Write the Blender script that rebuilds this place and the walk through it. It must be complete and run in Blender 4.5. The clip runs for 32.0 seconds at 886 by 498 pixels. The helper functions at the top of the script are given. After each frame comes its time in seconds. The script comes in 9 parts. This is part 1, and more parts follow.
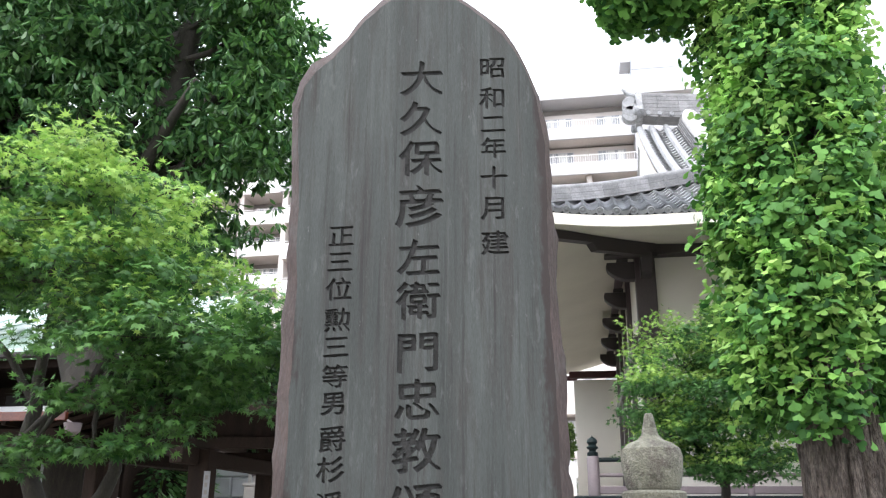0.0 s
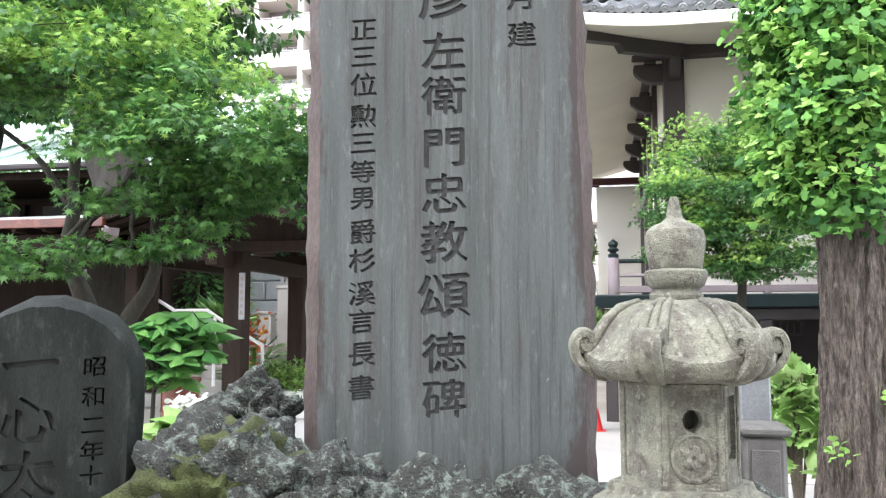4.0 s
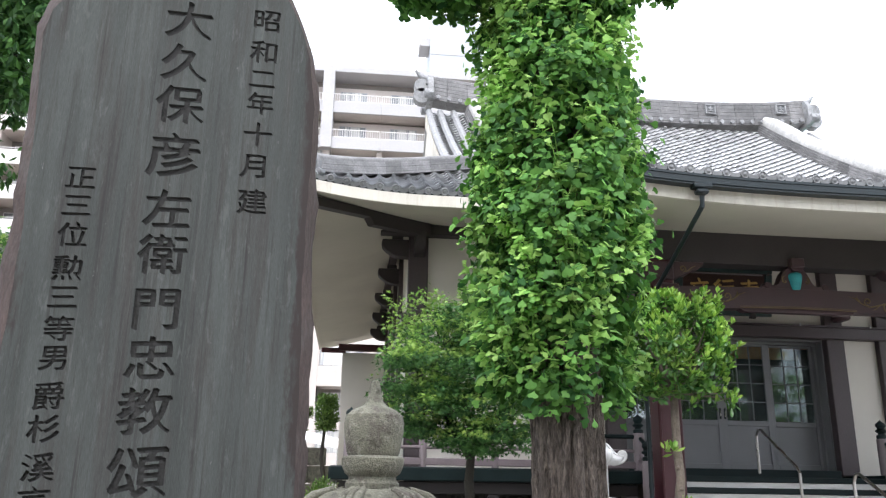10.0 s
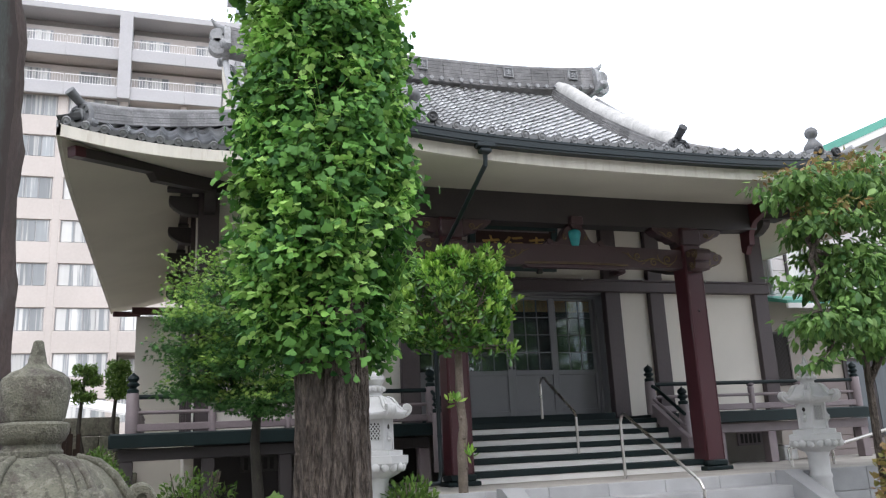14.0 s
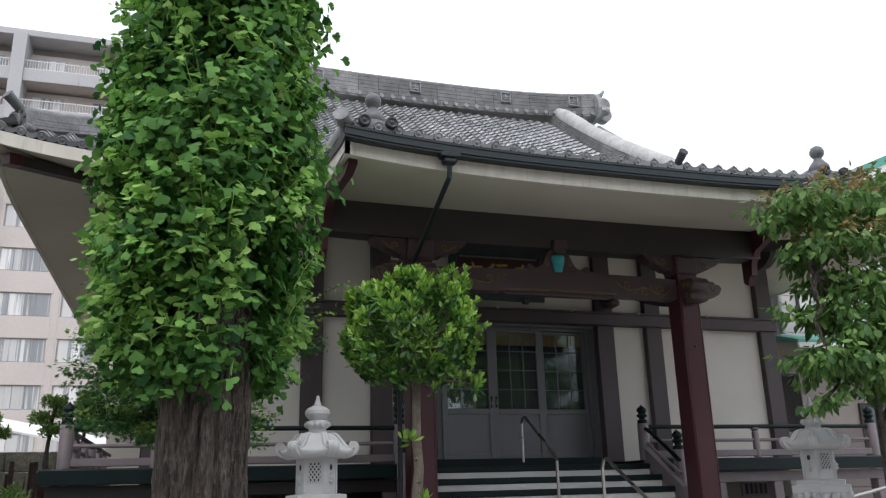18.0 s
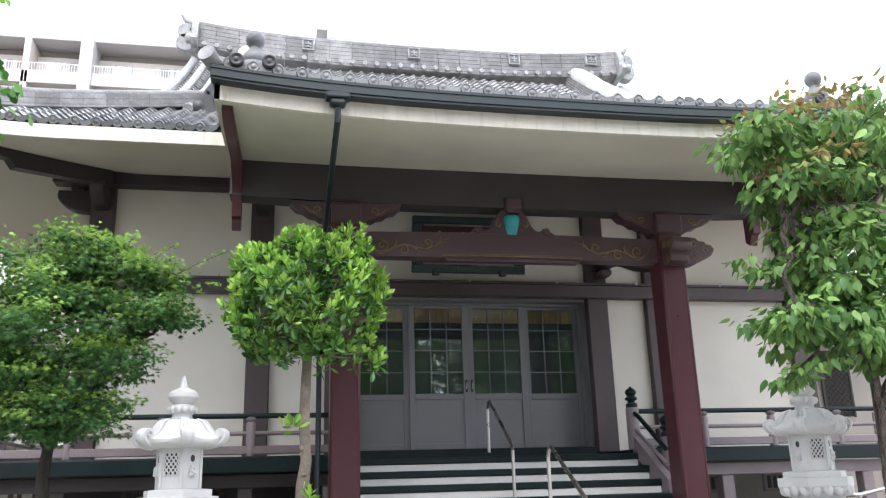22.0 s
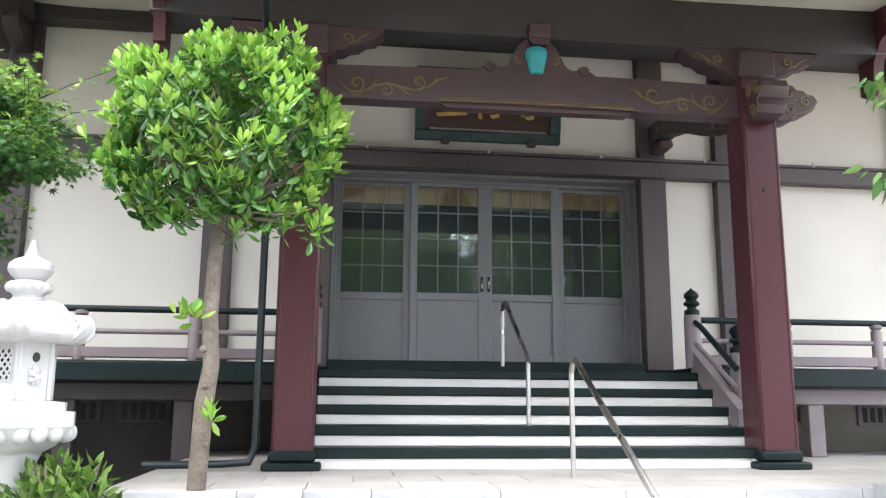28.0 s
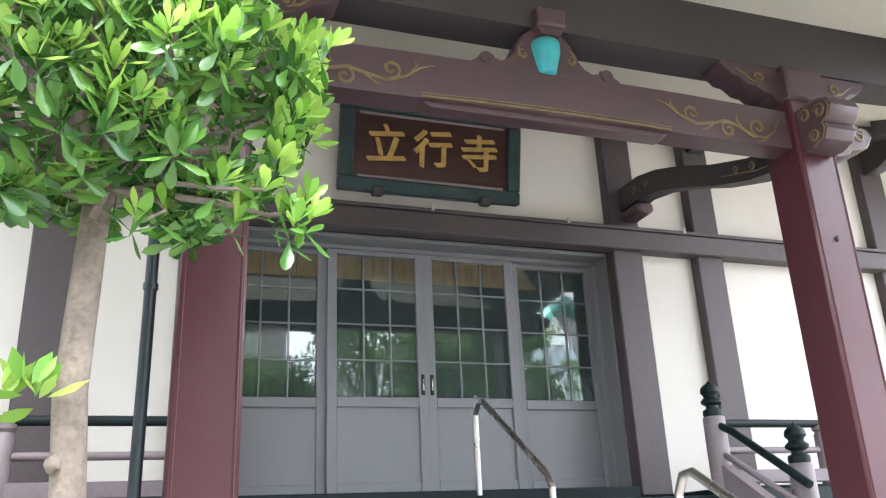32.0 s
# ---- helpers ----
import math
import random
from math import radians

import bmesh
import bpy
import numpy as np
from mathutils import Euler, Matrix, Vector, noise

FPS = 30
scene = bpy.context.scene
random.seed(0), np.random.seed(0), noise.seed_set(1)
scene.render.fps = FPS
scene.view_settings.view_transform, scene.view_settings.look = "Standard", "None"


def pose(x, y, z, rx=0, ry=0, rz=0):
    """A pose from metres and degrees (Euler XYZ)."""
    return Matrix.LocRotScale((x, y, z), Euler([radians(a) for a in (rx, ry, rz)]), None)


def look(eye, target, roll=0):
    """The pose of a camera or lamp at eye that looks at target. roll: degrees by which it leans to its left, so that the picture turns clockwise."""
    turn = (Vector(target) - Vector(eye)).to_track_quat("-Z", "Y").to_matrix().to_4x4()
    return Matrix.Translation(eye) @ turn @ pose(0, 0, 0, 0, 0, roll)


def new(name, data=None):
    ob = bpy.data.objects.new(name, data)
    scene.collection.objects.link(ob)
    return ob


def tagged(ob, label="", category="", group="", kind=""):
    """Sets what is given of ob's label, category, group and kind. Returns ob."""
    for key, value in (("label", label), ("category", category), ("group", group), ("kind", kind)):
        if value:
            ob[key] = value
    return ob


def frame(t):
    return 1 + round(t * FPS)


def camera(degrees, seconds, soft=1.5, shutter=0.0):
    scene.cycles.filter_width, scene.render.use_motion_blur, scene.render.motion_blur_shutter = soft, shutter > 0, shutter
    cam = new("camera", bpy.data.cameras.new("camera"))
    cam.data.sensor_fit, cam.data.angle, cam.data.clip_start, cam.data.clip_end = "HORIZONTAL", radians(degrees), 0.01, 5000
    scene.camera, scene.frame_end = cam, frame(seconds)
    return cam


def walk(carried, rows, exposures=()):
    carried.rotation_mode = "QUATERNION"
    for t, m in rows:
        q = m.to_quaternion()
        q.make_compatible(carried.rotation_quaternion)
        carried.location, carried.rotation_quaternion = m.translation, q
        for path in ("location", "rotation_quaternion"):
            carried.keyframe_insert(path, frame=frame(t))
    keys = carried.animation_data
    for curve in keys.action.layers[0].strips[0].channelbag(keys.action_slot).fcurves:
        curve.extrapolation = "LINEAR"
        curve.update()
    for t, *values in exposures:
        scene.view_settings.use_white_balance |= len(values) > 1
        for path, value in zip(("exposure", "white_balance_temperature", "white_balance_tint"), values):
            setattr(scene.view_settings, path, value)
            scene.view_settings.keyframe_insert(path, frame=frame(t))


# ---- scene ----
cam = camera(56.9, 32.0, 1.25)
METRES, EYE, TURN = 10.0, 1.5, 9.7
ROWS = [
    (0.0, 0.0, 0.0, 0.0, -0.1, 18.3, -0.29),
    (0.5, 0.0006, 0.0013, -0.0007, -0.42, 17.33, 0.4),
    (1.0, 0.0009, 0.0022, -0.0023, -0.87, 13.91, 0.47),
    (1.5, 0.0004, 0.0031, -0.0042, -1.15, 10.07, 0.42),
    (2.0, -0.0004, 0.0031, -0.0056, -0.87, 7.69, 0.2),
    (2.5, -0.0009, 0.0032, -0.0069, -0.45, 5.46, 0.22),
    (4.5, -0.0019, -0.0011, -0.0071, 2.02, 5.13, 0.1),
    (5.0, -0.0021, -0.0004, -0.0069, 2.21, 5.69, 0.15),
    (5.5, -0.002, -0.0005, -0.0056, 2.17, 7.86, 0.1),
    (6.0, -0.0019, -0.0004, -0.0038, 2.08, 11.14, 0.16),
    (6.5, -0.0013, -0.0, -0.001, 1.41, 13.73, 0.51),
    (7.0, -0.0012, -0.0004, 0.0001, 0.81, 16.15, 0.91),
    (7.5, -0.001, -0.0009, 0.0008, 0.23, 18.38, 0.84),
    (8.0, -0.0004, -0.0015, 0.0017, -0.08, 20.29, 0.82),
    (8.5, 0.0007, -0.0005, 0.0013, -1.9, 20.85, 0.65),
    (9.0, 0.0033, 0.0009, 0.0004, -6.79, 19.32, 0.84),
    (9.5, 0.006, 0.0028, -0.001, -11.53, 16.91, 0.27),
    (10.0, 0.0124, 0.0028, -0.0015, -16.0, 16.55, -0.81),
    (10.5, 0.0217, 0.0026, -0.0011, -19.15, 16.22, -1.54),
    (11.0, 0.0292, 0.0035, -0.0007, -23.05, 15.81, -1.03),
    (11.5, 0.0355, 0.0028, -0.001, -25.32, 15.17, -0.23),
    (12.0, 0.0391, 0.0005, -0.0018, -26.67, 14.55, 0.57),
    (12.5, 0.0427, -0.0018, -0.0024, -25.42, 14.24, 1.28),
    (13.0, 0.0444, -0.0011, -0.0021, -26.26, 13.93, 1.96),
    (13.5, 0.0474, -0.0023, -0.0024, -27.57, 13.7, 2.29),
    (14.0, 0.0493, -0.0029, -0.0028, -28.19, 13.54, 2.66),
    (14.5, 0.0513, -0.0021, -0.0028, -29.1, 13.65, 3.2),
    (16.5, 0.0834, 0.0259, -0.0036, -30.59, 15.41, 2.49),
    (17.0, 0.1058, 0.0291, -0.0057, -25.76, 15.46, 0.97),
    (17.5, 0.1296, 0.0391, -0.0046, -24.31, 15.86, 0.2),
    (18.0, 0.1544, 0.0534, -0.0033, -27.1, 16.39, 1.49),
    (18.5, 0.1824, 0.0572, -0.0047, -26.44, 16.56, 2.29),
    (19.0, 0.213, 0.0614, -0.0051, -25.53, 14.66, 2.04),
    (19.5, 0.2405, 0.0754, -0.0047, -25.15, 14.59, 1.65),
    (20.0, 0.2701, 0.0851, -0.0051, -25.96, 15.12, 2.34),
    (20.5, 0.3035, 0.093, -0.0055, -22.65, 15.76, 1.28),
    (21.0, 0.3337, 0.1014, -0.008, -21.94, 15.7, 1.73),
    (21.5, 0.3618, 0.099, -0.0078, -21.26, 16.07, 1.99),
    (22.0, 0.3873, 0.0977, -0.0071, -20.29, 16.11, 1.56),
    (22.5, 0.4101, 0.1091, -0.0051, -18.97, 18.57, 0.99),
    (23.0, 0.4388, 0.124, -0.0068, -17.89, 19.15, 0.54),
    (23.5, 0.4633, 0.1398, -0.0045, -16.7, 19.75, -0.6),
    (24.0, 0.4791, 0.1643, -0.0019, -17.77, 20.56, -0.42),
    (24.5, 0.496, 0.1833, -0.0004, -17.74, 20.84, -0.55),
    (25.0, 0.5096, 0.1941, 0.0009, -15.21, 18.34, -0.47),
    (25.5, 0.5088, 0.2035, 0.0007, -16.41, 14.74, 1.7),
    (26.0, 0.5052, 0.2127, -0.0002, -17.13, 13.22, 2.75),
    (26.5, 0.5072, 0.2296, -0.0039, -16.83, 10.95, 2.36),
    (28.5, 0.5336, 0.3589, -0.0021, -16.59, 10.53, -1.01),
    (29.0, 0.5332, 0.3974, -0.0029, -16.25, 11.49, -0.97),
    (29.5, 0.5355, 0.4313, -0.0011, -17.69, 12.77, -0.5),
    (30.0, 0.5382, 0.4677, 0.0022, -14.78, 15.14, -0.96),
    (30.5, 0.5268, 0.5035, 0.0032, -12.92, 17.95, -1.1),
    (31.0, 0.5221, 0.5323, 0.0037, -21.04, 20.09, 0.58),
    (31.5, 0.5189, 0.5612, 0.0038, -25.15, 21.01, 1.43),
    (32.0, 0.5126, 0.5866, 0.0028, -28.59, 19.68, 2.44),
]
EXPOSURES = [(0, 1.2, 6500, 16), (2, 1.66, 6500, 16), (5, 1.88, 6400, 16), (6.5, 1.63, 6320, 16), (8, 1.17, 6320, 16), (10, 0.93, 6500, 16), (13, 0.47, 6500, 16), (14.5, 0.4, 6500, 16), (17, -0.1, 6500, 16), (19, 0.2, 6500, 16), (20, 0.66, 6500, 16), (22, 1.2, 6500, 16), (23, 0.8, 6500, 16), (24, 0.5, 6500, 16), (25, 0.75, 6500, 16), (26, 1.92, 6500, 16), (28.5, 1.9, 6500, 16), (29, 1.9, 6500, 16), (30, 2.25, 6420, 16), (31, 2.37, 6370, 16), (32, 2.55, 6420, 16)]
walk(cam, [(t, pose(0, 0, EYE, 0, 0, TURN) @ pose(METRES * x, METRES * y, METRES * z, 90 + pitch, roll, yaw)) for t, x, y, z, yaw, pitch, roll in ROWS], EXPOSURES)


# ---- sky and sun: a bright overcast day ----
world = bpy.data.worlds.new("overcast_sky")
scene.world = world
world.use_nodes = True
wn, wl = world.node_tree.nodes, world.node_tree.links
sky = wn.new("ShaderNodeTexSky")
sky.sky_type, sky.sun_disc = "NISHITA", False
sky.sun_elevation, sky.sun_rotation, sky.dust_density, sky.air_density = radians(58), radians(200), 6.0, 1.0
cloud = wn.new("ShaderNodeHueSaturation")
cloud.inputs["Saturation"].default_value = 0.10
wl.new(sky.outputs[0], cloud.inputs["Color"])
veil = wn.new("ShaderNodeMixRGB")
veil.inputs[0].default_value = 0.72
veil.inputs[2].default_value = (9.9, 10.95, 11.9, 1)
wl.new(cloud.outputs[0], veil.inputs[1])
wl.new(veil.outputs[0], wn["Background"].inputs["Color"])
wn["Background"].inputs["Strength"].default_value = 0.15
sun_lamp = new("sun", bpy.data.lights.new("sun", "SUN"))
sun_lamp.data.energy, sun_lamp.data.angle, sun_lamp.data.color = 0.8, radians(35), (1.0, 0.97, 0.92)
sun_lamp.matrix_world = look((0, 0, 60), (0 + 60 * math.cos(radians(58)) * math.sin(radians(20)), 60 * math.cos(radians(58)) * math.cos(radians(20)), 60 - 60 * math.sin(radians(58))))

# ---- materials ----
def mat(name, color, rough=0.6, metal=0.0, var=0.18, scale=3.0, fine=40.0, bump=0.15, stretch=(1, 1, 1), tint=None,
        tint_at=(0.45, 0.7), pick="", shift=0.25, coat=0.0, depth=0.01, spec=0.5):
    """A surface with broad stains and fine grain at real-world size. tint: a second colour in broad patches; pick: object or island, for piece-by-piece variation."""
    m = bpy.data.materials.new(name)
    m.use_nodes = True
    n, l = m.node_tree.nodes, m.node_tree.links
    b = n["Principled BSDF"]
    geo = n.new("ShaderNodeNewGeometry")
    mp = n.new("ShaderNodeMapping")
    mp.inputs["Scale"].default_value = stretch
    l.new(geo.outputs["Position"], mp.inputs["Vector"])
    big, small = n.new("ShaderNodeTexNoise"), n.new("ShaderNodeTexNoise")
    big.inputs["Scale"].default_value, big.inputs["Detail"].default_value = scale, 5
    small.inputs["Scale"].default_value, small.inputs["Detail"].default_value = fine, 4
    for t in (big, small):
        l.new(mp.outputs[0], t.inputs["Vector"])
    c = [max(0.0, v) for v in color]
    ramp = n.new("ShaderNodeValToRGB")
    ramp.color_ramp.elements[0].position, ramp.color_ramp.elements[1].position = 0.3, 0.72
    ramp.color_ramp.elements[0].color = (*[v * (1 - var) for v in c], 1)
    ramp.color_ramp.elements[1].color = (*[min(1, v * (1 + var)) for v in c], 1)
    l.new(big.outputs["Fac"], ramp.inputs[0])
    out = ramp.outputs[0]
    if tint:
        patch = n.new("ShaderNodeTexNoise")
        patch.inputs["Scale"].default_value, patch.inputs["Detail"].default_value = scale * 1.7, 8
        patch.inputs["Roughness"].default_value = 0.65
        l.new(mp.outputs[0], patch.inputs["Vector"])
        cut = n.new("ShaderNodeMapRange")
        cut.inputs["From Min"].default_value, cut.inputs["From Max"].default_value = tint_at
        l.new(patch.outputs["Fac"], cut.inputs["Value"])
        mixp = n.new("ShaderNodeMixRGB")
        mixp.inputs[2].default_value = (*tint, 1)
        l.new(cut.outputs[0], mixp.inputs[0])
        l.new(out, mixp.inputs[1])
        out = mixp.outputs[0]
    grain = n.new("ShaderNodeMixRGB")
    grain.blend_type, grain.inputs[0].default_value = "OVERLAY", min(1.0, var * 1.6)
    l.new(out, grain.inputs[1])
    l.new(small.outputs["Fac"], grain.inputs[2])
    out = grain.outputs[0]
    if pick:
        info = n.new("ShaderNodeObjectInfo") if pick == "object" else geo
        val = n.new("ShaderNodeMapRange")
        val.inputs["To Min"].default_value, val.inputs["To Max"].default_value = 1 - shift, 1 + shift
        l.new(info.outputs["Random" if pick == "object" else "Random Per Island"], val.inputs["Value"])
        hsv = n.new("ShaderNodeHueSaturation")
        l.new(val.outputs[0], hsv.inputs["Value"])
        l.new(out, hsv.inputs["Color"])
        out = hsv.outputs[0]
    l.new(out, b.inputs["Base Color"])
    rr = n.new("ShaderNodeMapRange")
    rr.inputs["To Min"].default_value, rr.inputs["To Max"].default_value = max(0.03, rough - 0.12), min(1, rough + 0.12)
    l.new(big.outputs["Fac"], rr.inputs["Value"])
    l.new(rr.outputs[0], b.inputs["Roughness"])
    b.inputs["Metallic"].default_value = metal
    b.inputs["Specular IOR Level"].default_value = spec
    b.inputs["Coat Weight"].default_value = coat
    if bump:
        bp = n.new("ShaderNodeBump")
        bp.inputs["Strength"].default_value, bp.inputs["Distance"].default_value = bump, depth
        l.new(small.outputs["Fac"], bp.inputs["Height"])
        l.new(bp.outputs[0], b.inputs["Normal"])
    return m


def leaf_mat(name, dark, light, rough=0.45, glow=0.35, spec=0.35):
    """Leaves: each one its own green, partly letting light through."""
    m = bpy.data.materials.new(name)
    m.use_nodes = True
    n, l = m.node_tree.nodes, m.node_tree.links
    b = n["Principled BSDF"]
    geo = n.new("ShaderNodeNewGeometry")
    ramp = n.new("ShaderNodeValToRGB")
    ramp.color_ramp.elements[0].color, ramp.color_ramp.elements[1].color = (*dark, 1), (*light, 1)
    l.new(geo.outputs["Random Per Island"], ramp.inputs[0])
    patch = n.new("ShaderNodeTexNoise")
    patch.inputs["Scale"].default_value = 2.5
    l.new(geo.outputs["Position"], patch.inputs["Vector"])
    mr = n.new("ShaderNodeMapRange")
    mr.inputs["From Min"].default_value, mr.inputs["From Max"].default_value = 0.3, 0.7
    mr.inputs["To Min"].default_value, mr.inputs["To Max"].default_value = 0.75, 1.25
    l.new(patch.outputs["Fac"], mr.inputs["Value"])
    hsv = n.new("ShaderNodeHueSaturation")
    l.new(ramp.outputs[0], hsv.inputs["Color"])
    l.new(mr.outputs[0], hsv.inputs["Value"])
    l.new(hsv.outputs[0], b.inputs["Base Color"])
    b.inputs["Roughness"].default_value = rough
    b.inputs["Specular IOR Level"].default_value = spec
    tr = n.new("ShaderNodeBsdfTranslucent")
    l.new(hsv.outputs[0], tr.inputs["Color"])
    mx = n.new("ShaderNodeMixShader")
    mx.inputs[0].default_value = glow
    l.new(b.outputs[0], mx.inputs[1])
    l.new(tr.outputs[0], mx.inputs[2])
    l.new(mx.outputs[0], n["Material Output"].inputs["Surface"])
    return m


M_WALL = mat("white_plaster", (0.685, 0.652, 0.592), 0.85, var=0.05, scale=1.2, fine=90, bump=0.1)
M_SOFFIT = mat("cream_soffit", (0.56, 0.53, 0.45), 0.8, var=0.08, scale=0.9, fine=60, bump=0.05)
# cream plaster darkened: the shade under the veranda is in this colour
M_BASE = mat("shaded_cream_plaster", (0.26, 0.24, 0.21), 0.9, var=0.15, scale=1.5, fine=60, bump=0.1)
# house wall cream, lowered to carry the shade of the narrow alley
M_EWALL = mat("shaded_cream_stucco", (0.33, 0.30, 0.27), 0.85, var=0.1, scale=1.2, fine=80, bump=0.08)
M_SIDING = mat("mauve_brown_siding", (0.19, 0.16, 0.155), 0.6, var=0.12, scale=2, fine=60, bump=0.05)
M_FASCIA = mat("weathered_white_board", (0.62, 0.59, 0.52), 0.75, var=0.08, scale=2.5, fine=50, stretch=(3, 1, 0.4), tint=(0.42, 0.36, 0.29), tint_at=(0.52, 0.85), bump=0.05)
M_POST = mat("dark_brown_paint", (0.070, 0.054, 0.057), 0.55, var=0.15, scale=2, fine=60, bump=0.06, stretch=(1, 1, 0.3))
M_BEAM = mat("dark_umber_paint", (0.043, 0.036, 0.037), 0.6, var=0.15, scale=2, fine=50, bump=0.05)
M_RED = mat("maroon_paint", (0.067, 0.0165, 0.0225), 0.38, var=0.12, scale=1.6, fine=70, bump=0.04, stretch=(1, 1, 0.3))
M_KORYO = mat("plum_paint", (0.068, 0.038, 0.043), 0.45, var=0.14, scale=1.6, fine=70, bump=0.05)
M_GOLD = mat("gold_paint", (0.50, 0.32, 0.10), 0.42, metal=0.3, var=0.2, scale=12, fine=120, bump=0.1)
M_GILT = mat("tarnished_gilding", (0.175, 0.123, 0.055), 0.5, metal=0.2, var=0.25, scale=12, fine=120, bump=0.1)
M_TEAL = mat("turquoise_paint", (0.03, 0.33, 0.36), 0.5, var=0.15, scale=9, fine=80, bump=0.08)
M_DOOR = mat("grey_painted_door", (0.175, 0.178, 0.188), 0.5, var=0.07, scale=1.5, fine=80, bump=0.03)
M_BLACK = mat("green_black_paint", (0.006, 0.015, 0.016), 0.5, var=0.25, scale=3, fine=70, bump=0.03, spec=0.25)
M_GUTTER = mat("blue_black_gutter", (0.008, 0.017, 0.021), 0.4, var=0.2, scale=3, fine=60, bump=0.02)
M_RAIL = mat("grey_mauve_paint", (0.20, 0.165, 0.175), 0.5, var=0.12, scale=3, fine=60, bump=0.04)
M_STEP = mat("white_step_paint", (0.70, 0.69, 0.67), 0.5, var=0.05, scale=2.5, fine=60, bump=0.03, tint=(0.62, 0.6, 0.56), tint_at=(0.6, 0.9))
M_TILE = mat("silver_grey_roof_tile", (0.47, 0.475, 0.48), 0.30, metal=0.35, var=0.16, scale=2.2, fine=60, bump=0.06, pick="island", shift=0.22)
M_TILE_O = mat("silver_grey_tile", (0.44, 0.45, 0.465), 0.30, metal=0.35, var=0.16, scale=2.2, fine=60, bump=0.06, pick="object", shift=0.22)
M_RIDGE = mat("weathered_ridge_tile", (0.175, 0.173, 0.174), 0.6, var=0.3, scale=4, fine=40, bump=0.15, tint=(0.29, 0.285, 0.27), tint_at=(0.55, 0.8), pick="island", shift=0.3)
M_EAVE_TILE = mat("grey_eave_tile", (0.20, 0.205, 0.21), 0.45, metal=0.15, var=0.2, scale=3, fine=60, bump=0.06, pick="object", shift=0.2)
M_PANE = mat("dull_window_glass", (0.085, 0.10, 0.11), 0.2, var=0.2, scale=0.9, fine=4, bump=0.0, stretch=(3, 1, 0.1))
M_ONI_MID = mat("grey_ornament_tile", (0.13, 0.135, 0.14), 0.5, var=0.25, scale=6, fine=60, bump=0.1)
M_ONI = mat("dark_ornament_tile", (0.028, 0.03, 0.033), 0.45, metal=0.1, var=0.25, scale=6, fine=60, bump=0.1)
M_ONI_PALE = mat("pale_ornament_tile", (0.28, 0.285, 0.29), 0.5, var=0.25, scale=6, fine=60, bump=0.1, tint=(0.12, 0.12, 0.12), tint_at=(0.5, 0.75))
M_MORTAR = mat("ridge_mortar", (0.46, 0.455, 0.44), 0.8, var=0.2, scale=5, fine=40, bump=0.2, tint=(0.3, 0.3, 0.29), tint_at=(0.5, 0.8))
M_STELE = mat("weathered_slate_stone", (0.072, 0.080, 0.076), 0.75, var=0.26, scale=2.2, fine=120, bump=0.35, stretch=(5, 5, 0.35), tint=(0.060, 0.058, 0.055), tint_at=(0.49, 0.68), depth=0.005, spec=0.2)


def flecks(m, colour, stretch, scale, at, most):
    """Chalky or dark flecks with a shape of their own over a surface."""
    n, l = m.node_tree.nodes, m.node_tree.links
    geo, mp, tex, cut, mix = (n.new("ShaderNode" + k) for k in ("NewGeometry", "Mapping", "TexNoise", "MapRange", "MixRGB"))
    mp.inputs["Scale"].default_value = stretch
    tex.inputs["Scale"].default_value, tex.inputs["Detail"].default_value, tex.inputs["Roughness"].default_value = scale, 9, 0.7
    l.new(geo.outputs["Position"], mp.inputs["Vector"])
    l.new(mp.outputs[0], tex.inputs["Vector"])
    l.new(tex.outputs["Fac"], cut.inputs["Value"])
    cut.inputs["From Min"].default_value, cut.inputs["From Max"].default_value = at
    cut.inputs["To Max"].default_value = most
    b = n["Principled BSDF"]
    l.new(b.inputs["Base Color"].links[0].from_socket, mix.inputs[1])
    mix.inputs[2].default_value = (*colour, 1)
    l.new(cut.outputs[0], mix.inputs[0])
    l.new(mix.outputs[0], b.inputs["Base Color"])


flecks(M_STELE, (0.150, 0.160, 0.153), (7, 7, 1.6), 4.5, (0.57, 0.66), 0.34)
flecks(M_STELE, (0.034, 0.032, 0.032), (16, 16, 0.4), 2.6, (0.54, 0.66), 0.6)
flecks(M_STELE, (0.120, 0.126, 0.116), (34, 34, 0.9), 2.2, (0.58, 0.70), 0.5)
flecks(M_STELE, (0.21, 0.215, 0.205), (2, 2, 1), 22.0, (0.66, 0.72), 0.6)


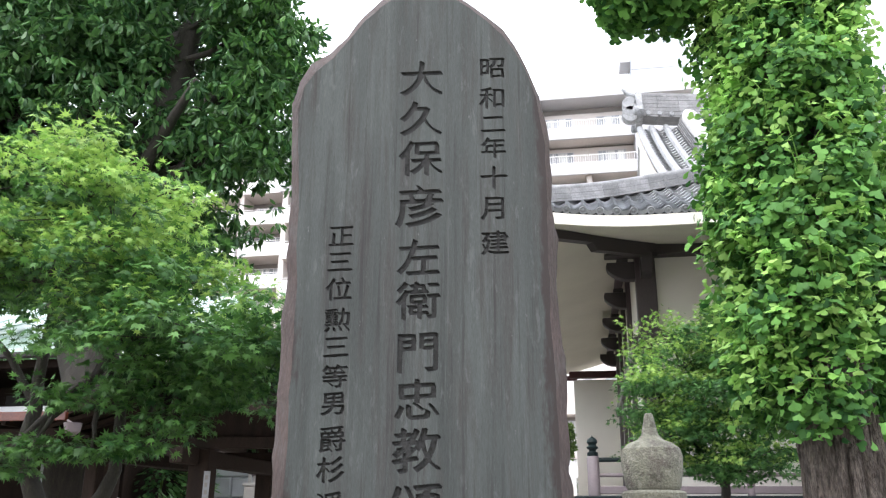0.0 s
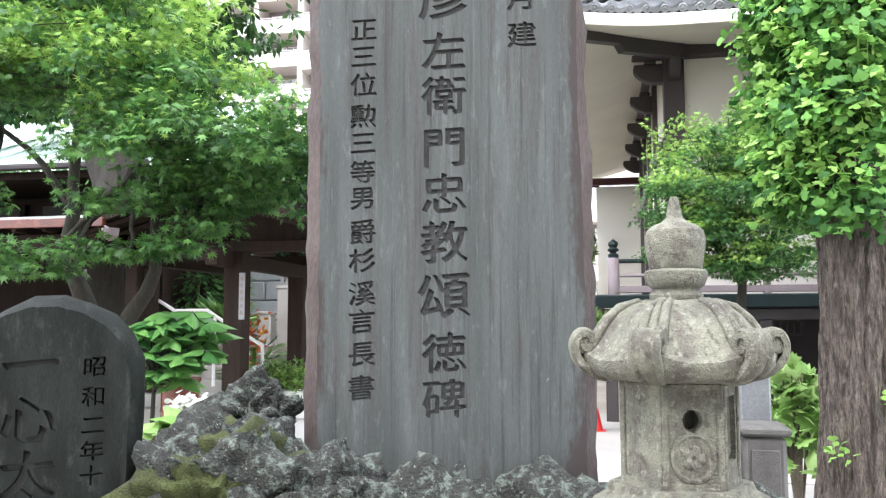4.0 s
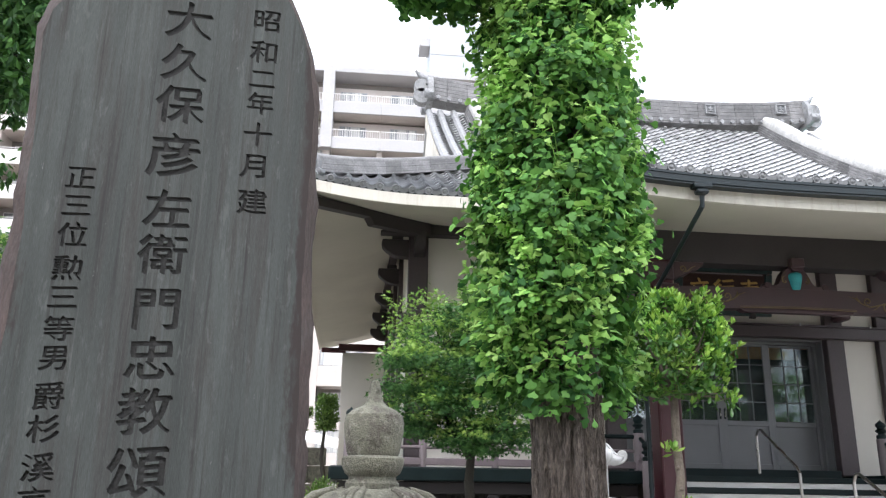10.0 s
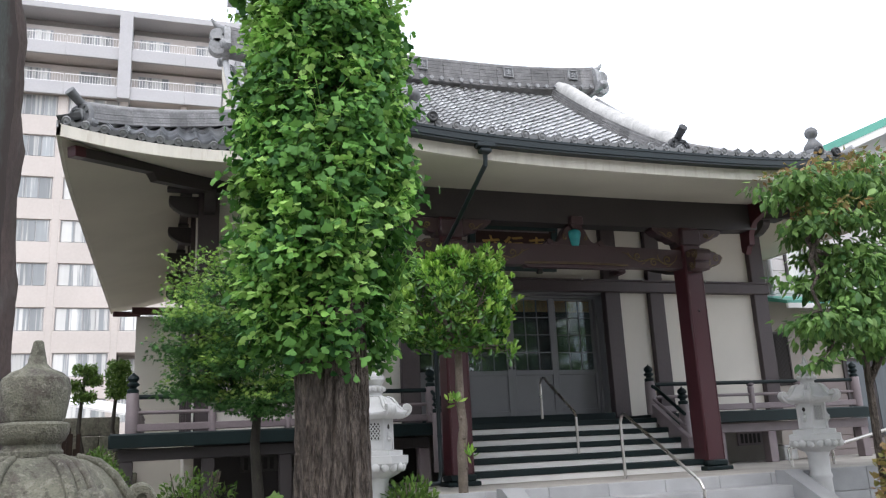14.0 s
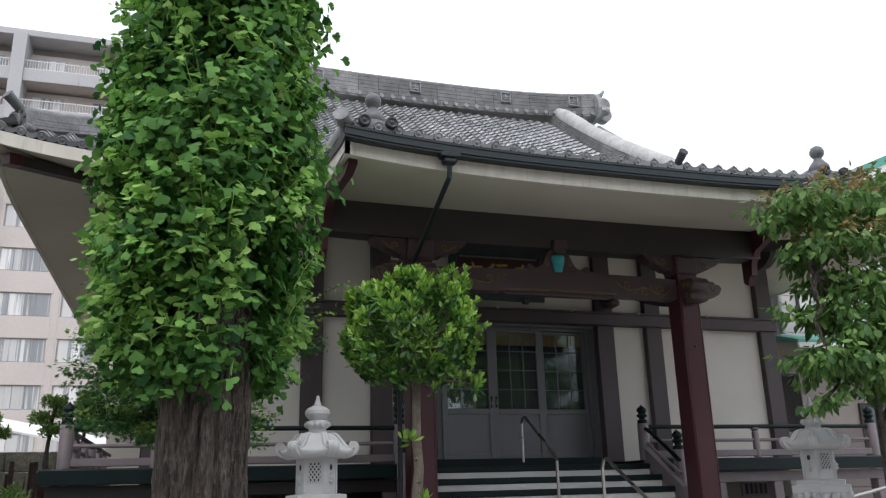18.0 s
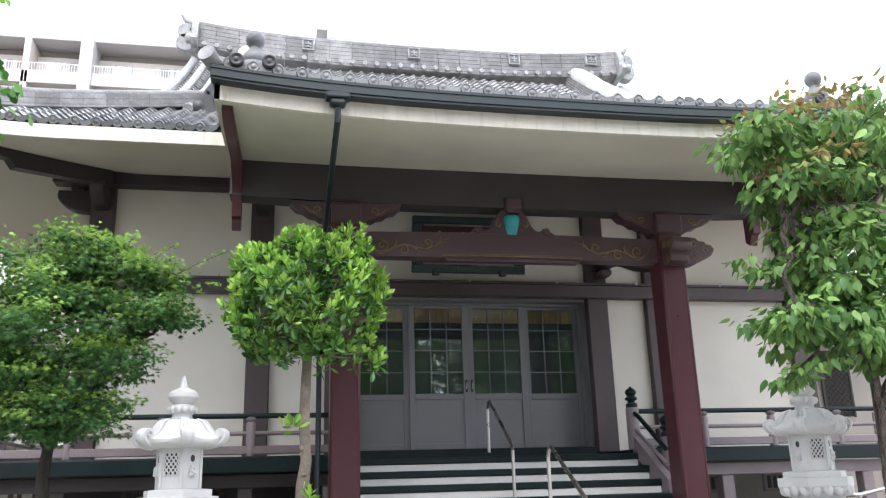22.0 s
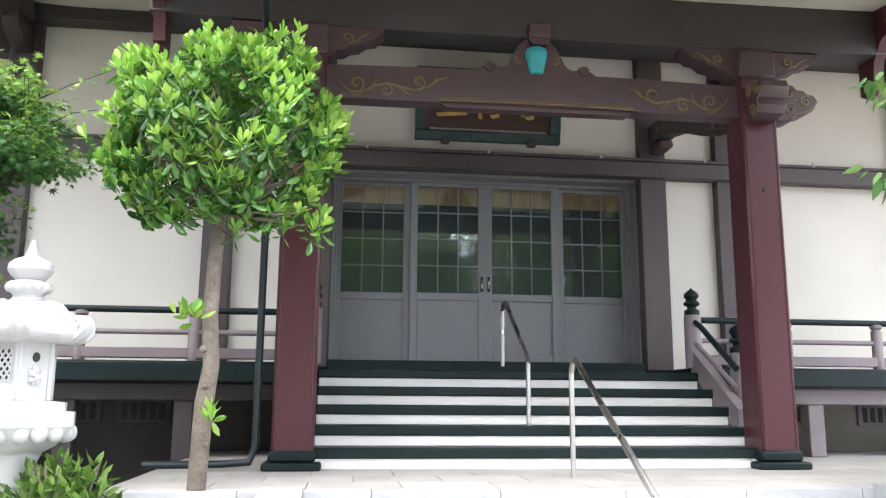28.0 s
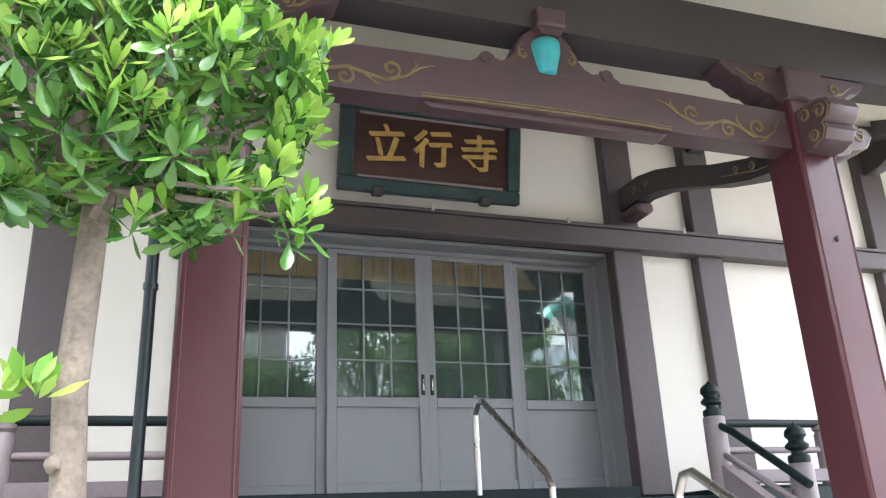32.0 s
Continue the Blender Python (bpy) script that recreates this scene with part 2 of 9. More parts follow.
def rusty_rims(m, middle, along, half):
    """Brown oxide creeping in from the two upright rims of a slab, with a ragged border."""
    n, l = m.node_tree.nodes, m.node_tree.links
    geo, dot, off, far, rag, add_, cut, mix = (n.new("ShaderNode" + k) for k in ("NewGeometry", "VectorMath", "Math", "Math", "TexNoise", "Math", "MapRange", "MixRGB"))
    dot.operation, dot.inputs[1].default_value = "DOT_PRODUCT", (*along, 0)
    l.new(geo.outputs["Position"], dot.inputs[0])
    off.operation, off.inputs[1].default_value = "SUBTRACT", middle
    far.operation, add_.operation = "ABSOLUTE", "ADD"
    l.new(dot.outputs["Value"], off.inputs[0])
    l.new(off.outputs[0], far.inputs[0])
    rag.inputs["Scale"].default_value, rag.inputs["Detail"].default_value = 3.0, 9
    rag.inputs["Roughness"].default_value = 0.7
    squash = n.new("ShaderNodeMapping")
    squash.inputs["Scale"].default_value = (1, 1, 0.3)
    l.new(geo.outputs["Position"], squash.inputs["Vector"])
    l.new(squash.outputs[0], rag.inputs["Vector"])
    wide = n.new("ShaderNodeMath")
    wide.operation, wide.inputs[1].default_value = "MULTIPLY", 0.42
    l.new(rag.outputs["Fac"], wide.inputs[0])
    l.new(far.outputs[0], add_.inputs[0])
    l.new(wide.outputs[0], add_.inputs[1])
    cut.inputs["From Min"].default_value, cut.inputs["From Max"].default_value = half + 0.205, half + 0.235
    l.new(add_.outputs[0], cut.inputs["Value"])
    b = n["Principled BSDF"]
    was = b.inputs["Base Color"].links[0].from_socket
    mix.inputs[2].default_value = (0.046, 0.038, 0.036, 1)
    l.new(cut.outputs[0], mix.inputs[0])
    l.new(was, mix.inputs[1])
    l.new(mix.outputs[0], b.inputs["Base Color"])


rusty_rims(M_STELE, -0.68 * math.cos(math.radians(14)) + 3.36 * math.sin(math.radians(14)), (math.cos(math.radians(14)), math.sin(math.radians(14))), 0.54)
M_STELE_DARK = mat("dark_slate_stone", (0.0115, 0.0135, 0.0118), 0.7, var=0.45, scale=5.0, fine=80, bump=0.35, stretch=(3, 3, 0.6), tint=(0.038, 0.039, 0.036), tint_at=(0.58, 0.8), depth=0.006, spec=0.12)
M_STELE_EDGE = mat("stone_edge", (0.055, 0.038, 0.034), 0.75, var=0.35, scale=3, fine=40, bump=0.5, stretch=(2, 2, 0.7), tint=(0.085, 0.08, 0.075), tint_at=(0.55, 0.8), depth=0.015)
M_ENGRAVE = mat("shaded_engraved_stone", (0.028, 0.028, 0.027), 0.85, var=0.3, scale=8, fine=60, bump=0.3)
M_GRAN_OLD = mat("lichened_granite", (0.148, 0.147, 0.112), 0.92, var=0.34, scale=9, fine=190, bump=1.0, tint=(0.085, 0.076, 0.062), tint_at=(0.48, 0.66), depth=0.006)
flecks(M_GRAN_OLD, (0.070, 0.058, 0.053), (5, 5, 1.2), 2.6, (0.52, 0.68), 0.7)
flecks(M_GRAN_OLD, (0.29, 0.285, 0.235), (1, 1, 1), 46.0, (0.54, 0.62), 0.5)
flecks(M_GRAN_OLD, (0.048, 0.046, 0.034), (1, 1, 1), 27.0, (0.57, 0.63), 0.7)
M_GRAN_WHITE = mat("white_granite", (0.54, 0.54, 0.535), 0.75, var=0.07, scale=5, fine=220, bump=0.2, tint=(0.52, 0.51, 0.49), tint_at=(0.55, 0.85))
M_GRAN = mat("grey_granite_paving", (0.35, 0.355, 0.36), 0.7, var=0.12, scale=3, fine=260, bump=0.12, pick="object", shift=0.1)
M_GRAN_D = mat("dark_granite", (0.078, 0.074, 0.068), 0.75, var=0.3, scale=6, fine=160, bump=0.6, tint=(0.045, 0.043, 0.040), tint_at=(0.5, 0.7), depth=0.006)
M_PAVE = mat("pale_stone_paving", (0.37, 0.35, 0.32), 0.8, var=0.12, scale=2, fine=150, bump=0.15, pick="object", shift=0.08)
M_ROCK = mat("lava_rock", (0.030, 0.031, 0.027), 0.95, var=0.5, scale=13, fine=90, bump=1.0, tint=(0.125, 0.150, 0.128), tint_at=(0.50, 0.62), depth=0.03)
ROCK_SPECKS = ((0.26, 0.29, 0.25), (1, 1, 1), 34.0, (0.60, 0.68), 0.7)
flecks(M_ROCK, (0.26, 0.28, 0.235), (1, 1, 1), 34.0, (0.60, 0.68), 0.75)
M_MOSS = mat("moss", (0.044, 0.054, 0.012), 0.95, var=0.4, scale=9, fine=120, bump=1.0, depth=0.02)
M_BARK = mat("ginkgo_bark", (0.150, 0.122, 0.102), 0.95, var=0.4, scale=5, fine=20, bump=1.0, stretch=(5, 5, 1.1), tint=(0.055, 0.043, 0.036), tint_at=(0.46, 0.60), depth=0.06)
M_BARK_D = mat("dark_bark", (0.034, 0.030, 0.024), 0.9, var=0.35, scale=5, fine=40, bump=0.7, stretch=(4, 4, 1), tint=(0.055, 0.060, 0.030), tint_at=(0.55, 0.75), depth=0.02)
M_BARK_P = mat("pale_smooth_bark", (0.165, 0.135, 0.108), 0.85, var=0.3, scale=7, fine=50, bump=0.4, tint=(0.10, 0.075, 0.055), tint_at=(0.55, 0.7))
M_GROUND = mat("packed_earth", (0.27, 0.24, 0.205), 0.95, var=0.3, scale=0.8, fine=60, bump=0.4)
M_APRON = mat("concrete_paving", (0.31, 0.297, 0.278), 0.85, var=0.12, scale=0.9, fine=90, bump=0.12)
M_STEEL = mat("brushed_steel", (0.52, 0.5, 0.47), 0.28, metal=1.0, var=0.08, scale=4, fine=120, bump=0.02)
# brown timber, lowered further to carry the shade under the low roofs
M_WOOD = mat("old_brown_wood", (0.026, 0.017, 0.013), 0.75, spec=0.15, var=0.3, scale=4, fine=60, bump=0.25, stretch=(3, 3, 0.5))
M_APT = mat("beige_apartment_tile", (0.55, 0.50, 0.465), 0.7, var=0.06, scale=0.3, fine=6, bump=0.05)
M_APT_W = mat("white_balcony_panel", (0.80, 0.79, 0.78), 0.6, var=0.05, scale=0.4, fine=8, bump=0.03)
M_TOWER = mat("pale_tower_panel", (0.44, 0.48, 0.52), 0.6, var=0.05, scale=0.2, fine=3, bump=0.02)
M_APT_G = mat("grey_apartment_frame", (0.44, 0.435, 0.445), 0.7, var=0.06, scale=0.3, fine=8, bump=0.03)
# facade tone lowered: shade behind the balconies is put into it
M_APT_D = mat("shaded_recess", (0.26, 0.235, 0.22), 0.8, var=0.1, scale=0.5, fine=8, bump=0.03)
M_TILEWALL = mat("white_facing_tile", (0.50, 0.475, 0.47), 0.4, var=0.06, scale=0.8, fine=30, bump=0.03)
M_GREENROOF = mat("green_sheet_roof", (0.09, 0.36, 0.28), 0.45, var=0.15, scale=1.5, fine=30, bump=0.03)
M_WHITE = mat("white_paint", (0.78, 0.78, 0.77), 0.5, var=0.04, scale=2, fine=60, bump=0.03)
M_CURTAIN = mat("bamboo_blind", (0.76, 0.36, 0.14), 0.7, var=0.25, scale=4, fine=70, bump=0.1, stretch=(6, 1, 1))
# near-black tone that carries the dimness of unlit hollows and rooms
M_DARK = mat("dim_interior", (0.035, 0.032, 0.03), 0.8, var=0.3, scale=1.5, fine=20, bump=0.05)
M_PLAQUE = mat("lacquered_wood", (0.046, 0.019, 0.016), 0.35, var=0.3, scale=3, fine=50, bump=0.05, stretch=(0.5, 1, 4))
M_VERDI = mat("dark_green_lacquer", (0.022, 0.048, 0.048), 0.4, var=0.3, scale=6, fine=60, bump=0.05, tint=(0.06, 0.02, 0.016), tint_at=(0.58, 0.72))
M_POT = mat("brown_glazed_pot", (0.12, 0.035, 0.02), 0.25, var=0.3, scale=6, fine=60, bump=0.05)
M_COPPER = mat("pale_copper_roof", (0.52, 0.66, 0.59), 0.4, var=0.12, scale=1, fine=20, bump=0.05)
M_REDP = mat("red_plastic", (0.55, 0.02, 0.02), 0.4, var=0.08, bump=0.02)

M_LG = leaf_mat("ginkgo_leaves", (0.024, 0.094, 0.026), (0.175, 0.395, 0.088), 0.55, 0.27, 0.18)
M_LG_TOP = leaf_mat("young_ginkgo_leaves", (0.200, 0.420, 0.086), (0.430, 0.670, 0.200), 0.5, 0.40, 0.2)
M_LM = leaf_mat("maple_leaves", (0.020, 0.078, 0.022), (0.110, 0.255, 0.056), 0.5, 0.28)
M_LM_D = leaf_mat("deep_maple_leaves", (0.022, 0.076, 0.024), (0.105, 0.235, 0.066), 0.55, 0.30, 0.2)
# young growth, made paler still for the light on the tops
M_LM_TOP = leaf_mat("lit_young_maple_leaves", (0.120, 0.275, 0.050), (0.350, 0.520, 0.120), 0.5, 0.42)
M_LD = leaf_mat("dark_evergreen_leaves", (0.020, 0.072, 0.026), (0.110, 0.240, 0.072), 0.36, 0.30)
M_LS = leaf_mat("young_shrub_leaves", (0.135, 0.330, 0.040), (0.410, 0.600, 0.130), 0.3, 0.33)
M_LS_OLD = leaf_mat("glossy_shrub_leaves", (0.028, 0.105, 0.022), (0.140, 0.310, 0.060), 0.24, 0.2, 0.55)
M_LR = leaf_mat("broad_leaves", (0.055, 0.145, 0.042), (0.230, 0.390, 0.110), 0.45, 0.36)
M_LF = leaf_mat("broad_glossy_leaves", (0.032, 0.130, 0.034), (0.170, 0.380, 0.100), 0.4, 0.3, 0.4)
M_LP = leaf_mat("pale_broad_leaves", (0.180, 0.340, 0.085), (0.400, 0.570, 0.220), 0.45, 0.3, 0.3)
M_LR_TIP = leaf_mat("reddish_young_leaves", (0.20, 0.22, 0.06), (0.34, 0.20, 0.10), 0.45, 0.35)
M_LH = leaf_mat("hedge_leaves", (0.052, 0.120, 0.024), (0.177, 0.300, 0.061), 0.5, 0.3)
M_FLOWER_W = leaf_mat("white_petals", (0.7, 0.7, 0.68), (0.8, 0.8, 0.78), 0.6, 0.2)
M_FLOWER_R = leaf_mat("coloured_petals", (0.55, 0.03, 0.06), (0.75, 0.35, 0.05), 0.6, 0.2)


def glass_mat(name, tone=(0.9, 0.95, 0.95), clear=0.45):
    """A window pane: it mirrors what stands before it and lets part of the room behind show."""
    m = bpy.data.materials.new(name)
    m.use_nodes = True
    n, l = m.node_tree.nodes, m.node_tree.links
    b = n["Principled BSDF"]
    b.inputs["Base Color"].default_value = (*tone, 1)
    b.inputs["Roughness"].default_value = 0.02
    b.inputs["Transmission Weight"].default_value = 1.0
    b.inputs["IOR"].default_value = 1.5
    tr = n.new("ShaderNodeBsdfTransparent")
    gl = n.new("ShaderNodeBsdfGlossy")
    gl.inputs["Roughness"].default_value = 0.015
    fr = n.new("ShaderNodeFresnel")
    fr.inputs["IOR"].default_value = 1.95
    mx = n.new("ShaderNodeMixShader")
    l.new(fr.outputs[0], mx.inputs[0])
    l.new(tr.outputs[0], mx.inputs[1])
    l.new(gl.outputs[0], mx.inputs[2])
    film, dusty = n.new("ShaderNodeBsdfDiffuse"), n.new("ShaderNodeMixShader")
    film.inputs["Color"].default_value = (0.30, 0.40, 0.40, 1)
    dusty.inputs[0].default_value = 0.06
    l.new(mx.outputs[0], dusty.inputs[1])
    l.new(film.outputs[0], dusty.inputs[2])
    l.new(dusty.outputs[0], n["Material Output"].inputs["Surface"])
    tr.inputs["Color"].default_value = (*[v * clear for v in tone], 1)
    return m


M_GLASS = glass_mat("door_glass", (0.90, 1.0, 0.98), 0.97)
M_GLASS_APT = mat("apartment_glass", (0.30, 0.32, 0.33), 0.12, var=0.12, scale=0.8, fine=3, bump=0.0, stretch=(1.6, 1, 0.04), tint=(0.62, 0.62, 0.60), tint_at=(0.47, 0.53), pick="object", shift=0.3)


# ---- builders ----
from mathutils import geometry


def mesh(name, verts, faces, material, smooth=40):
    me = bpy.data.meshes.new(name)
    me.from_pydata([tuple(v) for v in verts], [], faces)
    me.materials.append(material)
    if smooth:
        me.polygons.foreach_set("use_smooth", [True] * len(me.polygons))
        me.set_sharp_from_angle(angle=radians(smooth))
    me.update()
    return me


def thing(name, at, label, category, group="", kind="", turn=0):
    """A top-level Empty at the thing's base, to which its parts are hung."""
    ob = new(name)
    ob.empty_display_size = 0.1
    ob.matrix_basis = pose(*at, 0, 0, turn)
    return tagged(ob, label, category, group, kind)


class Shape:
    """Vertices and faces of one mesh, gathered piece by piece."""

    def __init__(self):
        self.v, self.f = [], []

    def add(self, verts, faces, m=None):
        k = len(self.v)
        self.v += [m @ Vector(p) for p in verts] if m else [Vector(p) for p in verts]
        self.f += [tuple(k + i for i in f) for f in faces]
        return self

    def box(self, x0, x1, y0, y1, z0, z1, c=0.008, m=None):
        """A box with chamfered edges."""
        lo, hi = Vector((min(x0, x1), min(y0, y1), min(z0, z1))), Vector((max(x0, x1), max(y0, y1), max(z0, z1)))
        c = min(c, 0.3 * min(hi - lo))
        vs, ids = [], {}
        for sx in (0, 1):
            for sy in (0, 1):
                for sz in (0, 1):
                    s = (sx, sy, sz)
                    for a in range(3):
                        p = [hi[i] if s[i] else lo[i] for i in range(3)]
                        for i in range(3):
                            if i != a:
                                p[i] += -c if s[i] else c
                        ids[(s, a)] = len(vs)
                        vs.append(p)
        fs = []
        for a in range(3):
            b, d = (a + 1) % 3, (a + 2) % 3
            for side in (0, 1):
                ring = []
                for u, w in ((0, 0), (1, 0), (1, 1), (0, 1)):
                    s = [0, 0, 0]
                    s[a], s[b], s[d] = side, u, w
                    ring.append(ids[(tuple(s), a)])
                fs.append(tuple(ring if side else ring[::-1]))
            for u in (0, 1):
                for w in (0, 1):
                    s0, s1 = [0, 0, 0], [0, 0, 0]
                    s0[a], s1[a] = 0, 1
                    s0[b] = s1[b] = u
                    s0[d] = s1[d] = w
                    q = [ids[(tuple(s0), b)], ids[(tuple(s1), b)], ids[(tuple(s1), d)], ids[(tuple(s0), d)]]
                    fs.append(tuple(q if (u ^ w) else q[::-1]))
        for sx in (0, 1):
            for sy in (0, 1):
                for sz in (0, 1):
                    t = [ids[((sx, sy, sz), a)] for a in range(3)]
                    fs.append(tuple(t if (sx + sy + sz) % 2 else t[::-1]))
        return self.add(vs, fs, m)

    def lathe(self, profile, at=(0, 0, 0), seg=16, m=None, turn=0.0):
        """profile: (radius, z) from the bottom up, turned round the upright through at."""
        vs, fs = [], []
        for r, z in profile:
            for k in range(seg):
                a = 2 * math.pi * (k + turn) / seg
                vs.append((at[0] + r * math.cos(a), at[1] + r * math.sin(a), at[2] + z))
        for i in range(len(profile) - 1):
            for k in range(seg):
                a, b = i * seg + k, i * seg + (k + 1) % seg
                fs.append((a, b, b + seg, a + seg))
        fs.append(tuple(range(seg - 1, -1, -1)))
        top = (len(profile) - 1) * seg
        fs.append(tuple(range(top, top + seg)))
        return self.add(vs, fs, m)

    def tube(self, points, radii, seg=8, cap=True, m=None):
        pts = [Vector(p) for p in points]
        if not isinstance(radii, (list, tuple)):
            radii = [radii] * len(pts)
        vs, fs, ref = [], [], Vector((0.13, 0.21, 0.97))
        for i, p in enumerate(pts):
            d = (pts[min(i + 1, len(pts) - 1)] - pts[max(i - 1, 0)]).normalized()
            if abs(d.dot(ref)) > 0.97:
                ref = Vector((0.9, 0.3, 0.1))
            u = d.cross(ref).normalized()
            w = d.cross(u)
            ref = (ref - d * ref.dot(d)).normalized()
            for k in range(seg):
                a = 2 * math.pi * k / seg
                vs.append(p + radii[i] * (math.cos(a) * u + math.sin(a) * w))
        for i in range(len(pts) - 1):
            for k in range(seg):
                a, b = i * seg + k, i * seg + (k + 1) % seg
                fs.append((a, a + seg, b + seg, b))
        if cap:
            fs.append(tuple(range(seg)))
            fs.append(tuple(range(len(vs) - 1, len(vs) - 1 - seg, -1)))
        return self.add(vs, fs, m)

    def prism(self, outline, depth, m=None, c=0.0):
        """An outline in x and z, from y = 0 to y = depth; c chamfers the front edge."""
        n = len(outline)
        mid = (sum(p[0] for p in outline) / n, sum(p[1] for p in outline) / n)
        vs = []
        if c:
            for x, z in outline:
                dx, dz = mid[0] - x, mid[1] - z
                r = math.hypot(dx, dz) or 1
                vs.append((x + c * dx / r, 0, z + c * dz / r))
            vs += [(x, c, z) for x, z in outline]
        else:
            vs += [(x, 0, z) for x, z in outline]
        vs += [(x, depth, z) for x, z in outline]
        rings = len(vs) // n
        fs = [tuple(range(n)), tuple(range(rings * n - 1, (rings - 1) * n - 1, -1))]
        for r in range(rings - 1):
            for k in range(n):
                a, b = r * n + k, r * n + (k + 1) % n
                fs.append((a, a + n, b + n, b))
        return self.add(vs, fs, m)

    def sheet(self, func, nu, nv, thick=None):
        """A grid of func(u, v) with u and v from 0 to 1; thick: an offset that gives it a second side."""
        vs = [func(i / nu, j / nv) for j in range(nv + 1) for i in range(nu + 1)]
        w = nu + 1
        fs = [(j * w + i, j * w + i + 1, (j + 1) * w + i + 1, (j + 1) * w + i) for j in range(nv) for i in range(nu)]
        if thick:
            n, t = len(vs), Vector(thick)
            vs += [Vector(p) + t for p in vs]
            fs += [tuple(n + i for i in f[::-1]) for f in fs]
            rim = [i for i in range(w)] + [j * w + nu for j in range(1, nv + 1)] + [nv * w + i for i in range(nu - 1, -1, -1)] + [j * w for j in range(nv - 1, 0, -1)]
            for a, b in zip(rim, rim[1:] + rim[:1]):
                fs.append((b, a, a + n, b + n))
        return self.add(vs, fs)


def part(name, shape, material, parent, label="", local=False, smooth=40):
    """One mesh object under a thing or a part. The shape is in world metres, or in the thing's own axes if local."""
    me = shape if isinstance(shape, bpy.types.Mesh) else mesh(name, shape.v, shape.f, material, smooth)
    ob = new(name, me)
    ob.parent = parent
    if not local and parent is not None:
        inv = parent.matrix_basis.inverted()
        if parent.parent is None:
            ob.matrix_parent_inverse = inv
    return tagged(ob, label)


def strokes(name, shape, material, parent, label=""):
    """Each separate stroke of a shape as a part of its own."""
    root = list(range(len(shape.v)))

    def find(i):
        while root[i] != i:
            root[i] = root[root[i]]
            i = root[i]
        return i
    for f in shape.f:
        for i in f[1:]:
            root[find(i)] = find(f[0])
    groups = {}
    for f in shape.f:
        groups.setdefault(find(f[0]), []).append(f)
    for faces in groups.values():
        used = sorted({i for f in faces for i in f})
        at = {i: k for k, i in enumerate(used)}
        part(name, Shape().add([shape.v[i] for i in used], [tuple(at[i] for i in f) for f in faces]), material, parent, label)


def piece(name, me, parent, m):
    """A repeat that shares its mesh, at the world pose m."""
    ob = new(name, me)
    ob.parent = parent
    if parent.parent is None:
        ob.matrix_parent_inverse = parent.matrix_basis.inverted()
    ob.matrix_basis = m
    return ob


def glyph_lines(ch, size, wide, bold, steps=4):
    """A character's outlines as closed lines, swept with a slanted brush tip and rising slightly to the right."""
    fc = bpy.data.curves.new("stroke", "FONT")
    fc.body, fc.size, fc.align_x, fc.align_y = ch, size, "CENTER", "CENTER"
    tmp = bpy.data.objects.new("stroke", fc)
    scene.collection.objects.link(tmp)
    dg = bpy.context.evaluated_depsgraph_get()
    lines = []
    for sp in tmp.evaluated_get(dg).to_curve(dg).splines:
        bp = list(sp.bezier_points)
        ln = []
        for p, q in zip(bp, bp[1:] + bp[:1]):
            for k in range(steps):
                t = k / steps
                ln.append((1 - t) ** 3 * p.co + 3 * t * (1 - t) ** 2 * p.handle_right + 3 * t * t * (1 - t) * q.handle_left + t ** 3 * q.co)
        slim = [ln[0]]
        for p in ln[1:]:
            if (p - slim[-1]).length > size * 0.006:
                slim.append(p)
        if len(slim) > 3:
            lines.append(slim)
    bpy.data.objects.remove(tmp)
    area = sum(p.x * q.y - q.x * p.y for ln in lines for p, q in zip(ln, ln[1:] + ln[:1]))
    sgn = 1 if area < 0 else -1
    long_, slim_, thin = size * (bold + 0.022), size * max(0.002, bold * 0.25), size * 0.012
    out = []
    for ln in lines:
        drawn = []
        for p0, p, p1 in zip(ln[-1:] + ln[:-1], ln, ln[1:] + ln[:1]):
            way = (p1 - p0).normalized()
            nx, ny = -way.y * sgn, way.x * sgn
            # a brush held aslant: its long axis runs down to the right, so strokes begin and end on a slope
            along, across = (nx - ny) * 0.7071, (nx + ny) * 0.7071
            r = math.hypot(long_ * along, slim_ * across) or 1
            du, dv = long_ * long_ * along / r, slim_ * slim_ * across / r
            x, y = p.x + (du + dv) * 0.7071 - thin * nx, p.y + (dv - du) * 0.7071 - thin * ny
            drawn.append((x * wide, y + 0.10 * x))
        out.append(drawn)
    return out


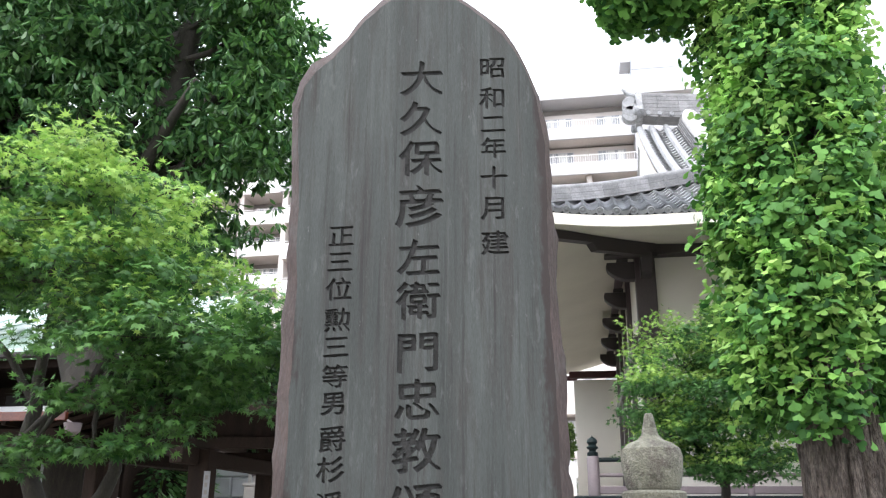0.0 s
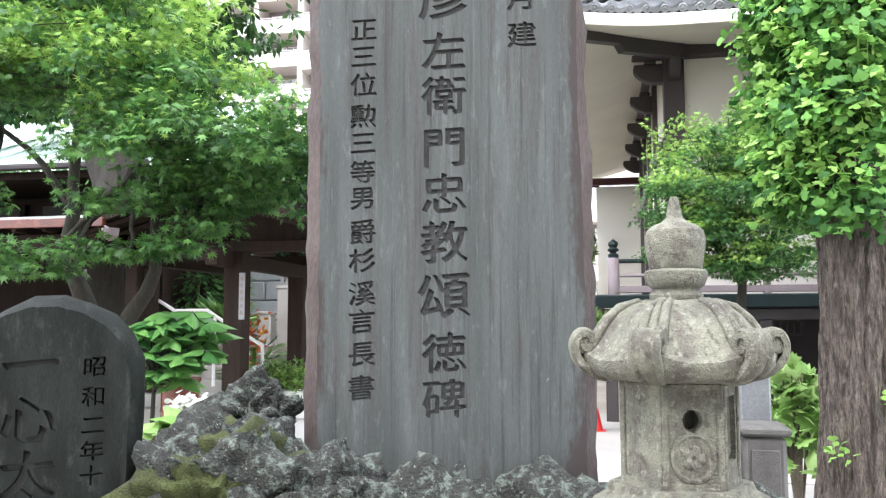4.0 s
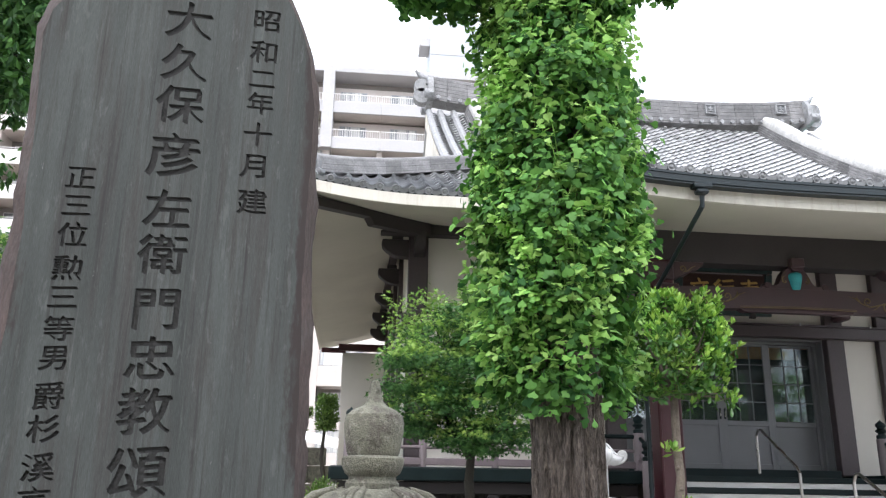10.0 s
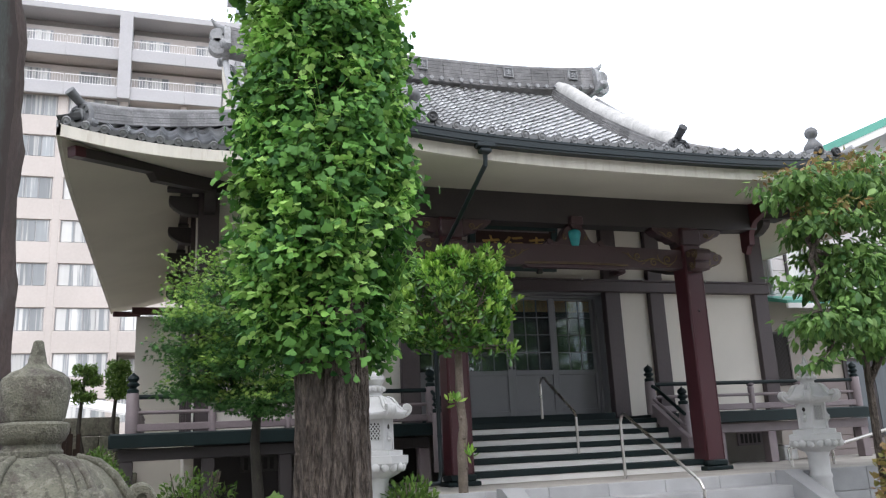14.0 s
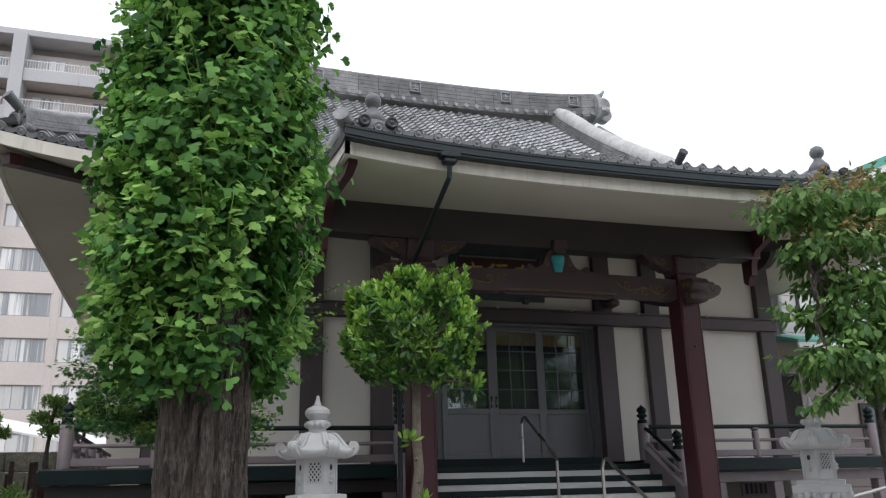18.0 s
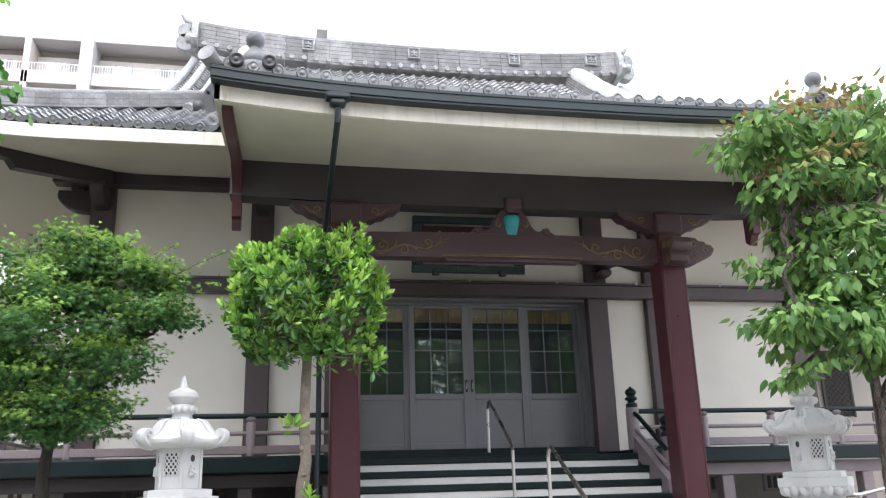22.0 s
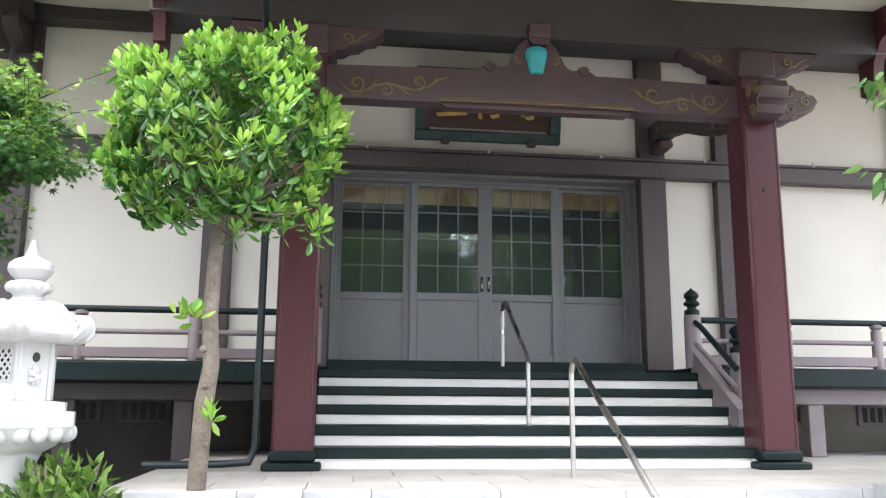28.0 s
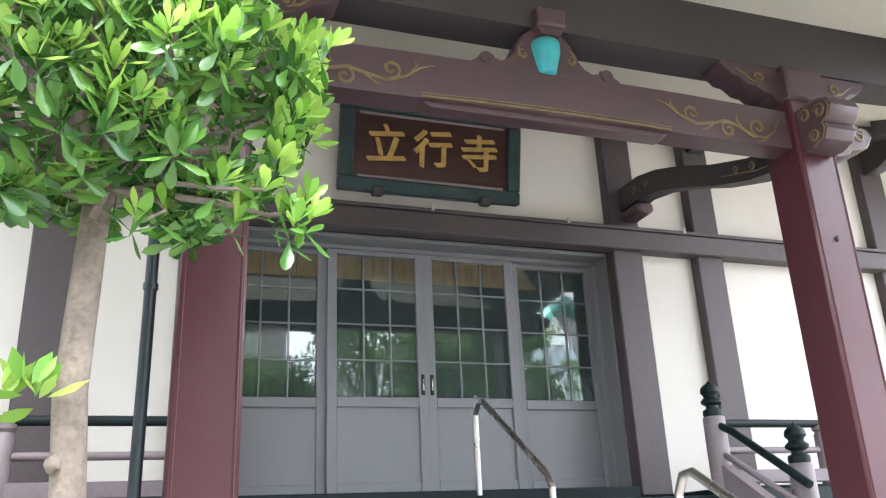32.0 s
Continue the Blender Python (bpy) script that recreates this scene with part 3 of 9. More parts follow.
def fill(cell, lines):
    """Triangles of a cell cut by closed lines: the points, the triangles, which lie outside the lines and which inside."""
    pts, edges = [], []
    for ln in [cell] + lines:
        k = len(pts)
        pts += [Vector(p) for p in ln]
        edges += [(k + i, k + (i + 1) % len(ln)) for i in range(len(ln))]
    v2, _, f2, _, _, _ = geometry.delaunay_2d_cdt(pts, edges, [], 0, 1e-6)
    tri = np.array([f for f in f2])
    co = np.array([tuple(p) for p in v2])
    mid = co[tri].mean(1)

    def turns(loops):
        w = np.zeros(len(mid))
        for ln in loops:
            p = np.array(ln)
            q = np.roll(p, -1, 0)
            side = (q[None, :, 0] - p[None, :, 0]) * (mid[:, 1:] - p[None, :, 1]) - (mid[:, :1] - p[None, :, 0]) * (q[None, :, 1] - p[None, :, 1])
            up = (p[None, :, 1] <= mid[:, 1:]) & (q[None, :, 1] > mid[:, 1:]) & (side > 0)
            down = (p[None, :, 1] > mid[:, 1:]) & (q[None, :, 1] <= mid[:, 1:]) & (side < 0)
            w += up.sum(1) - down.sum(1)
        return w
    inside, ink = turns([cell]) != 0, turns(lines) != 0
    return co, tri, inside & ~ink, inside & ink


def lettering(name, ch, size, m, material, parent, label, thick=0.014, bold=0.022):
    """One raised character in the x-z plane of m."""
    r = size * 0.75
    co, tri, _, ink = fill([(-r, -r), (r, -r), (r, r), (-r, r)], glyph_lines(ch, size, 1.05, bold))
    n, walls, seen = len(co), [], {}
    for f in tri[ink]:
        for e in ((f[0], f[1]), (f[1], f[2]), (f[2], f[0])):
            seen[frozenset(e)] = None if frozenset(e) in seen else e
    for e in seen.values():
        if e is not None:
            walls.append((int(e[1]), int(e[0]), int(e[0]) + n, int(e[1]) + n))
    return part(name, Shape().add([(x, 0, y) for x, y in co] + [(x, thick, y) for x, y in co], [tuple(int(i) for i in f) for f in tri[ink]] + walls, m), material, parent, label, smooth=0)


def rough_blob(at, size, seed, bumps=0.22, detail=3, freq=1.6):
    """An uneven stone: a sphere pushed in and out."""
    bm = bmesh.new()
    bmesh.ops.create_icosphere(bm, subdivisions=detail, radius=1.0)
    off = Vector((seed * 3.7, seed * 1.9, seed * 2.3))
    for v in bm.verts:
        d = v.co.normalized()
        k = 1 + bumps * 2 * noise.noise(d * freq + off) + bumps * noise.noise(d * freq * 2.7 + off) + bumps * 0.5 * noise.noise(d * freq * 6 + off)
        v.co = Vector((at[0] + size[0] * d.x * k, at[1] + size[1] * d.y * k, at[2] + size[2] * d.z * k))
    s = Shape()
    s.v = [v.co.copy() for v in bm.verts]
    s.f = [tuple(v.index for v in f.verts) for f in bm.faces]
    bm.free()
    return s


# ---- leaves ----
LEAVES = {
    "lobed": [(0, 0), (0.26, -0.03), (0.30, 0.13), (0.52, 0.26), (0.36, 0.40), (0.47, 0.68), (0.20, 0.70), (0, 1.0), (-0.20, 0.70), (-0.47, 0.68), (-0.36, 0.40), (-0.52, 0.26), (-0.30, 0.13), (-0.26, -0.03)],
    # outline fans, stalk at the origin, tip along y, slightly cupped
    "fan": [(0, 0), (0.15, 0.28), (0.50, 0.50), (0.60, 0.66), (0.50, 0.84), (0.30, 0.96), (0.12, 0.97), (0.02, 0.82), (-0.12, 0.98), (-0.34, 0.95), (-0.52, 0.82), (-0.60, 0.64), (-0.50, 0.48), (-0.15, 0.28)],
    "oval": [(0, 0), (0.15, 0.3), (0.19, 0.62), (0, 1.0), (-0.19, 0.62), (-0.15, 0.3)],
    "lance": [(0, 0), (0.09, 0.26), (0.195, 0.62), (0.13, 0.86), (0, 1.0), (-0.13, 0.86), (-0.195, 0.62), (-0.09, 0.26)],
    "long": [(0, 0), (0.09, 0.25), (0.11, 0.55), (0, 1.0), (-0.11, 0.55), (-0.09, 0.25)],
    "star": [(0.0, 0.16), (0.16, 0.24), (0.46, 0.02), (0.24, 0.33), (0.70, 0.42), (0.24, 0.50), (0.50, 0.90), (0.11, 0.60), (0, 1.10), (-0.11, 0.60), (-0.50, 0.90), (-0.24, 0.50), (-0.70, 0.42), (-0.24, 0.33), (-0.46, 0.02), (-0.16, 0.24)],
    "ovate": [(0, 0), (0.23, 0.13), (0.32, 0.40), (0.19, 0.74), (0, 1.08), (-0.19, 0.74), (-0.32, 0.40), (-0.23, 0.13)],
    "heart": [(0, 0), (0.32, 0.16), (0.38, 0.48), (0, 1.0), (-0.38, 0.48), (-0.32, 0.16)],
}


def leaves(name, kind, pos, tips, ups, sizes, material, parent, label="", cup=0.12):
    """One mesh of many leaves: pos, tips (the way each points), ups (its upper face), sizes."""
    out = np.array(LEAVES[kind])
    k = len(out)
    mid = np.array([[0, 0.45]])
    flat = np.vstack([out, mid])
    lift = np.r_[-cup * np.abs(out[:, 0]) * 2 - cup * out[:, 1] ** 2 * 0.6, 0.0]
    n = len(pos)
    t = tips / np.linalg.norm(tips, axis=1, keepdims=True)
    s = np.cross(t, ups)
    s /= np.linalg.norm(s, axis=1, keepdims=True) + 1e-9
    u = np.cross(s, t)
    v = (pos[:, None] + sizes[:, None, None] * (flat[None, :, :1] * s[:, None] + flat[None, :, 1:] * t[:, None] + lift[None, :, None] * u[:, None])).reshape(-1, 3)
    tri = np.array([(i, (i + 1) % k, k) for i in range(k)])
    f = (np.arange(n)[:, None, None] * (k + 1) + tri[None]).reshape(-1, 3)
    me = bpy.data.meshes.new(name)
    me.vertices.add(len(v))
    me.vertices.foreach_set("co", v.astype(np.float32).ravel())
    me.loops.add(f.size)
    me.loops.foreach_set("vertex_index", f.astype(np.int32).ravel())
    me.polygons.add(len(f))
    me.polygons.foreach_set("loop_start", np.arange(0, f.size, 3, dtype=np.int32))
    me.polygons.foreach_set("use_smooth", np.ones(len(f), dtype=bool))
    me.materials.append(material)
    me.update(calc_edges=True)
    me.validate()
    ob = new(name, me)
    ob.parent = parent
    if parent is not None and parent.parent is None:
        ob.matrix_parent_inverse = parent.matrix_basis.inverted()
    return tagged(ob, label)


def rng(seed):
    return np.random.default_rng(seed)


def sprays(g, centres, radii, per, droop=0.3, flat=0.5):
    """Leaf places round twig ends: centres (n, 3) with per leaves each inside radii."""
    n = len(centres)
    off = g.normal(size=(n, per, 3))
    off /= np.linalg.norm(off, axis=2, keepdims=True)
    off *= g.random((n, per, 1)) ** 0.5
    pos = centres[:, None] + off * np.asarray(radii)
    tips = off + np.array([0, 0, -droop]) + 0.3 * g.normal(size=off.shape)
    ups = flat * off + np.array([0, 0, 1.0]) + 0.35 * g.normal(size=off.shape)
    return pos.reshape(-1, 3), tips.reshape(-1, 3), ups.reshape(-1, 3)


def branchy(s, base, tip, r0, r1, g, sway=0.12, steps=6):
    """A bent limb from base to tip; gives back its points."""
    a, b = np.array(base, float), np.array(tip, float)
    pts = [a + (b - a) * k / steps + (g.normal(size=3) * sway * np.linalg.norm(b - a) / steps * (0 < k < steps)) for k in range(steps + 1)]
    s.tube(pts, [r0 + (r1 - r0) * k / steps for k in range(steps + 1)], 8)
    return pts


# ---- ground, terrace and steps ----
XC = 6.29            # the hall's middle line
TZ, DECK = 0.94, 1.82  # terrace and veranda floor
ground = tagged(new("ground", mesh("ground", [(-600, -600, 0), (600, -600, 0), (600, 700, 0), (-600, 700, 0)], [(0, 1, 2, 3)], M_GROUND, 0)),
                "packed earth of the temple yard", "ground", kind="structure")
apron = tagged(new("pavement", mesh("pavement", Shape().box(-0.4, 12.5, 0.4, 7.75, 0.004, 0.02, 0.004).v, Shape().box(-0.4, 12.5, 0.4, 7.75, 0.004, 0.02, 0.004).f, M_APRON)),
               "pale concrete path across the yard", "pavement", kind="structure")

terrace = thing("terrace", (XC, 10, 0), "raised granite terrace before the temple hall", "terrace", kind="structure")
part("core", Shape().box(3.27, 13.2, 9.34, 12.9, 0.0, TZ - 0.05, 0.01), M_APRON, terrace)
slab_w, slab_d = 0.6, 0.42
slabs = {}
for j in range(9):
    y0 = 9.30 + j * slab_d
    for i in range(17):
        x0 = 3.25 + i * slab_w - (0.3 if j % 2 else 0)
        x1 = x0 + slab_w
        if x1 < 3.3 or y0 > 12.8:
            continue
        w = x1 - max(x0, 3.25)
        key = round(w, 2)
        if key not in slabs:
            sh = Shape().box(0, w - 0.005, 0, slab_d - 0.005, -0.06, 0.0, 0.004)
            slabs[key] = mesh("paving_slab", sh.v, sh.f, M_PAVE)
        piece("paving_slab", slabs[key], terrace, Matrix.Translation((max(x0, 3.25), y0, TZ)))
kerb_s = Shape().box(0, 0.795, 0, 0.09, -0.30, 0.0, 0.006)
kerb_m = mesh("kerb_stone", kerb_s.v, kerb_s.f, M_GRAN)
for i in range(12):
    x = 3.25 + 0.8 * i
    if x < 12.6:
        for z in (TZ - 0.004, TZ - 0.31, TZ - 0.62):
            piece("kerb_stone", kerb_m, terrace, Matrix.Translation((x, 9.21, z)))
for i in range(4):
    piece("kerb_stone", kerb_m, terrace, Matrix.Translation((3.25, 9.30 + 0.8 * (i + 1), TZ - 0.004)) @ pose(0, 0, 0, 0, 0, -90))

lower_steps = thing("terrace_steps", (XC, 8.5, 0), "pale granite steps up to the terrace with sloped side walls", "steps", kind="structure")
SX0, SX1 = 4.44, 8.12
for k in range(5):
    z1 = TZ - 0.157 * (k + 1)
    step = part("step", Shape().box(SX0, SX1, 9.21 - 0.30 * (k + 1), 9.21 - 0.30 * k, 0, z1, 0.008), M_GRAN, lower_steps)
for x in (SX0 - 0.26, SX1):
    out = [(8.0 - 0.4, 0.0), (9.21, 0.0), (9.21, TZ + 0.02), (9.05, TZ + 0.02), (7.6, 0.20)]
    part("side_wall", Shape().prism(out, 0.26, Matrix.Translation((x + 0.26, 0, 0)) @ pose(0, 0, 0, 0, 0, 90), 0.0), M_GRAN, lower_steps)

hall_steps = thing("hall_steps", (XC, 11.2, TZ), "five white steps with black nosings up to the hall doors", "steps", kind="structure")
for k in range(5):
    y0, z0, z1 = 10.68 + 0.31 * k, TZ, TZ + 0.165 * (k + 1)
    x0, x1 = 4.44, 8.17
    st = part("step", Shape().box(x0, x1, y0 + 0.02, 12.0, z0 + 0.165 * k, z1 - 0.08, 0.004), M_STEP, hall_steps)
    part("nosing", Shape().box(x0 - 0.01, x1 + 0.01, y0, min(y0 + 0.36, 12.3), z1 - 0.082, z1, 0.01), M_BLACK, st, "black painted tread")

# ---- the hall: walls, posts and doors ----
hall = thing("temple_hall", (XC, 13.1, TZ), "white-walled temple hall with dark timbers and a grey tiled roof", "temple")
WX0, WX1, WY, WTOP = 0.95, 11.66, 13.1, 5.60
posts_x = [(0.93, 1.25), (3.10, 3.42), (4.17, 4.49), (8.06, 8.38), (9.00, 9.31), (11.35, 11.68)]
for x0, x1 in posts_x:
    part("post", Shape().box(x0, x1, 13.0, 13.24, DECK, WTOP + 0.1, 0.015), M_POST, hall)
for (a, b), (c, d) in zip(posts_x, posts_x[1:]):
    if not (4.4 < b < 4.6):
        part("wall_panel", Shape().box(b - 0.01, c + 0.01, 13.11, 13.22, DECK, 4.08, 0.003), M_WALL, hall)
    part("upper_wall_panel", Shape().box(b - 0.01, c + 0.01, 13.11, 13.22, 4.25, WTOP + 0.06, 0.003), M_WALL, hall)
part("lintel_beam", Shape().box(WX0 - 0.04, WX1 + 0.015, 12.93, 13.10, 4.06, 4.25, 0.012), M_POST, hall)
part("lintel_cap", Shape().box(WX0 - 0.05, WX1 + 0.02, 12.915, 13.10, 4.252, 4.285, 0.006), M_POST, hall)
for x in (4.86, 6.24, 7.57, 8.83, 10.2, 2.2):
    part("nail_cover", Shape().box(x - 0.015, x + 0.015, 12.90, 12.92, 4.26, 4.31, 0.004), M_GRAN_WHITE, hall)
part("wall_head_beam", Shape().box(WX0 - 0.5, WX1 + 0.5, 12.82, 13.05, 5.545, 5.78, 0.012), M_BEAM, hall)
# side and rear walls
part("side_wall_west", Shape().box(WX0, WX0 + 0.2, 13.24, 22.4, 0.9, WTOP + 0.1, 0.004), M_WALL, hall)
part("side_wall_east", Shape().box(WX1 - 0.2, WX1, 13.24, 22.4, 0.9, WTOP + 0.1, 0.004), M_WALL, hall)
part("rear_wing_wall", Shape().box(-0.22, WX0, 22.2, 22.4, 0.2, 5.06, 0.004), M_WALL, hall)
part("rear_wall", Shape().box(WX0, WX1, 22.4, 22.6, 0.0, WTOP + 0.1, 0.004), M_WALL, hall)
for y in (15.0, 17.0, 19.0, 21.0):
    part("post", Shape().box(WX0 - 0.08, WX0 + 0.1, y - 0.15, y + 0.15, DECK, WTOP + 0.1, 0.012), M_POST, hall)
part("side_beam", Shape().box(WX0 - 0.1, WX0, 13.24, 22.2, 4.06, 4.30, 0.012), M_POST, hall)


def bracket(s, m):
    """A boat-shaped bracket arm along -x: level top, blunt nose and a belly that curves up to it."""
    belly = [(-0.46 + 0.46 * k / 10, 0.17 - 0.17 * math.sin(math.pi / 2 * min(1.0, k / 7)) ** 0.8) for k in range(11)]
    s.prism([(0, 0.30), (-0.46, 0.30), (-0.475, 0.24)] + belly, 0.17, m @ Matrix.Translation((0, -0.085, 0)), 0.012)
    s.box(-0.30, -0.12, -0.1, 0.1, 0.30, 0.37, 0.012, m)
    return s


for y in (13.12, 15.0, 17.0, 19.0, 21.0):
    part("bracket_arm", bracket(Shape(), Matrix.Translation((WX0 + 0.0, y, 5.20))), M_BEAM, hall, "dark boat-shaped bracket arm")
part("side_purlin", Shape().box(WX0 - 0.28, WX0 - 0.14, 13.0, 22.0, 5.57, 5.74, 0.012), M_POST, hall, "brown purlin under the side eave")
for x in (1.09, 3.26, 9.15, 11.5):
    part("bracket_arm", bracket(Shape(), Matrix.Translation((x, 13.0, 5.20)) @ pose(0, 0, 0, 0, 0, 90)), M_BEAM, hall, "dark boat-shaped bracket arm")

# doors
part("door_sill", Shape().box(4.50, 8.05, 13.0, 13.6, 1.74, DECK + 0.085, 0.01), M_BLACK, hall)
for y0, y1, w in ((13.14, 13.33, 0.0), (13.33, 13.5, 0.035)):
    part("door_head", Shape().box(4.49, 8.06, y0, y1, 4.035 - w, 4.075 - w * 0.4, 0.006), M_DOOR, hall, "grey painted door frame")
    for x0, x1 in ((4.49, 4.515 + w), (8.035 - w, 8.06)):
        part("door_jamb", Shape().box(x0, x1, y0 + 0.001, y1 - 0.001, DECK + 0.085, 4.035 - w, 0.006), M_DOOR, hall)
LEAF_W = 0.885
for k in range(4):
    x0 = 4.52 + k * (LEAF_W - 0.008)
    x1 = x0 + LEAF_W
    y = 13.36 if k in (1, 2) else 13.42
    zb, zt, zg = DECK + 0.09, 4.03, 2.70
    door = part("sliding_door", Shape().box(x0 + 0.08, x1 - 0.08, y + 0.024, y + 0.036, zb + 0.08, zg - 0.08, 0.003), M_DOOR, hall, "grey painted sliding door with a glazed upper half")
    for a in (x0, x1 - 0.085):
        part("stile", Shape().box(a, a + 0.085, y, y + 0.04, zb, zt, 0.005), M_DOOR, door)
    for a, b in ((zt - 0.07, zt), (zg - 0.085, zg), (zb, zb + 0.09)):
        part("rail", Shape().box(x0 + 0.085, x1 - 0.085, y + 0.001, y + 0.039, a, b, 0.005), M_DOOR, door)
    gw, gh = (x1 - x0 - 0.17) / 3, (zt - 0.07 - zg) / 4
    for c in range(3):
        for r in range(4):
            gx, gz = x0 + 0.085 + c * gw, zg + r * gh
            pane = part("pane", Shape().box(gx + 0.006, gx + gw - 0.006, y + 0.018, y + 0.023, gz + 0.006, gz + gh - 0.006, 0.0005), M_GLASS, door)
            pane.visible_shadow = False
    for c in (1, 2):
        part("glazing_bar", Shape().box(x0 + 0.085 + c * gw - 0.007, x0 + 0.085 + c * gw + 0.007, y + 0.006, y + 0.034, zg, zt - 0.07, 0.003), M_DOOR, door)
    for r in (1, 2, 3):
        part("glazing_bar", Shape().box(x0 + 0.085, x1 - 0.085, y + 0.008, y + 0.032, zg + r * gh - 0.007, zg + r * gh + 0.007, 0.003), M_DOOR, door)
    if k in (1, 2):
        hx = x1 - 0.045 if k == 1 else x0 + 0.045
        part("handle", Shape().box(hx - 0.016, hx + 0.016, y - 0.012, y + 0.002, 2.72, 2.90, 0.005), M_BLACK, door, "black recessed pull")
        part("latch", Shape().box(hx - 0.007, hx + 0.007, y - 0.02, y - 0.01, 2.76, 2.86, 0.003), M_STEEL, door)
for k in range(12):
    x0 = 4.56 + k * 0.292
    part("blind", Shape().box(x0, x0 + 0.285, 13.45, 13.46, 3.76, 4.02, 0.002), M_CURTAIN, hall, "short golden bamboo blind behind the glass")
# the room behind the glass: its dimness is put into near-black surfaces
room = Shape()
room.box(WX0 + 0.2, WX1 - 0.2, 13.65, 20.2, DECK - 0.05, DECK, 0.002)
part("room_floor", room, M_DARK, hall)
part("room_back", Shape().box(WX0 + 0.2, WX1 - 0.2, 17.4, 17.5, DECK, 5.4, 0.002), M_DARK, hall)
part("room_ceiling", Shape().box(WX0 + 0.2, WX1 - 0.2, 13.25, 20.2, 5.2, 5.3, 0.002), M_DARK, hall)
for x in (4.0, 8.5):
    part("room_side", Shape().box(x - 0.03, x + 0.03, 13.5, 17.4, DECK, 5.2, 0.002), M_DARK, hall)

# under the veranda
part("base_wall", Shape().box(4.4, WX1, 13.12, 13.24, 0.0, DECK - 0.1, 0.004), M_BASE, hall, "cream base wall with vents, veranda shade put into its colour")
# the western wall and vents are coloured dark to stand in for shade
part("base_wall", Shape().box(WX0, 4.39, 13.12, 13.24, 0.0, DECK - 0.1, 0.004), M_BEAM, hall, "base wall, near-black for the shade under the veranda")
for x in (1.9, 2.6, 9.9, 10.9):
    vent = part("floor_vent", Shape().box(x - 0.28, x + 0.28, 13.09, 13.12, 1.22, 1.47, 0.006), M_GRAN_D if x < 4 else M_RAIL, hall)
    # near-black plates on the vent stand in for the shade inside its slots
    for k in range(5):
        part("vent_slot", Shape().box(x - 0.22 + k * 0.095, x - 0.16 + k * 0.095, 13.084, 13.1, 1.26, 1.43, 0.003), M_DARK, vent)

# veranda
VY, VX0, VX1 = 11.86, -0.16, 12.75
deck_l = Shape().box(VX0, 4.40, VY, 13.1, DECK - 0.06, DECK, 0.01)
part("veranda_floor", deck_l, M_BLACK, hall, "black painted veranda boards")
part("veranda_floor", Shape().box(8.18, VX1, VY, 13.1, DECK - 0.06, DECK, 0.01), M_BLACK, hall)
part("veranda_floor", Shape().box(VX0, WX0, 13.1, 19.4, DECK - 0.06, DECK, 0.01), M_BLACK, hall)
part("veranda_floor", Shape().box(4.40, 8.18, 11.96, 13.02, 1.70, 1.762, 0.01), M_BLACK, hall)
# west beam in umber instead of mauve: shade under the deck as colour
for a, b in ((VX0, 4.38), (8.2, VX1)):
    part("veranda_edge", Shape().box(a, b, VY - 0.02, VY + 0.1, DECK - 0.19, DECK - 0.01, 0.012), M_BLACK, hall)
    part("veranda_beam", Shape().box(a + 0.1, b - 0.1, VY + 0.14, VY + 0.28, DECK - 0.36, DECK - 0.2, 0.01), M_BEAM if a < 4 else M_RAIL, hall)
part("veranda_edge", Shape().box(VX0 - 0.02, VX0 + 0.1, VY + 0.1, 19.4, DECK - 0.19, DECK - 0.01, 0.012), M_BLACK, hall)
# legs west of the steps likewise take a dark colour for shade
for x in (0.05, 1.1, 2.15, 3.2, 4.2, 8.4, 9.45, 10.5, 11.55, 12.55):
    z0 = TZ if x > 3.3 else 0.0
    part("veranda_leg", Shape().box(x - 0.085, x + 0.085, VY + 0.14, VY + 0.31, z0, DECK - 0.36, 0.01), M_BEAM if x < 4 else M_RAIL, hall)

# ---- railings ----
def finial(s, x, y, z, r=0.07):
    """An onion-shaped cap on a newel."""
    p = [(r * 0.95, 0), (r * 1.02, 0.02), (r * 0.98, 0.05), (r * 0.62, 0.065), (r * 0.62, 0.085), (r * 1.05, 0.105), (r * 1.08, 0.125), (r * 0.7, 0.15),
         (r * 0.72, 0.165), (r * 1.0, 0.19), (r * 0.92, 0.225), (r * 0.55, 0.25), (r * 0.18, 0.268), (0.001, 0.29)]
    return s.lathe(p, (x, y, z), 14)


def railing(name, x0, x1, posts, label):
    """A veranda railing along x: black top rail, mauve mid rail and bottom board."""
    t = thing(name, ((x0 + x1) / 2, 12.1, DECK), label, "railing", "veranda railings")
    part("top_rail", Shape().tube([(x0, 12.1, 2.31), (x1, 12.1, 2.31)], 0.032, 10), M_BLACK, t, "black round top rail")
    part("mid_rail", Shape().tube([(x0, 12.1, 2.10), (x1, 12.1, 2.10)], 0.026, 10), M_RAIL, t)
    part("bottom_board", Shape().box(x0, x1, 12.06, 12.14, DECK + 0.03, DECK + 0.13, 0.008), M_RAIL, t)
    for x in posts:
        part("post", Shape().lathe([(0.055, 0), (0.055, 0.40), (0.04, 0.42), (0.062, 0.44), (0.062, 0.465), (0.03, 0.48)], (x, 12.1, DECK), 12), M_RAIL, t)
    return t


def newel(name, x, y, z, h, label, r=0.085):
    t = thing(name, (x, y, z), label, "newel post", "newel posts")
    part("shaft", Shape().lathe([(r, 0), (r, h - 0.01), (r * 0.9, h)], (x, y, z), 16), M_RAIL, t)
    part("cap", finial(Shape(), x, y, z + h, r * 0.9), M_BLACK, t, "black onion-shaped cap")
    return t


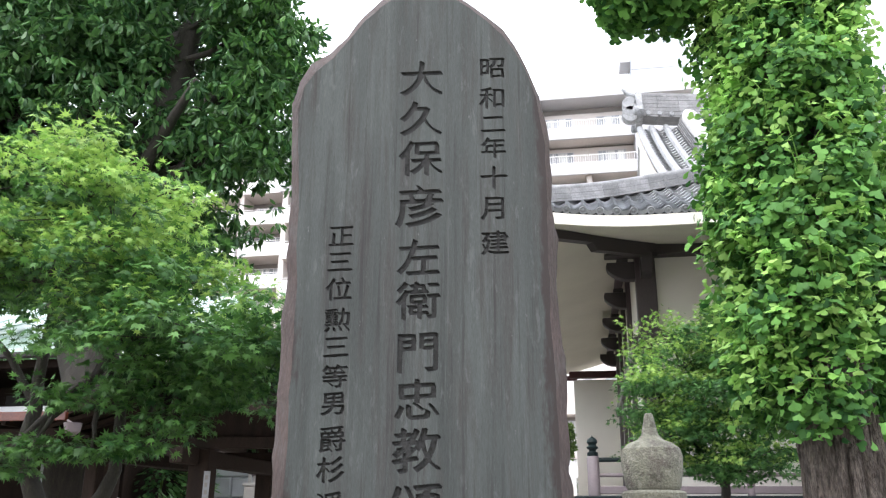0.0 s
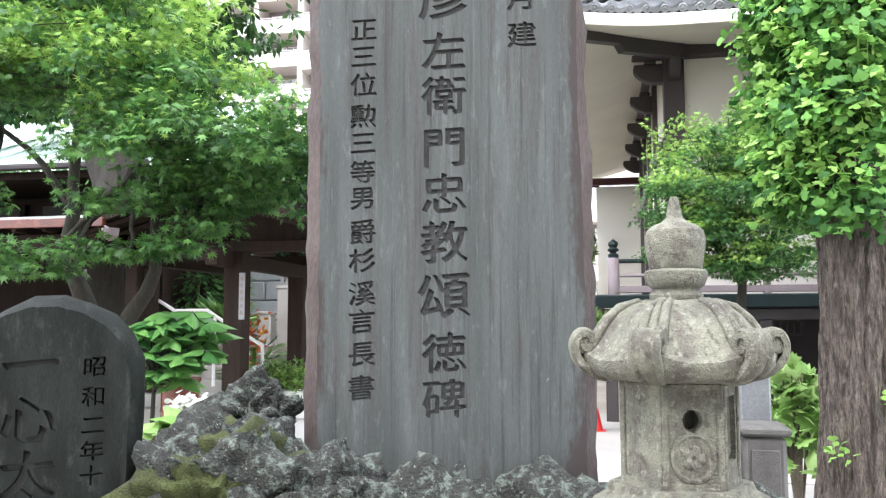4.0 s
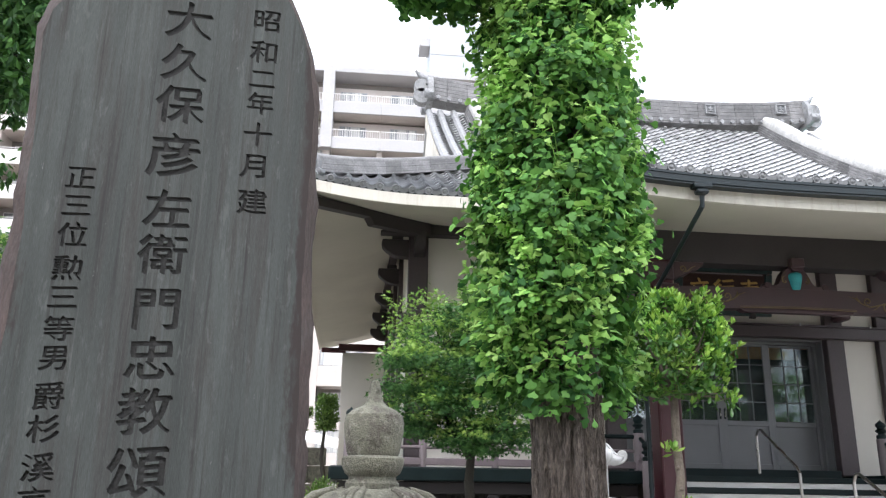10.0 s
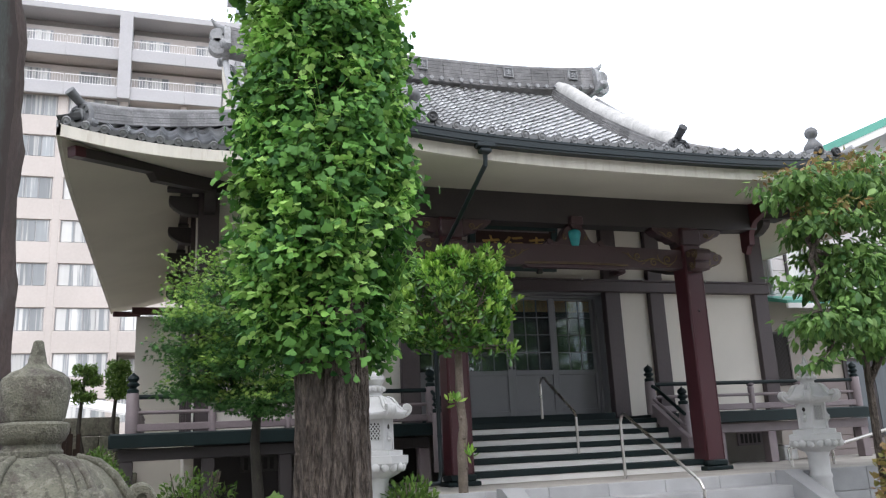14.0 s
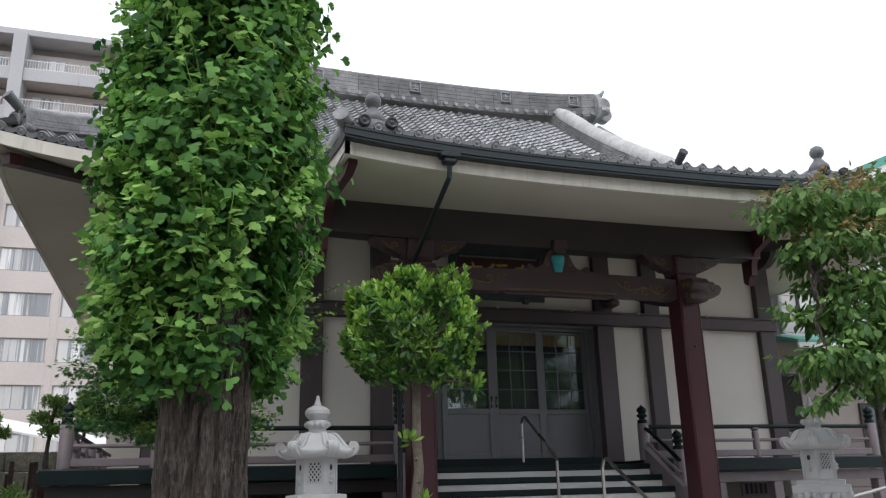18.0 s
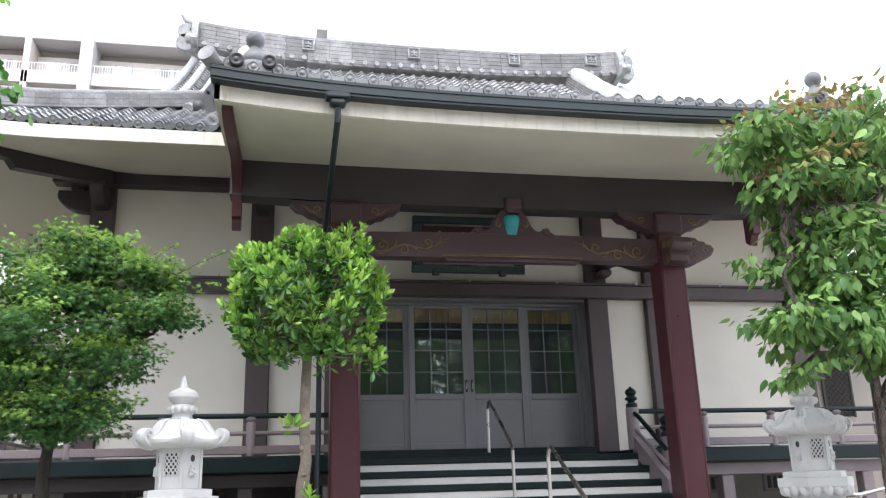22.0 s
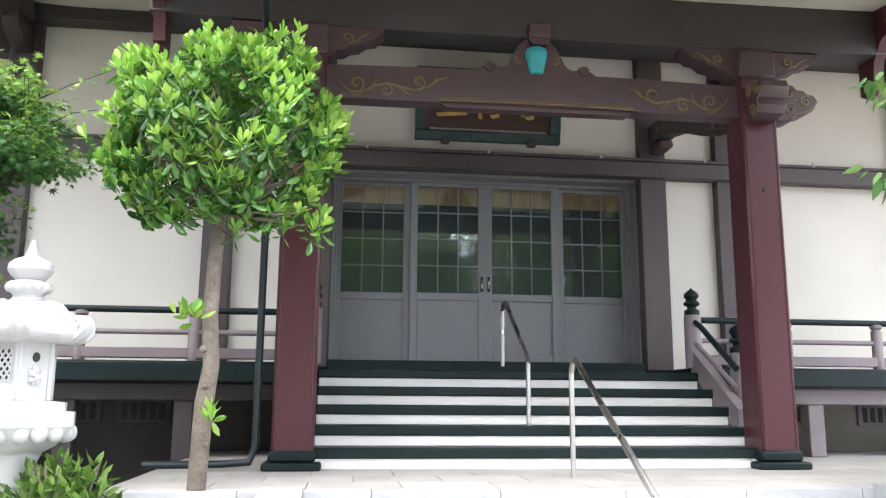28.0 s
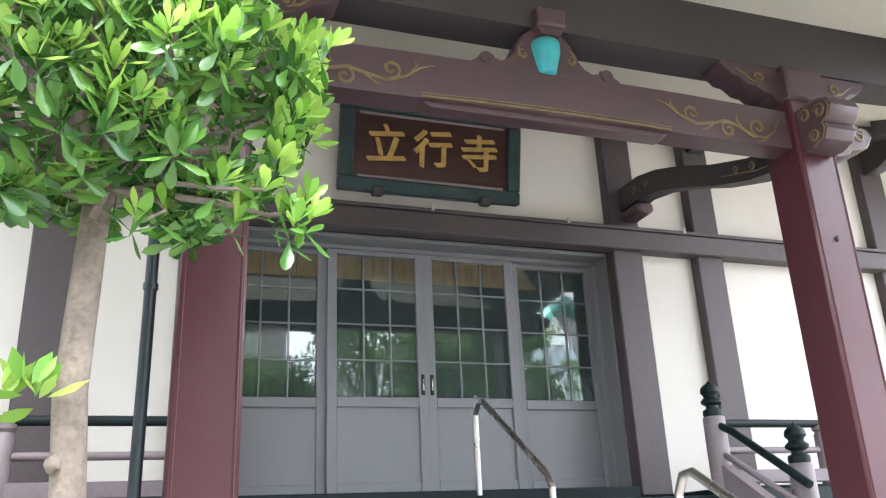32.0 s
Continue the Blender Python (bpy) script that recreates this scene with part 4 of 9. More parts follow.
railing("veranda_railing", 0.10, 4.30, (1.15, 2.20, 3.24), "mauve veranda railing with a black round top rail")
railing("veranda_railing", 8.24, 12.55, (9.24, 10.25, 11.27), "mauve veranda railing with a black round top rail")
west_rail = thing("veranda_railing", (0.1, 15, DECK), "mauve side veranda railing with a black top rail", "railing", "veranda railings")
part("top_rail", Shape().tube([(0.1, 12.1, 2.31), (0.1, 19.3, 2.31)], 0.032, 10), M_BLACK, west_rail)
part("mid_rail", Shape().tube([(0.1, 12.1, 2.10), (0.1, 19.3, 2.10)], 0.026, 10), M_RAIL, west_rail)
part("bottom_board", Shape().box(0.06, 0.14, 12.15, 19.3, DECK + 0.03, DECK + 0.13, 0.008), M_RAIL, west_rail)
for y in (13.2, 14.4, 15.6, 16.8, 18.0):
    part("post", Shape().lathe([(0.055, 0), (0.055, 0.40), (0.04, 0.42), (0.062, 0.44), (0.062, 0.465), (0.03, 0.48)], (0.1, y, DECK), 12), M_RAIL, west_rail)
for x in (0.10, 4.36, 8.22, 12.58):
    newel("newel_post", x, 12.1, DECK, 0.54, "round mauve newel post with a black onion cap on the veranda")
for x in (4.36, 8.22):
    newel("newel_post", x + (0.13 if x > 6 else -0.13), 11.40, TZ + 0.176, 0.82, "round mauve newel post with a black cap at the steps' foot")
    sr = thing("stair_railing", (x, 11.6, TZ), "sloped mauve railing beside the hall steps", "railing", "stair railings")
    part("stringer", Shape().prism([(11.12, 1.20), (11.12, 1.42), (12.08, 2.02), (12.08, 1.76)], 0.09, Matrix.Translation((x + 0.045, 0, 0)) @ pose(0, 0, 0, 0, 0, 90)), M_RAIL, sr)
    part("top_rail", Shape().tube([(x, 12.1, 2.31), (x, 11.9, 2.22), (x, 11.2, 1.78)], 0.03, 10), M_BLACK, sr)
    part("mid_rail", Shape().tube([(x, 12.1, 2.10), (x, 11.2, 1.60)], 0.025, 10), M_RAIL, sr)


def handrail(name, pts, posts, label, r=0.021, material=None):
    t = thing(name, pts[0], label, "handrail", "steel handrails")
    part("rail", Shape().tube(pts, r, 10), material or M_STEEL, t)
    for p in posts:
        part("leg", Shape().tube([p[:3], (p[0], p[1], p[3])], r * 0.95, 10), material or M_STEEL, t)
    return t


handrail("handrail", [(6.25, 12.2, 2.38), (6.25, 12.13, 2.45), (6.25, 12.05, 2.45), (6.25, 11.12, 1.88), (6.25, 11.06, 1.80)],
         [(6.25, 12.2, 2.38, DECK), (6.25, 11.06, 1.80, TZ + 0.17)], "steel handrail in the middle of the hall steps")
handrail("handrail", [(6.31, 9.92, 1.68), (6.31, 9.87, 1.76), (6.31, 9.80, 1.77), (6.31, 8.3, 0.95), (6.31, 8.24, 0.86)],
         [(6.31, 9.92, 1.68, TZ), (6.31, 8.24, 0.86, 0.3)], "steel handrail in the middle of the terrace steps")

# ---- porch: columns, beams, carving ----
porch = thing("porch", (XC, 10.75, TZ), "maroon timber porch with carved and gilded beams", "porch")
COLS = (4.285, 8.272)
PXM = 6.272                 # the porch's middle line
for x in COLS:
    s = Shape().box(x - 0.163, x + 0.163, 10.60, 10.92, TZ + 0.13, 4.635, 0.016)
    col = part("column", s, M_RED, porch, "maroon square column with beaded edges")
    for sx in (-1, 1):
        part("bead", Shape().tube([(x + sx * 0.135, 10.602, TZ + 0.15), (x + sx * 0.135, 10.602, 4.0)], 0.008, 6), M_RED, col)
    part("plinth", Shape().box(x - 0.225, x + 0.225, 10.525, 10.985, TZ, TZ + 0.06, 0.012).box(x - 0.18, x + 0.18, 10.57, 10.94, TZ + 0.06, TZ + 0.15, 0.02), M_BLACK, col, "black stepped plinth")
    part("peg", Shape().lathe([(0.022, 0), (0.022, 0.012), (0.012, 0.018)], (0, 0, 0), 4, Matrix.Translation((x + 0.0, 10.602, 3.31)) @ pose(0, 0, 0, 90)), M_BEAM, col)


def curl(s, m, cx, cz, rad, a0, turns, r, sgn=1):
    """A gilded volute in the x-z plane of m that winds inwards."""
    n = 18
    s.tube([m @ Vector((cx + rad * (1 - 0.78 * k / n) * math.cos(a0 + sgn * turns * 2 * math.pi * k / n), 0, cz + rad * (1 - 0.78 * k / n) * math.sin(a0 + sgn * turns * 2 * math.pi * k / n))) for k in range(n + 1)],
           [r * (0.5 + 0.9 * math.sin(math.pi * (k + 1) / (n + 2))) for k in range(n + 1)], 6)


def scroll(s, m, flip=1, size=1.0, r=0.0085):
    """A gilded tendril in x and z: a wavy stem, three volutes and leaf tips that branch off it."""
    f = Matrix.Diagonal((flip * size, 1, size, 1))
    wave = [(x, 0, z) for x, z in ((-0.02, 0.06), (0.03, -0.03), (0.11, -0.09), (0.22, -0.095), (0.33, -0.03), (0.44, -0.005), (0.55, -0.035), (0.68, -0.06), (0.80, -0.01), (0.88, 0.055), (0.97, 0.085))]
    k = len(wave)
    s.tube([m @ f @ Vector(p) for p in wave], [r * size * (0.35 + 1.15 * math.sin(math.pi * (i + 0.6) / k)) for i in range(k)], 6)
    for cx, cz, rad, a0, sg in ((0.17, -0.02, 0.075, -1.9, 1), (0.42, -0.07, 0.062, 1.9, -1), (0.70, 0.02, 0.062, -1.8, 1)):
        curl(s, m @ f, cx, cz, rad, a0, 1.25, r * size, sg)
    for pts in (((0.30, -0.05), (0.34, 0.02), (0.33, 0.06)), ((0.53, -0.03), (0.60, -0.09), (0.64, -0.10)), ((0.80, -0.01), (0.86, 0.07), (0.85, 0.10)), ((0.10, -0.09), (0.16, -0.125), (0.2, -0.12))):
        s.tube([m @ f @ Vector((x, 0, z)) for x, z in pts], [r * size, r * size * 0.9, r * size * 0.25], 6)
    return s


# the rainbow beam between the columns
b0, b1 = COLS[0] + 0.14, COLS[1] - 0.14
low = []
for k in range(41):
    x = b1 - (b1 - b0) * k / 40
    low.append((x, 3.985 + 0.012 * max(0.0, min(1.0, (0.88 - abs(x - PXM)) / 0.06))))
top = [(b0 + (b1 - b0) * k / 24, 4.275 + 0.03 * (1 - ((b0 + (b1 - b0) * k / 24 - PXM) / 1.85) ** 2)) for k in range(25)]
koryo = part("rainbow_beam", Shape().prism(low + top, 0.18, Matrix.Translation((0, 10.655, 0)), 0.014), M_KORYO, porch, "plum painted beam with gilded scrolls")
st_out = [(-0.87, 3.998), (-0.81, 3.958), (0.81, 3.958), (0.87, 3.998)]
part("soffit_step", Shape().prism([(PXM + a, z) for a, z in st_out], 0.11, Matrix.Translation((0, 10.69, 0)), 0.02), M_KORYO, koryo)
for dz, r in ((0.0, 0.007), (0.02, 0.004)):
    part("gilded_line", Shape().tube([(PXM - 0.86, 10.655, 4.003 + dz), (PXM - 0.5, 10.651, 4.012 + dz), (PXM, 10.650, 4.016 + dz), (PXM + 0.5, 10.651, 4.012 + dz), (PXM + 0.86, 10.655, 4.003 + dz)], r, 6), M_GILT, koryo, "gilded line")
for sx in (-1, 1):
    strokes("gilded_scroll", scroll(Shape(), Matrix.Translation((PXM + sx * 1.74, 10.652, 4.135)), -sx), M_GILT, koryo, "gilded scroll")
# cloud-shaped noses outside the columns, edged with gold
for sx, xb in ((1, COLS[1] + 0.13), (-1, COLS[0] - 0.13)):
    out = [(0, 3.975), (0.13, 3.965), (0.22, 3.985), (0.27, 4.04), (0.34, 4.045), (0.43, 4.09), (0.49, 4.18), (0.455, 4.235), (0.39, 4.245), (0.36, 4.28), (0.29, 4.285), (0.25, 4.325), (0.12, 4.335), (0, 4.33)]
    nose = part("beam_nose", Shape().prism([(xb + sx * x, z) for x, z in (out if sx > 0 else out[::-1])], 0.19, Matrix.Translation((0, 10.66, 0)), 0.02), M_KORYO, porch, "carved cloud-shaped beam end")
    gl = Shape()
    gm = Matrix.Translation((xb, 10.658, 0)) @ Matrix.Diagonal((sx, 1, 1, 1))
    gl.tube([gm @ Vector((0.11 + 0.92 * (x - 0.11), 0.004, 4.14 + 0.90 * (z - 4.14))) for x, z in out[2:-1]], 0.0065, 6)
    for cx, cz, rad in ((0.20, 4.09, 0.06), (0.35, 4.165, 0.058), (0.20, 4.235, 0.05)):
        curl(gl, gm, cx, cz, rad, 0.6, 1.3, 0.008)
    part("gilded_edge", gl, M_GILT, nose, "gilded edge and volutes")
# capital blocks, bracket wings and front noses
for x in COLS:
    cap = part("capital", Shape().box(x - 0.17, x + 0.17, 10.57, 10.94, 4.345, 4.60, 0.02), M_KORYO, porch)
    for sx in (-1, 1):
        out = [(0.15, 4.335), (0.20, 4.365), (0.235, 4.41), (0.30, 4.415), (0.36, 4.455), (0.43, 4.465), (0.50, 4.52), (0.57, 4.53), (0.645, 4.60), (0.645, 4.632), (0.15, 4.632)]
        wing = part("bracket_wing", Shape().prism([(x + sx * a, z) for a, z in (out if sx > 0 else out[::-1])], 0.2, Matrix.Translation((0, 10.66, 0)), 0.012), M_KORYO, porch, "carved bracket wing")
        gs = Shape()
        gm = Matrix.Translation((x, 10.655, 0)) @ Matrix.Diagonal((sx, 1, 1, 1))
        curl(gs, gm, 0.33, 4.525, 0.05, -1.4, 1.3, 0.008)
        gs.tube([gm @ Vector((a, 0, z)) for a, z in ((0.33, 4.475), (0.41, 4.50), (0.46, 4.545), (0.52, 4.575))], [0.004, 0.009, 0.008, 0.003], 6)
        strokes("gilded_scroll", gs, M_GILT, wing, "gilded scroll")
    nose_o = [(0, 3.93), (-0.10, 3.915), (-0.20, 3.945), (-0.235, 4.01), (-0.215, 4.06), (-0.27, 4.085), (-0.305, 4.15), (-0.28, 4.215), (-0.20, 4.245), (-0.08, 4.25), (0, 4.25)]
    fn = part("front_nose", Shape().prism([(y, z) for y, z in nose_o[::-1]], 0.25, Matrix.Translation((x + 0.125, 10.60, 0)) @ pose(0, 0, 0, 0, 0, 90), 0.012), M_KORYO, porch, "carved cloud-shaped beam end")
    gs = Shape()
    gm = Matrix.Translation((x - 0.128, 10.60, 0)) @ pose(0, 0, 0, 0, 0, 90)
    for cx, cz, rad in ((-0.12, 3.995, 0.05), (-0.20, 4.15, 0.055), (-0.07, 4.175, 0.05)):
        curl(gs, gm, cx, cz, rad, 0.4, 1.3, 0.008)
    gs.tube([gm @ Vector((0.94 * y, 0, 4.08 + 0.93 * (z - 4.08))) for y, z in nose_o[1:-1]], 0.006, 6)
    part("gilded_edge", gs, M_GILT, fn, "gilded edge and volutes")
# frog-leg strut with the turquoise vase
half = ((0.52, 4.285), (0.525, 4.31), (0.485, 4.335), (0.455, 4.36), (0.42, 4.378), (0.385, 4.37), (0.375, 4.345), (0.33, 4.335), (0.28, 4.36), (0.24, 4.41), (0.21, 4.48), (0.175, 4.545), (0.13, 4.59), (0.09, 4.615))
out = [(PXM + a, z) for a, z in half] + [(PXM - a, z) for a, z in half[::-1]]
strut = part("frog_leg_strut", Shape().prism(out, 0.15, Matrix.Translation((0, 10.66, 0)), 0.012), M_KORYO, porch, "carved strut above the beam")
for sx in (-1, 1):
    part("foot_curl", Shape().lathe([(0.042, 0), (0.046, 0.01), (0.046, 0.13), (0.042, 0.14)], (0, 0, 0), 14, Matrix.Translation((PXM + sx * 0.425, 10.79, 4.34)) @ pose(0, 0, 0, 90)), M_KORYO, strut)
# a flat dark solid gives the shade of the hollow round the vase
part("vase_niche_shade", Shape().lathe([(0.05, 0), (0.085, 0.04), (0.13, 0.10), (0.135, 0.19), (0.11, 0.25), (0.06, 0.27)], (0, 0, 0), 18, Matrix.Translation((PXM - 0.005, 10.668, 4.285)) @ Matrix.Diagonal((1, 0.1, 1, 1))), M_BEAM, strut, "dark piece standing in for the hollow's shade behind the vase")
part("vase_carving", Shape().lathe([(0.05, 0), (0.06, 0.01), (0.078, 0.08), (0.098, 0.16), (0.1, 0.20), (0.09, 0.228), (0.068, 0.242)], (PXM - 0.008, 10.665, 4.285), 18), M_TEAL, strut, "turquoise painted vase carving")
gs = Shape()
for sx in (-1, 1):
    gm = Matrix.Translation((PXM, 10.656, 0)) @ Matrix.Diagonal((sx, 1, 1, 1))
    curl(gs, gm, 0.165, 4.41, 0.035, 1.6, 1.0, 0.007, -1)
    gs.tube([gm @ Vector((a, 0, z)) for a, z in ((0.165, 4.375), (0.20, 4.40), (0.195, 4.46), (0.15, 4.49))], [0.004, 0.008, 0.007, 0.003], 6)
strokes("gilded_scroll", gs, M_GILT, strut, "gilded scroll")
part("bearing_block", Shape().box(PXM - 0.085, PXM + 0.115, 10.57, 10.85, 4.60, 4.735, 0.014).prism([(PXM - 0.085, 4.602), (PXM - 0.05, 4.545), (PXM + 0.08, 4.545), (PXM + 0.115, 4.602)], 0.2, Matrix.Translation((0, 10.60, 0))), M_KORYO, porch, "plum bearing block")
# great beam
part("great_beam", Shape().sheet(lambda u, v: (2.96 + 6.68 * u, 10.665 + 0.0 * v, 4.63 + 0.545 * v + 0.05 * abs(2 * u - 1) ** 4), 24, 1, (0, 0.28, 0)), M_BEAM, porch, "dark great beam under the porch roof")
for x in (2.96, 9.64):
    out = [(8.86, 4.86), (8.9, 4.98), (9.6, 5.02), (10.3, 5.20), (10.95, 5.36), (10.95, 4.36), (10.86, 4.30), (10.80, 4.42), (10.74, 4.44), (10.72, 4.62), (10.6, 4.78), (10.2, 4.92), (9.6, 4.86), (9.1, 4.82)]
    part("bargeboard", Shape().prism(out, 0.10, Matrix.Translation((x + (0.13 if x < 6 else -0.03), 0, 0)) @ pose(0, 0, 0, 0, 0, 90)), M_RED, porch, "curved maroon bargeboard")
# shrimp-backed tie beams from the columns up to the wall
for x in COLS:
    path = [(10.88, 4.03), (11.2, 4.09), (11.6, 4.22), (12.0, 4.39), (12.35, 4.51), (12.65, 4.57), (12.99, 4.57)]
    tie = part("tie_beam", Shape().prism([(y, z + 0.085 + 0.03 * k / 6) for k, (y, z) in enumerate(path)] + [(y, z - 0.085 - 0.03 * k / 6) for k, (y, z) in reversed(list(enumerate(path)))], 0.17, Matrix.Translation((x + 0.085, 0, 0)) @ pose(0, 0, 0, 0, 0, 90)), M_BEAM, porch, "bowed dark tie beam")
    gs = Shape()
    gm = Matrix.Translation((x - 0.088, 0, 0)) @ pose(0, 0, 0, 0, 0, 90)
    for y, z, rad in ((11.15, 4.09, 0.04), (11.33, 4.14, 0.035), (12.72, 4.56, 0.045), (12.52, 4.545, 0.035)):
        curl(gs, gm, y, z, rad, 0.4, 1.2, 0.007)
    gs.tube([gm @ Vector((y, 0, z)) for y, z in ((10.98, 4.02), (11.12, 4.04), (11.3, 4.10), (11.5, 4.16))], [0.003, 0.007, 0.007, 0.003], 6)
    strokes("gilded_scroll", gs, M_GILT, tie, "faded gilded scroll")
    part("tie_foot", Shape().box(x - 0.09, x + 0.09, 12.68, 13.0, 4.345, 4.455, 0.03), M_KORYO, porch)

# name board over the doors
plaque = thing("name_board", (6.24, 13.0, 4.45), "gilded lettering on a lacquered board in a dark green frame", "name board")
PM = Matrix.Translation((6.24, 12.96, 4.40)) @ pose(0, 0, 0, 12, 0, 0)
fr = Shape()
for x0, x1, z0, z1 in ((-0.845, 0.845, 0, 0.12), (-0.845, 0.845, 0.72, 0.83), (-0.845, -0.72, 0.12, 0.72), (0.72, 0.845, 0.12, 0.72)):
    fr.box(x0, x1, -0.05, 0.05, z0, z1, 0.012, PM)
part("frame", fr, M_VERDI, plaque, "dark green lacquered frame")
for z in (0.135, 0.70):
    part("inner_edge", Shape().box(-0.68, 0.68, -0.035, 0.0, z - 0.012, z + 0.012, 0.004, PM), M_RAIL, plaque)
part("board", Shape().box(-0.73, 0.73, -0.02, 0.03, 0.11, 0.73, 0.004, PM), M_PLAQUE, plaque, "brown lacquered board")
for ch, x in (("立", -0.43), ("行", 0.0), ("寺", 0.44)):
    lettering("character", ch, 0.36, PM @ Matrix.Translation((x, -0.036, 0.415)), M_GOLD, plaque, "gilded character")
for x in (-0.5, 0.5):
    part("hook", Shape().box(x - 0.05, x + 0.05, -0.09, 0.0, -0.04, 0.05, 0.015, PM), M_BEAM, plaque)
part("crest_panel", Shape().box(-0.2, 0.2, -0.06, -0.04, 0.02, 0.11, 0.02, PM), M_VERDI, plaque)


# ---- the roof ----
EY, WE = 10.6, 7.17         # front eave line; half width of the eaves
RY, RHALF = 17.65, 4.74       # ridge line; half length
PY, PHALF = 8.70, 3.36      # porch eave; half width


def slope_z(y):
    """Height of the front slope; the porch roof runs on below the main eave."""
    if y < EY:
        v = y - PY
        return 5.12 + 0.105 * v + 0.0334 * v * v
    u = y - EY
    return 5.44 + 0.5055 * u + 0.02205 * u * u


def sweep(x, y):
    """The upward sweep towards the corners."""
    d = abs(x - XC)
    if y < EY - 0.02:
        return 0.13 * (d / PHALF) ** 3
    k = max(0.0, 1 - (y - EY) / 3.0)
    return 0.22 * max(0.0, (d - 5.2) / 1.97) ** 2 * k


def roof_pt(x, y, up=0.0):
    return Vector((x, y, slope_z(y) + sweep(x, y) + up))


def west_pt(x, y, up=0.0):
    """The hipped side slope below the gable, by its distance from the side eave."""
    u = x - (XC - WE)
    k = max(0.0, 1 - u / 3.0)
    back = max(0.0, (EY + 2.0 - y) / 2.0)
    return Vector((x, y, 5.44 + 0.5605 * u + 0.0248 * u * u + 0.22 * back ** 2 * k * (y < EY + 2.0) + up))


roof = part("roof", Shape().sheet(lambda u, v: roof_pt(XC - RHALF + 2 * RHALF * u, 12.8 + (RY - 12.8) * v, -0.05), 10, 12, (0, 0, -0.12)), M_BEAM, hall, "hipped and gabled roof of silver grey tiles")
part("roof_bed", Shape().sheet(lambda u, v: roof_pt((XC - WE + 2.2 * v) + (2 * WE - 4.4 * v) * u, EY + 0.10 + 2.1 * v, -0.05), 30, 6, (0, 0, -0.06)), M_BEAM, roof)
part("roof_bed", Shape().sheet(lambda u, v: roof_pt(XC - PHALF + 2 * PHALF * u, PY + 0.02 + (EY - PY) * v, -0.05), 16, 6, (0, 0, -0.06)), M_BEAM, roof)
part("rear_slope", Shape().sheet(lambda u, v: Vector((XC - RHALF + 2 * RHALF * u, RY + 4.6 * v, slope_z(RY - 4.6 * v))), 8, 8, (0, 0, -0.1)), M_TILE, roof)
for sg in (-1, 1):
    def side(u, v, sg=sg):
        y0 = EY + 2.2 * u
        p = west_pt(XC - WE + 2.2 * u, y0 + (23.2 - y0) * v, 0.03 * math.cos((y0 + (23.2 - y0) * v) * 23.3))
        return Vector((p.x if sg < 0 else 2 * XC - p.x, p.y, p.z))
    part("side_slope", Shape().sheet(side, 6, 140, (0, 0, -0.08)), M_TILE, roof, "tiled hip slope")
    gx = XC + sg * 4.6
    part("gable_wall", Shape().prism([(12.9, 6.7), (17.65, 9.95), (22.4, 6.7)], 0.1, Matrix.Translation((gx, 0, 0)) @ pose(0, 0, 0, 0, 0, 90)), M_WALL, roof)
    path = [(12.6 + 5.05 * k / 8, slope_z(12.6 + 5.05 * k / 8)) for k in range(9)]
    vx = XC + sg * (RHALF - 0.03)
    part("gable_board", Shape().prism([(y, z - 0.06) for y, z in path] + [(y, z - 0.36) for y, z in path[::-1]], 0.06, Matrix.Translation((vx, 0, 0)) @ pose(0, 0, 0, 0, 0, 90)), M_FASCIA, roof)

# one pantile: a shallow trough and a roll, with a lipped front edge
TW, TL = 0.225, 0.225
prof = [(0.0, 0.046), (0.10, 0.062), (0.2, 0.046), (0.3, 0.012), (0.45, -0.014), (0.6, -0.018), (0.75, -0.006), (0.88, 0.016), (1.02, 0.048)]


def tile_verts():
    vs = []
    for y, dz in ((TL + 0.05, -0.014), (0.0, 0.030), (0.034, -0.014)):
        vs += [((a - 0.5) * TW, y, 0.78 * z + dz) for a, z in prof]
    n = len(prof)
    fs = [(r * n + k, r * n + k + 1, (r + 1) * n + k + 1, (r + 1) * n + k) for r in (0, 1) for k in range(n - 1)]
    return np.array(vs), np.array(fs)


TV, TF = tile_verts()
tile_me = mesh("tile", TV.tolist(), [tuple(int(i) for i in f) for f in TF], M_TILE_O, 50)
# an eave tile: the same with a hanging lip and a round end
es = Shape().add(TV.tolist(), [tuple(int(i) for i in f) for f in TF])
n = len(prof)
es.add([((a - 0.5) * TW, 0.0, 0.78 * z + 0.030) for a, z in prof] + [((a - 0.5) * TW, -0.004, 0.78 * z - 0.03) for a, z in prof], [(k, k + 1, n + k + 1, n + k) for k in range(n - 1)])
es.lathe([(0.056, 0), (0.056, 0.035), (0.048, 0.042), (0.042, 0.036), (0.025, 0.036), (0.018, 0.042), (0.001, 0.044)], (0, 0, 0), 14, Matrix.Translation((-0.5 * TW + 0.1 * TW, 0.03, 0.012)) @ pose(0, 0, 0, 90, 0, 0))
eave_me = mesh("eave_tile", es.v, es.f, M_EAVE_TILE, 50)


def slope_rows(y0, y1):
    """Rows of tiles up the slope: (y, z, pitch)."""
    rows, y = [], y0
    while y < y1:
        e = 0.01
        a = math.atan2(slope_z(y + e) - slope_z(y - e), 2 * e)
        rows.append((y, a))
        y += TL * math.cos(a)
    return rows


def tile_at(x, y, a):
    e = 0.05
    lean = math.atan2(sweep(x + e, y) - sweep(x - e, y), 2 * e)
    p = roof_pt(x, y, 0.01)
    return Matrix.Translation(p) @ Euler((a, -lean, 0)).to_matrix().to_4x4()


joined_v, joined_f, count = [], [], 0
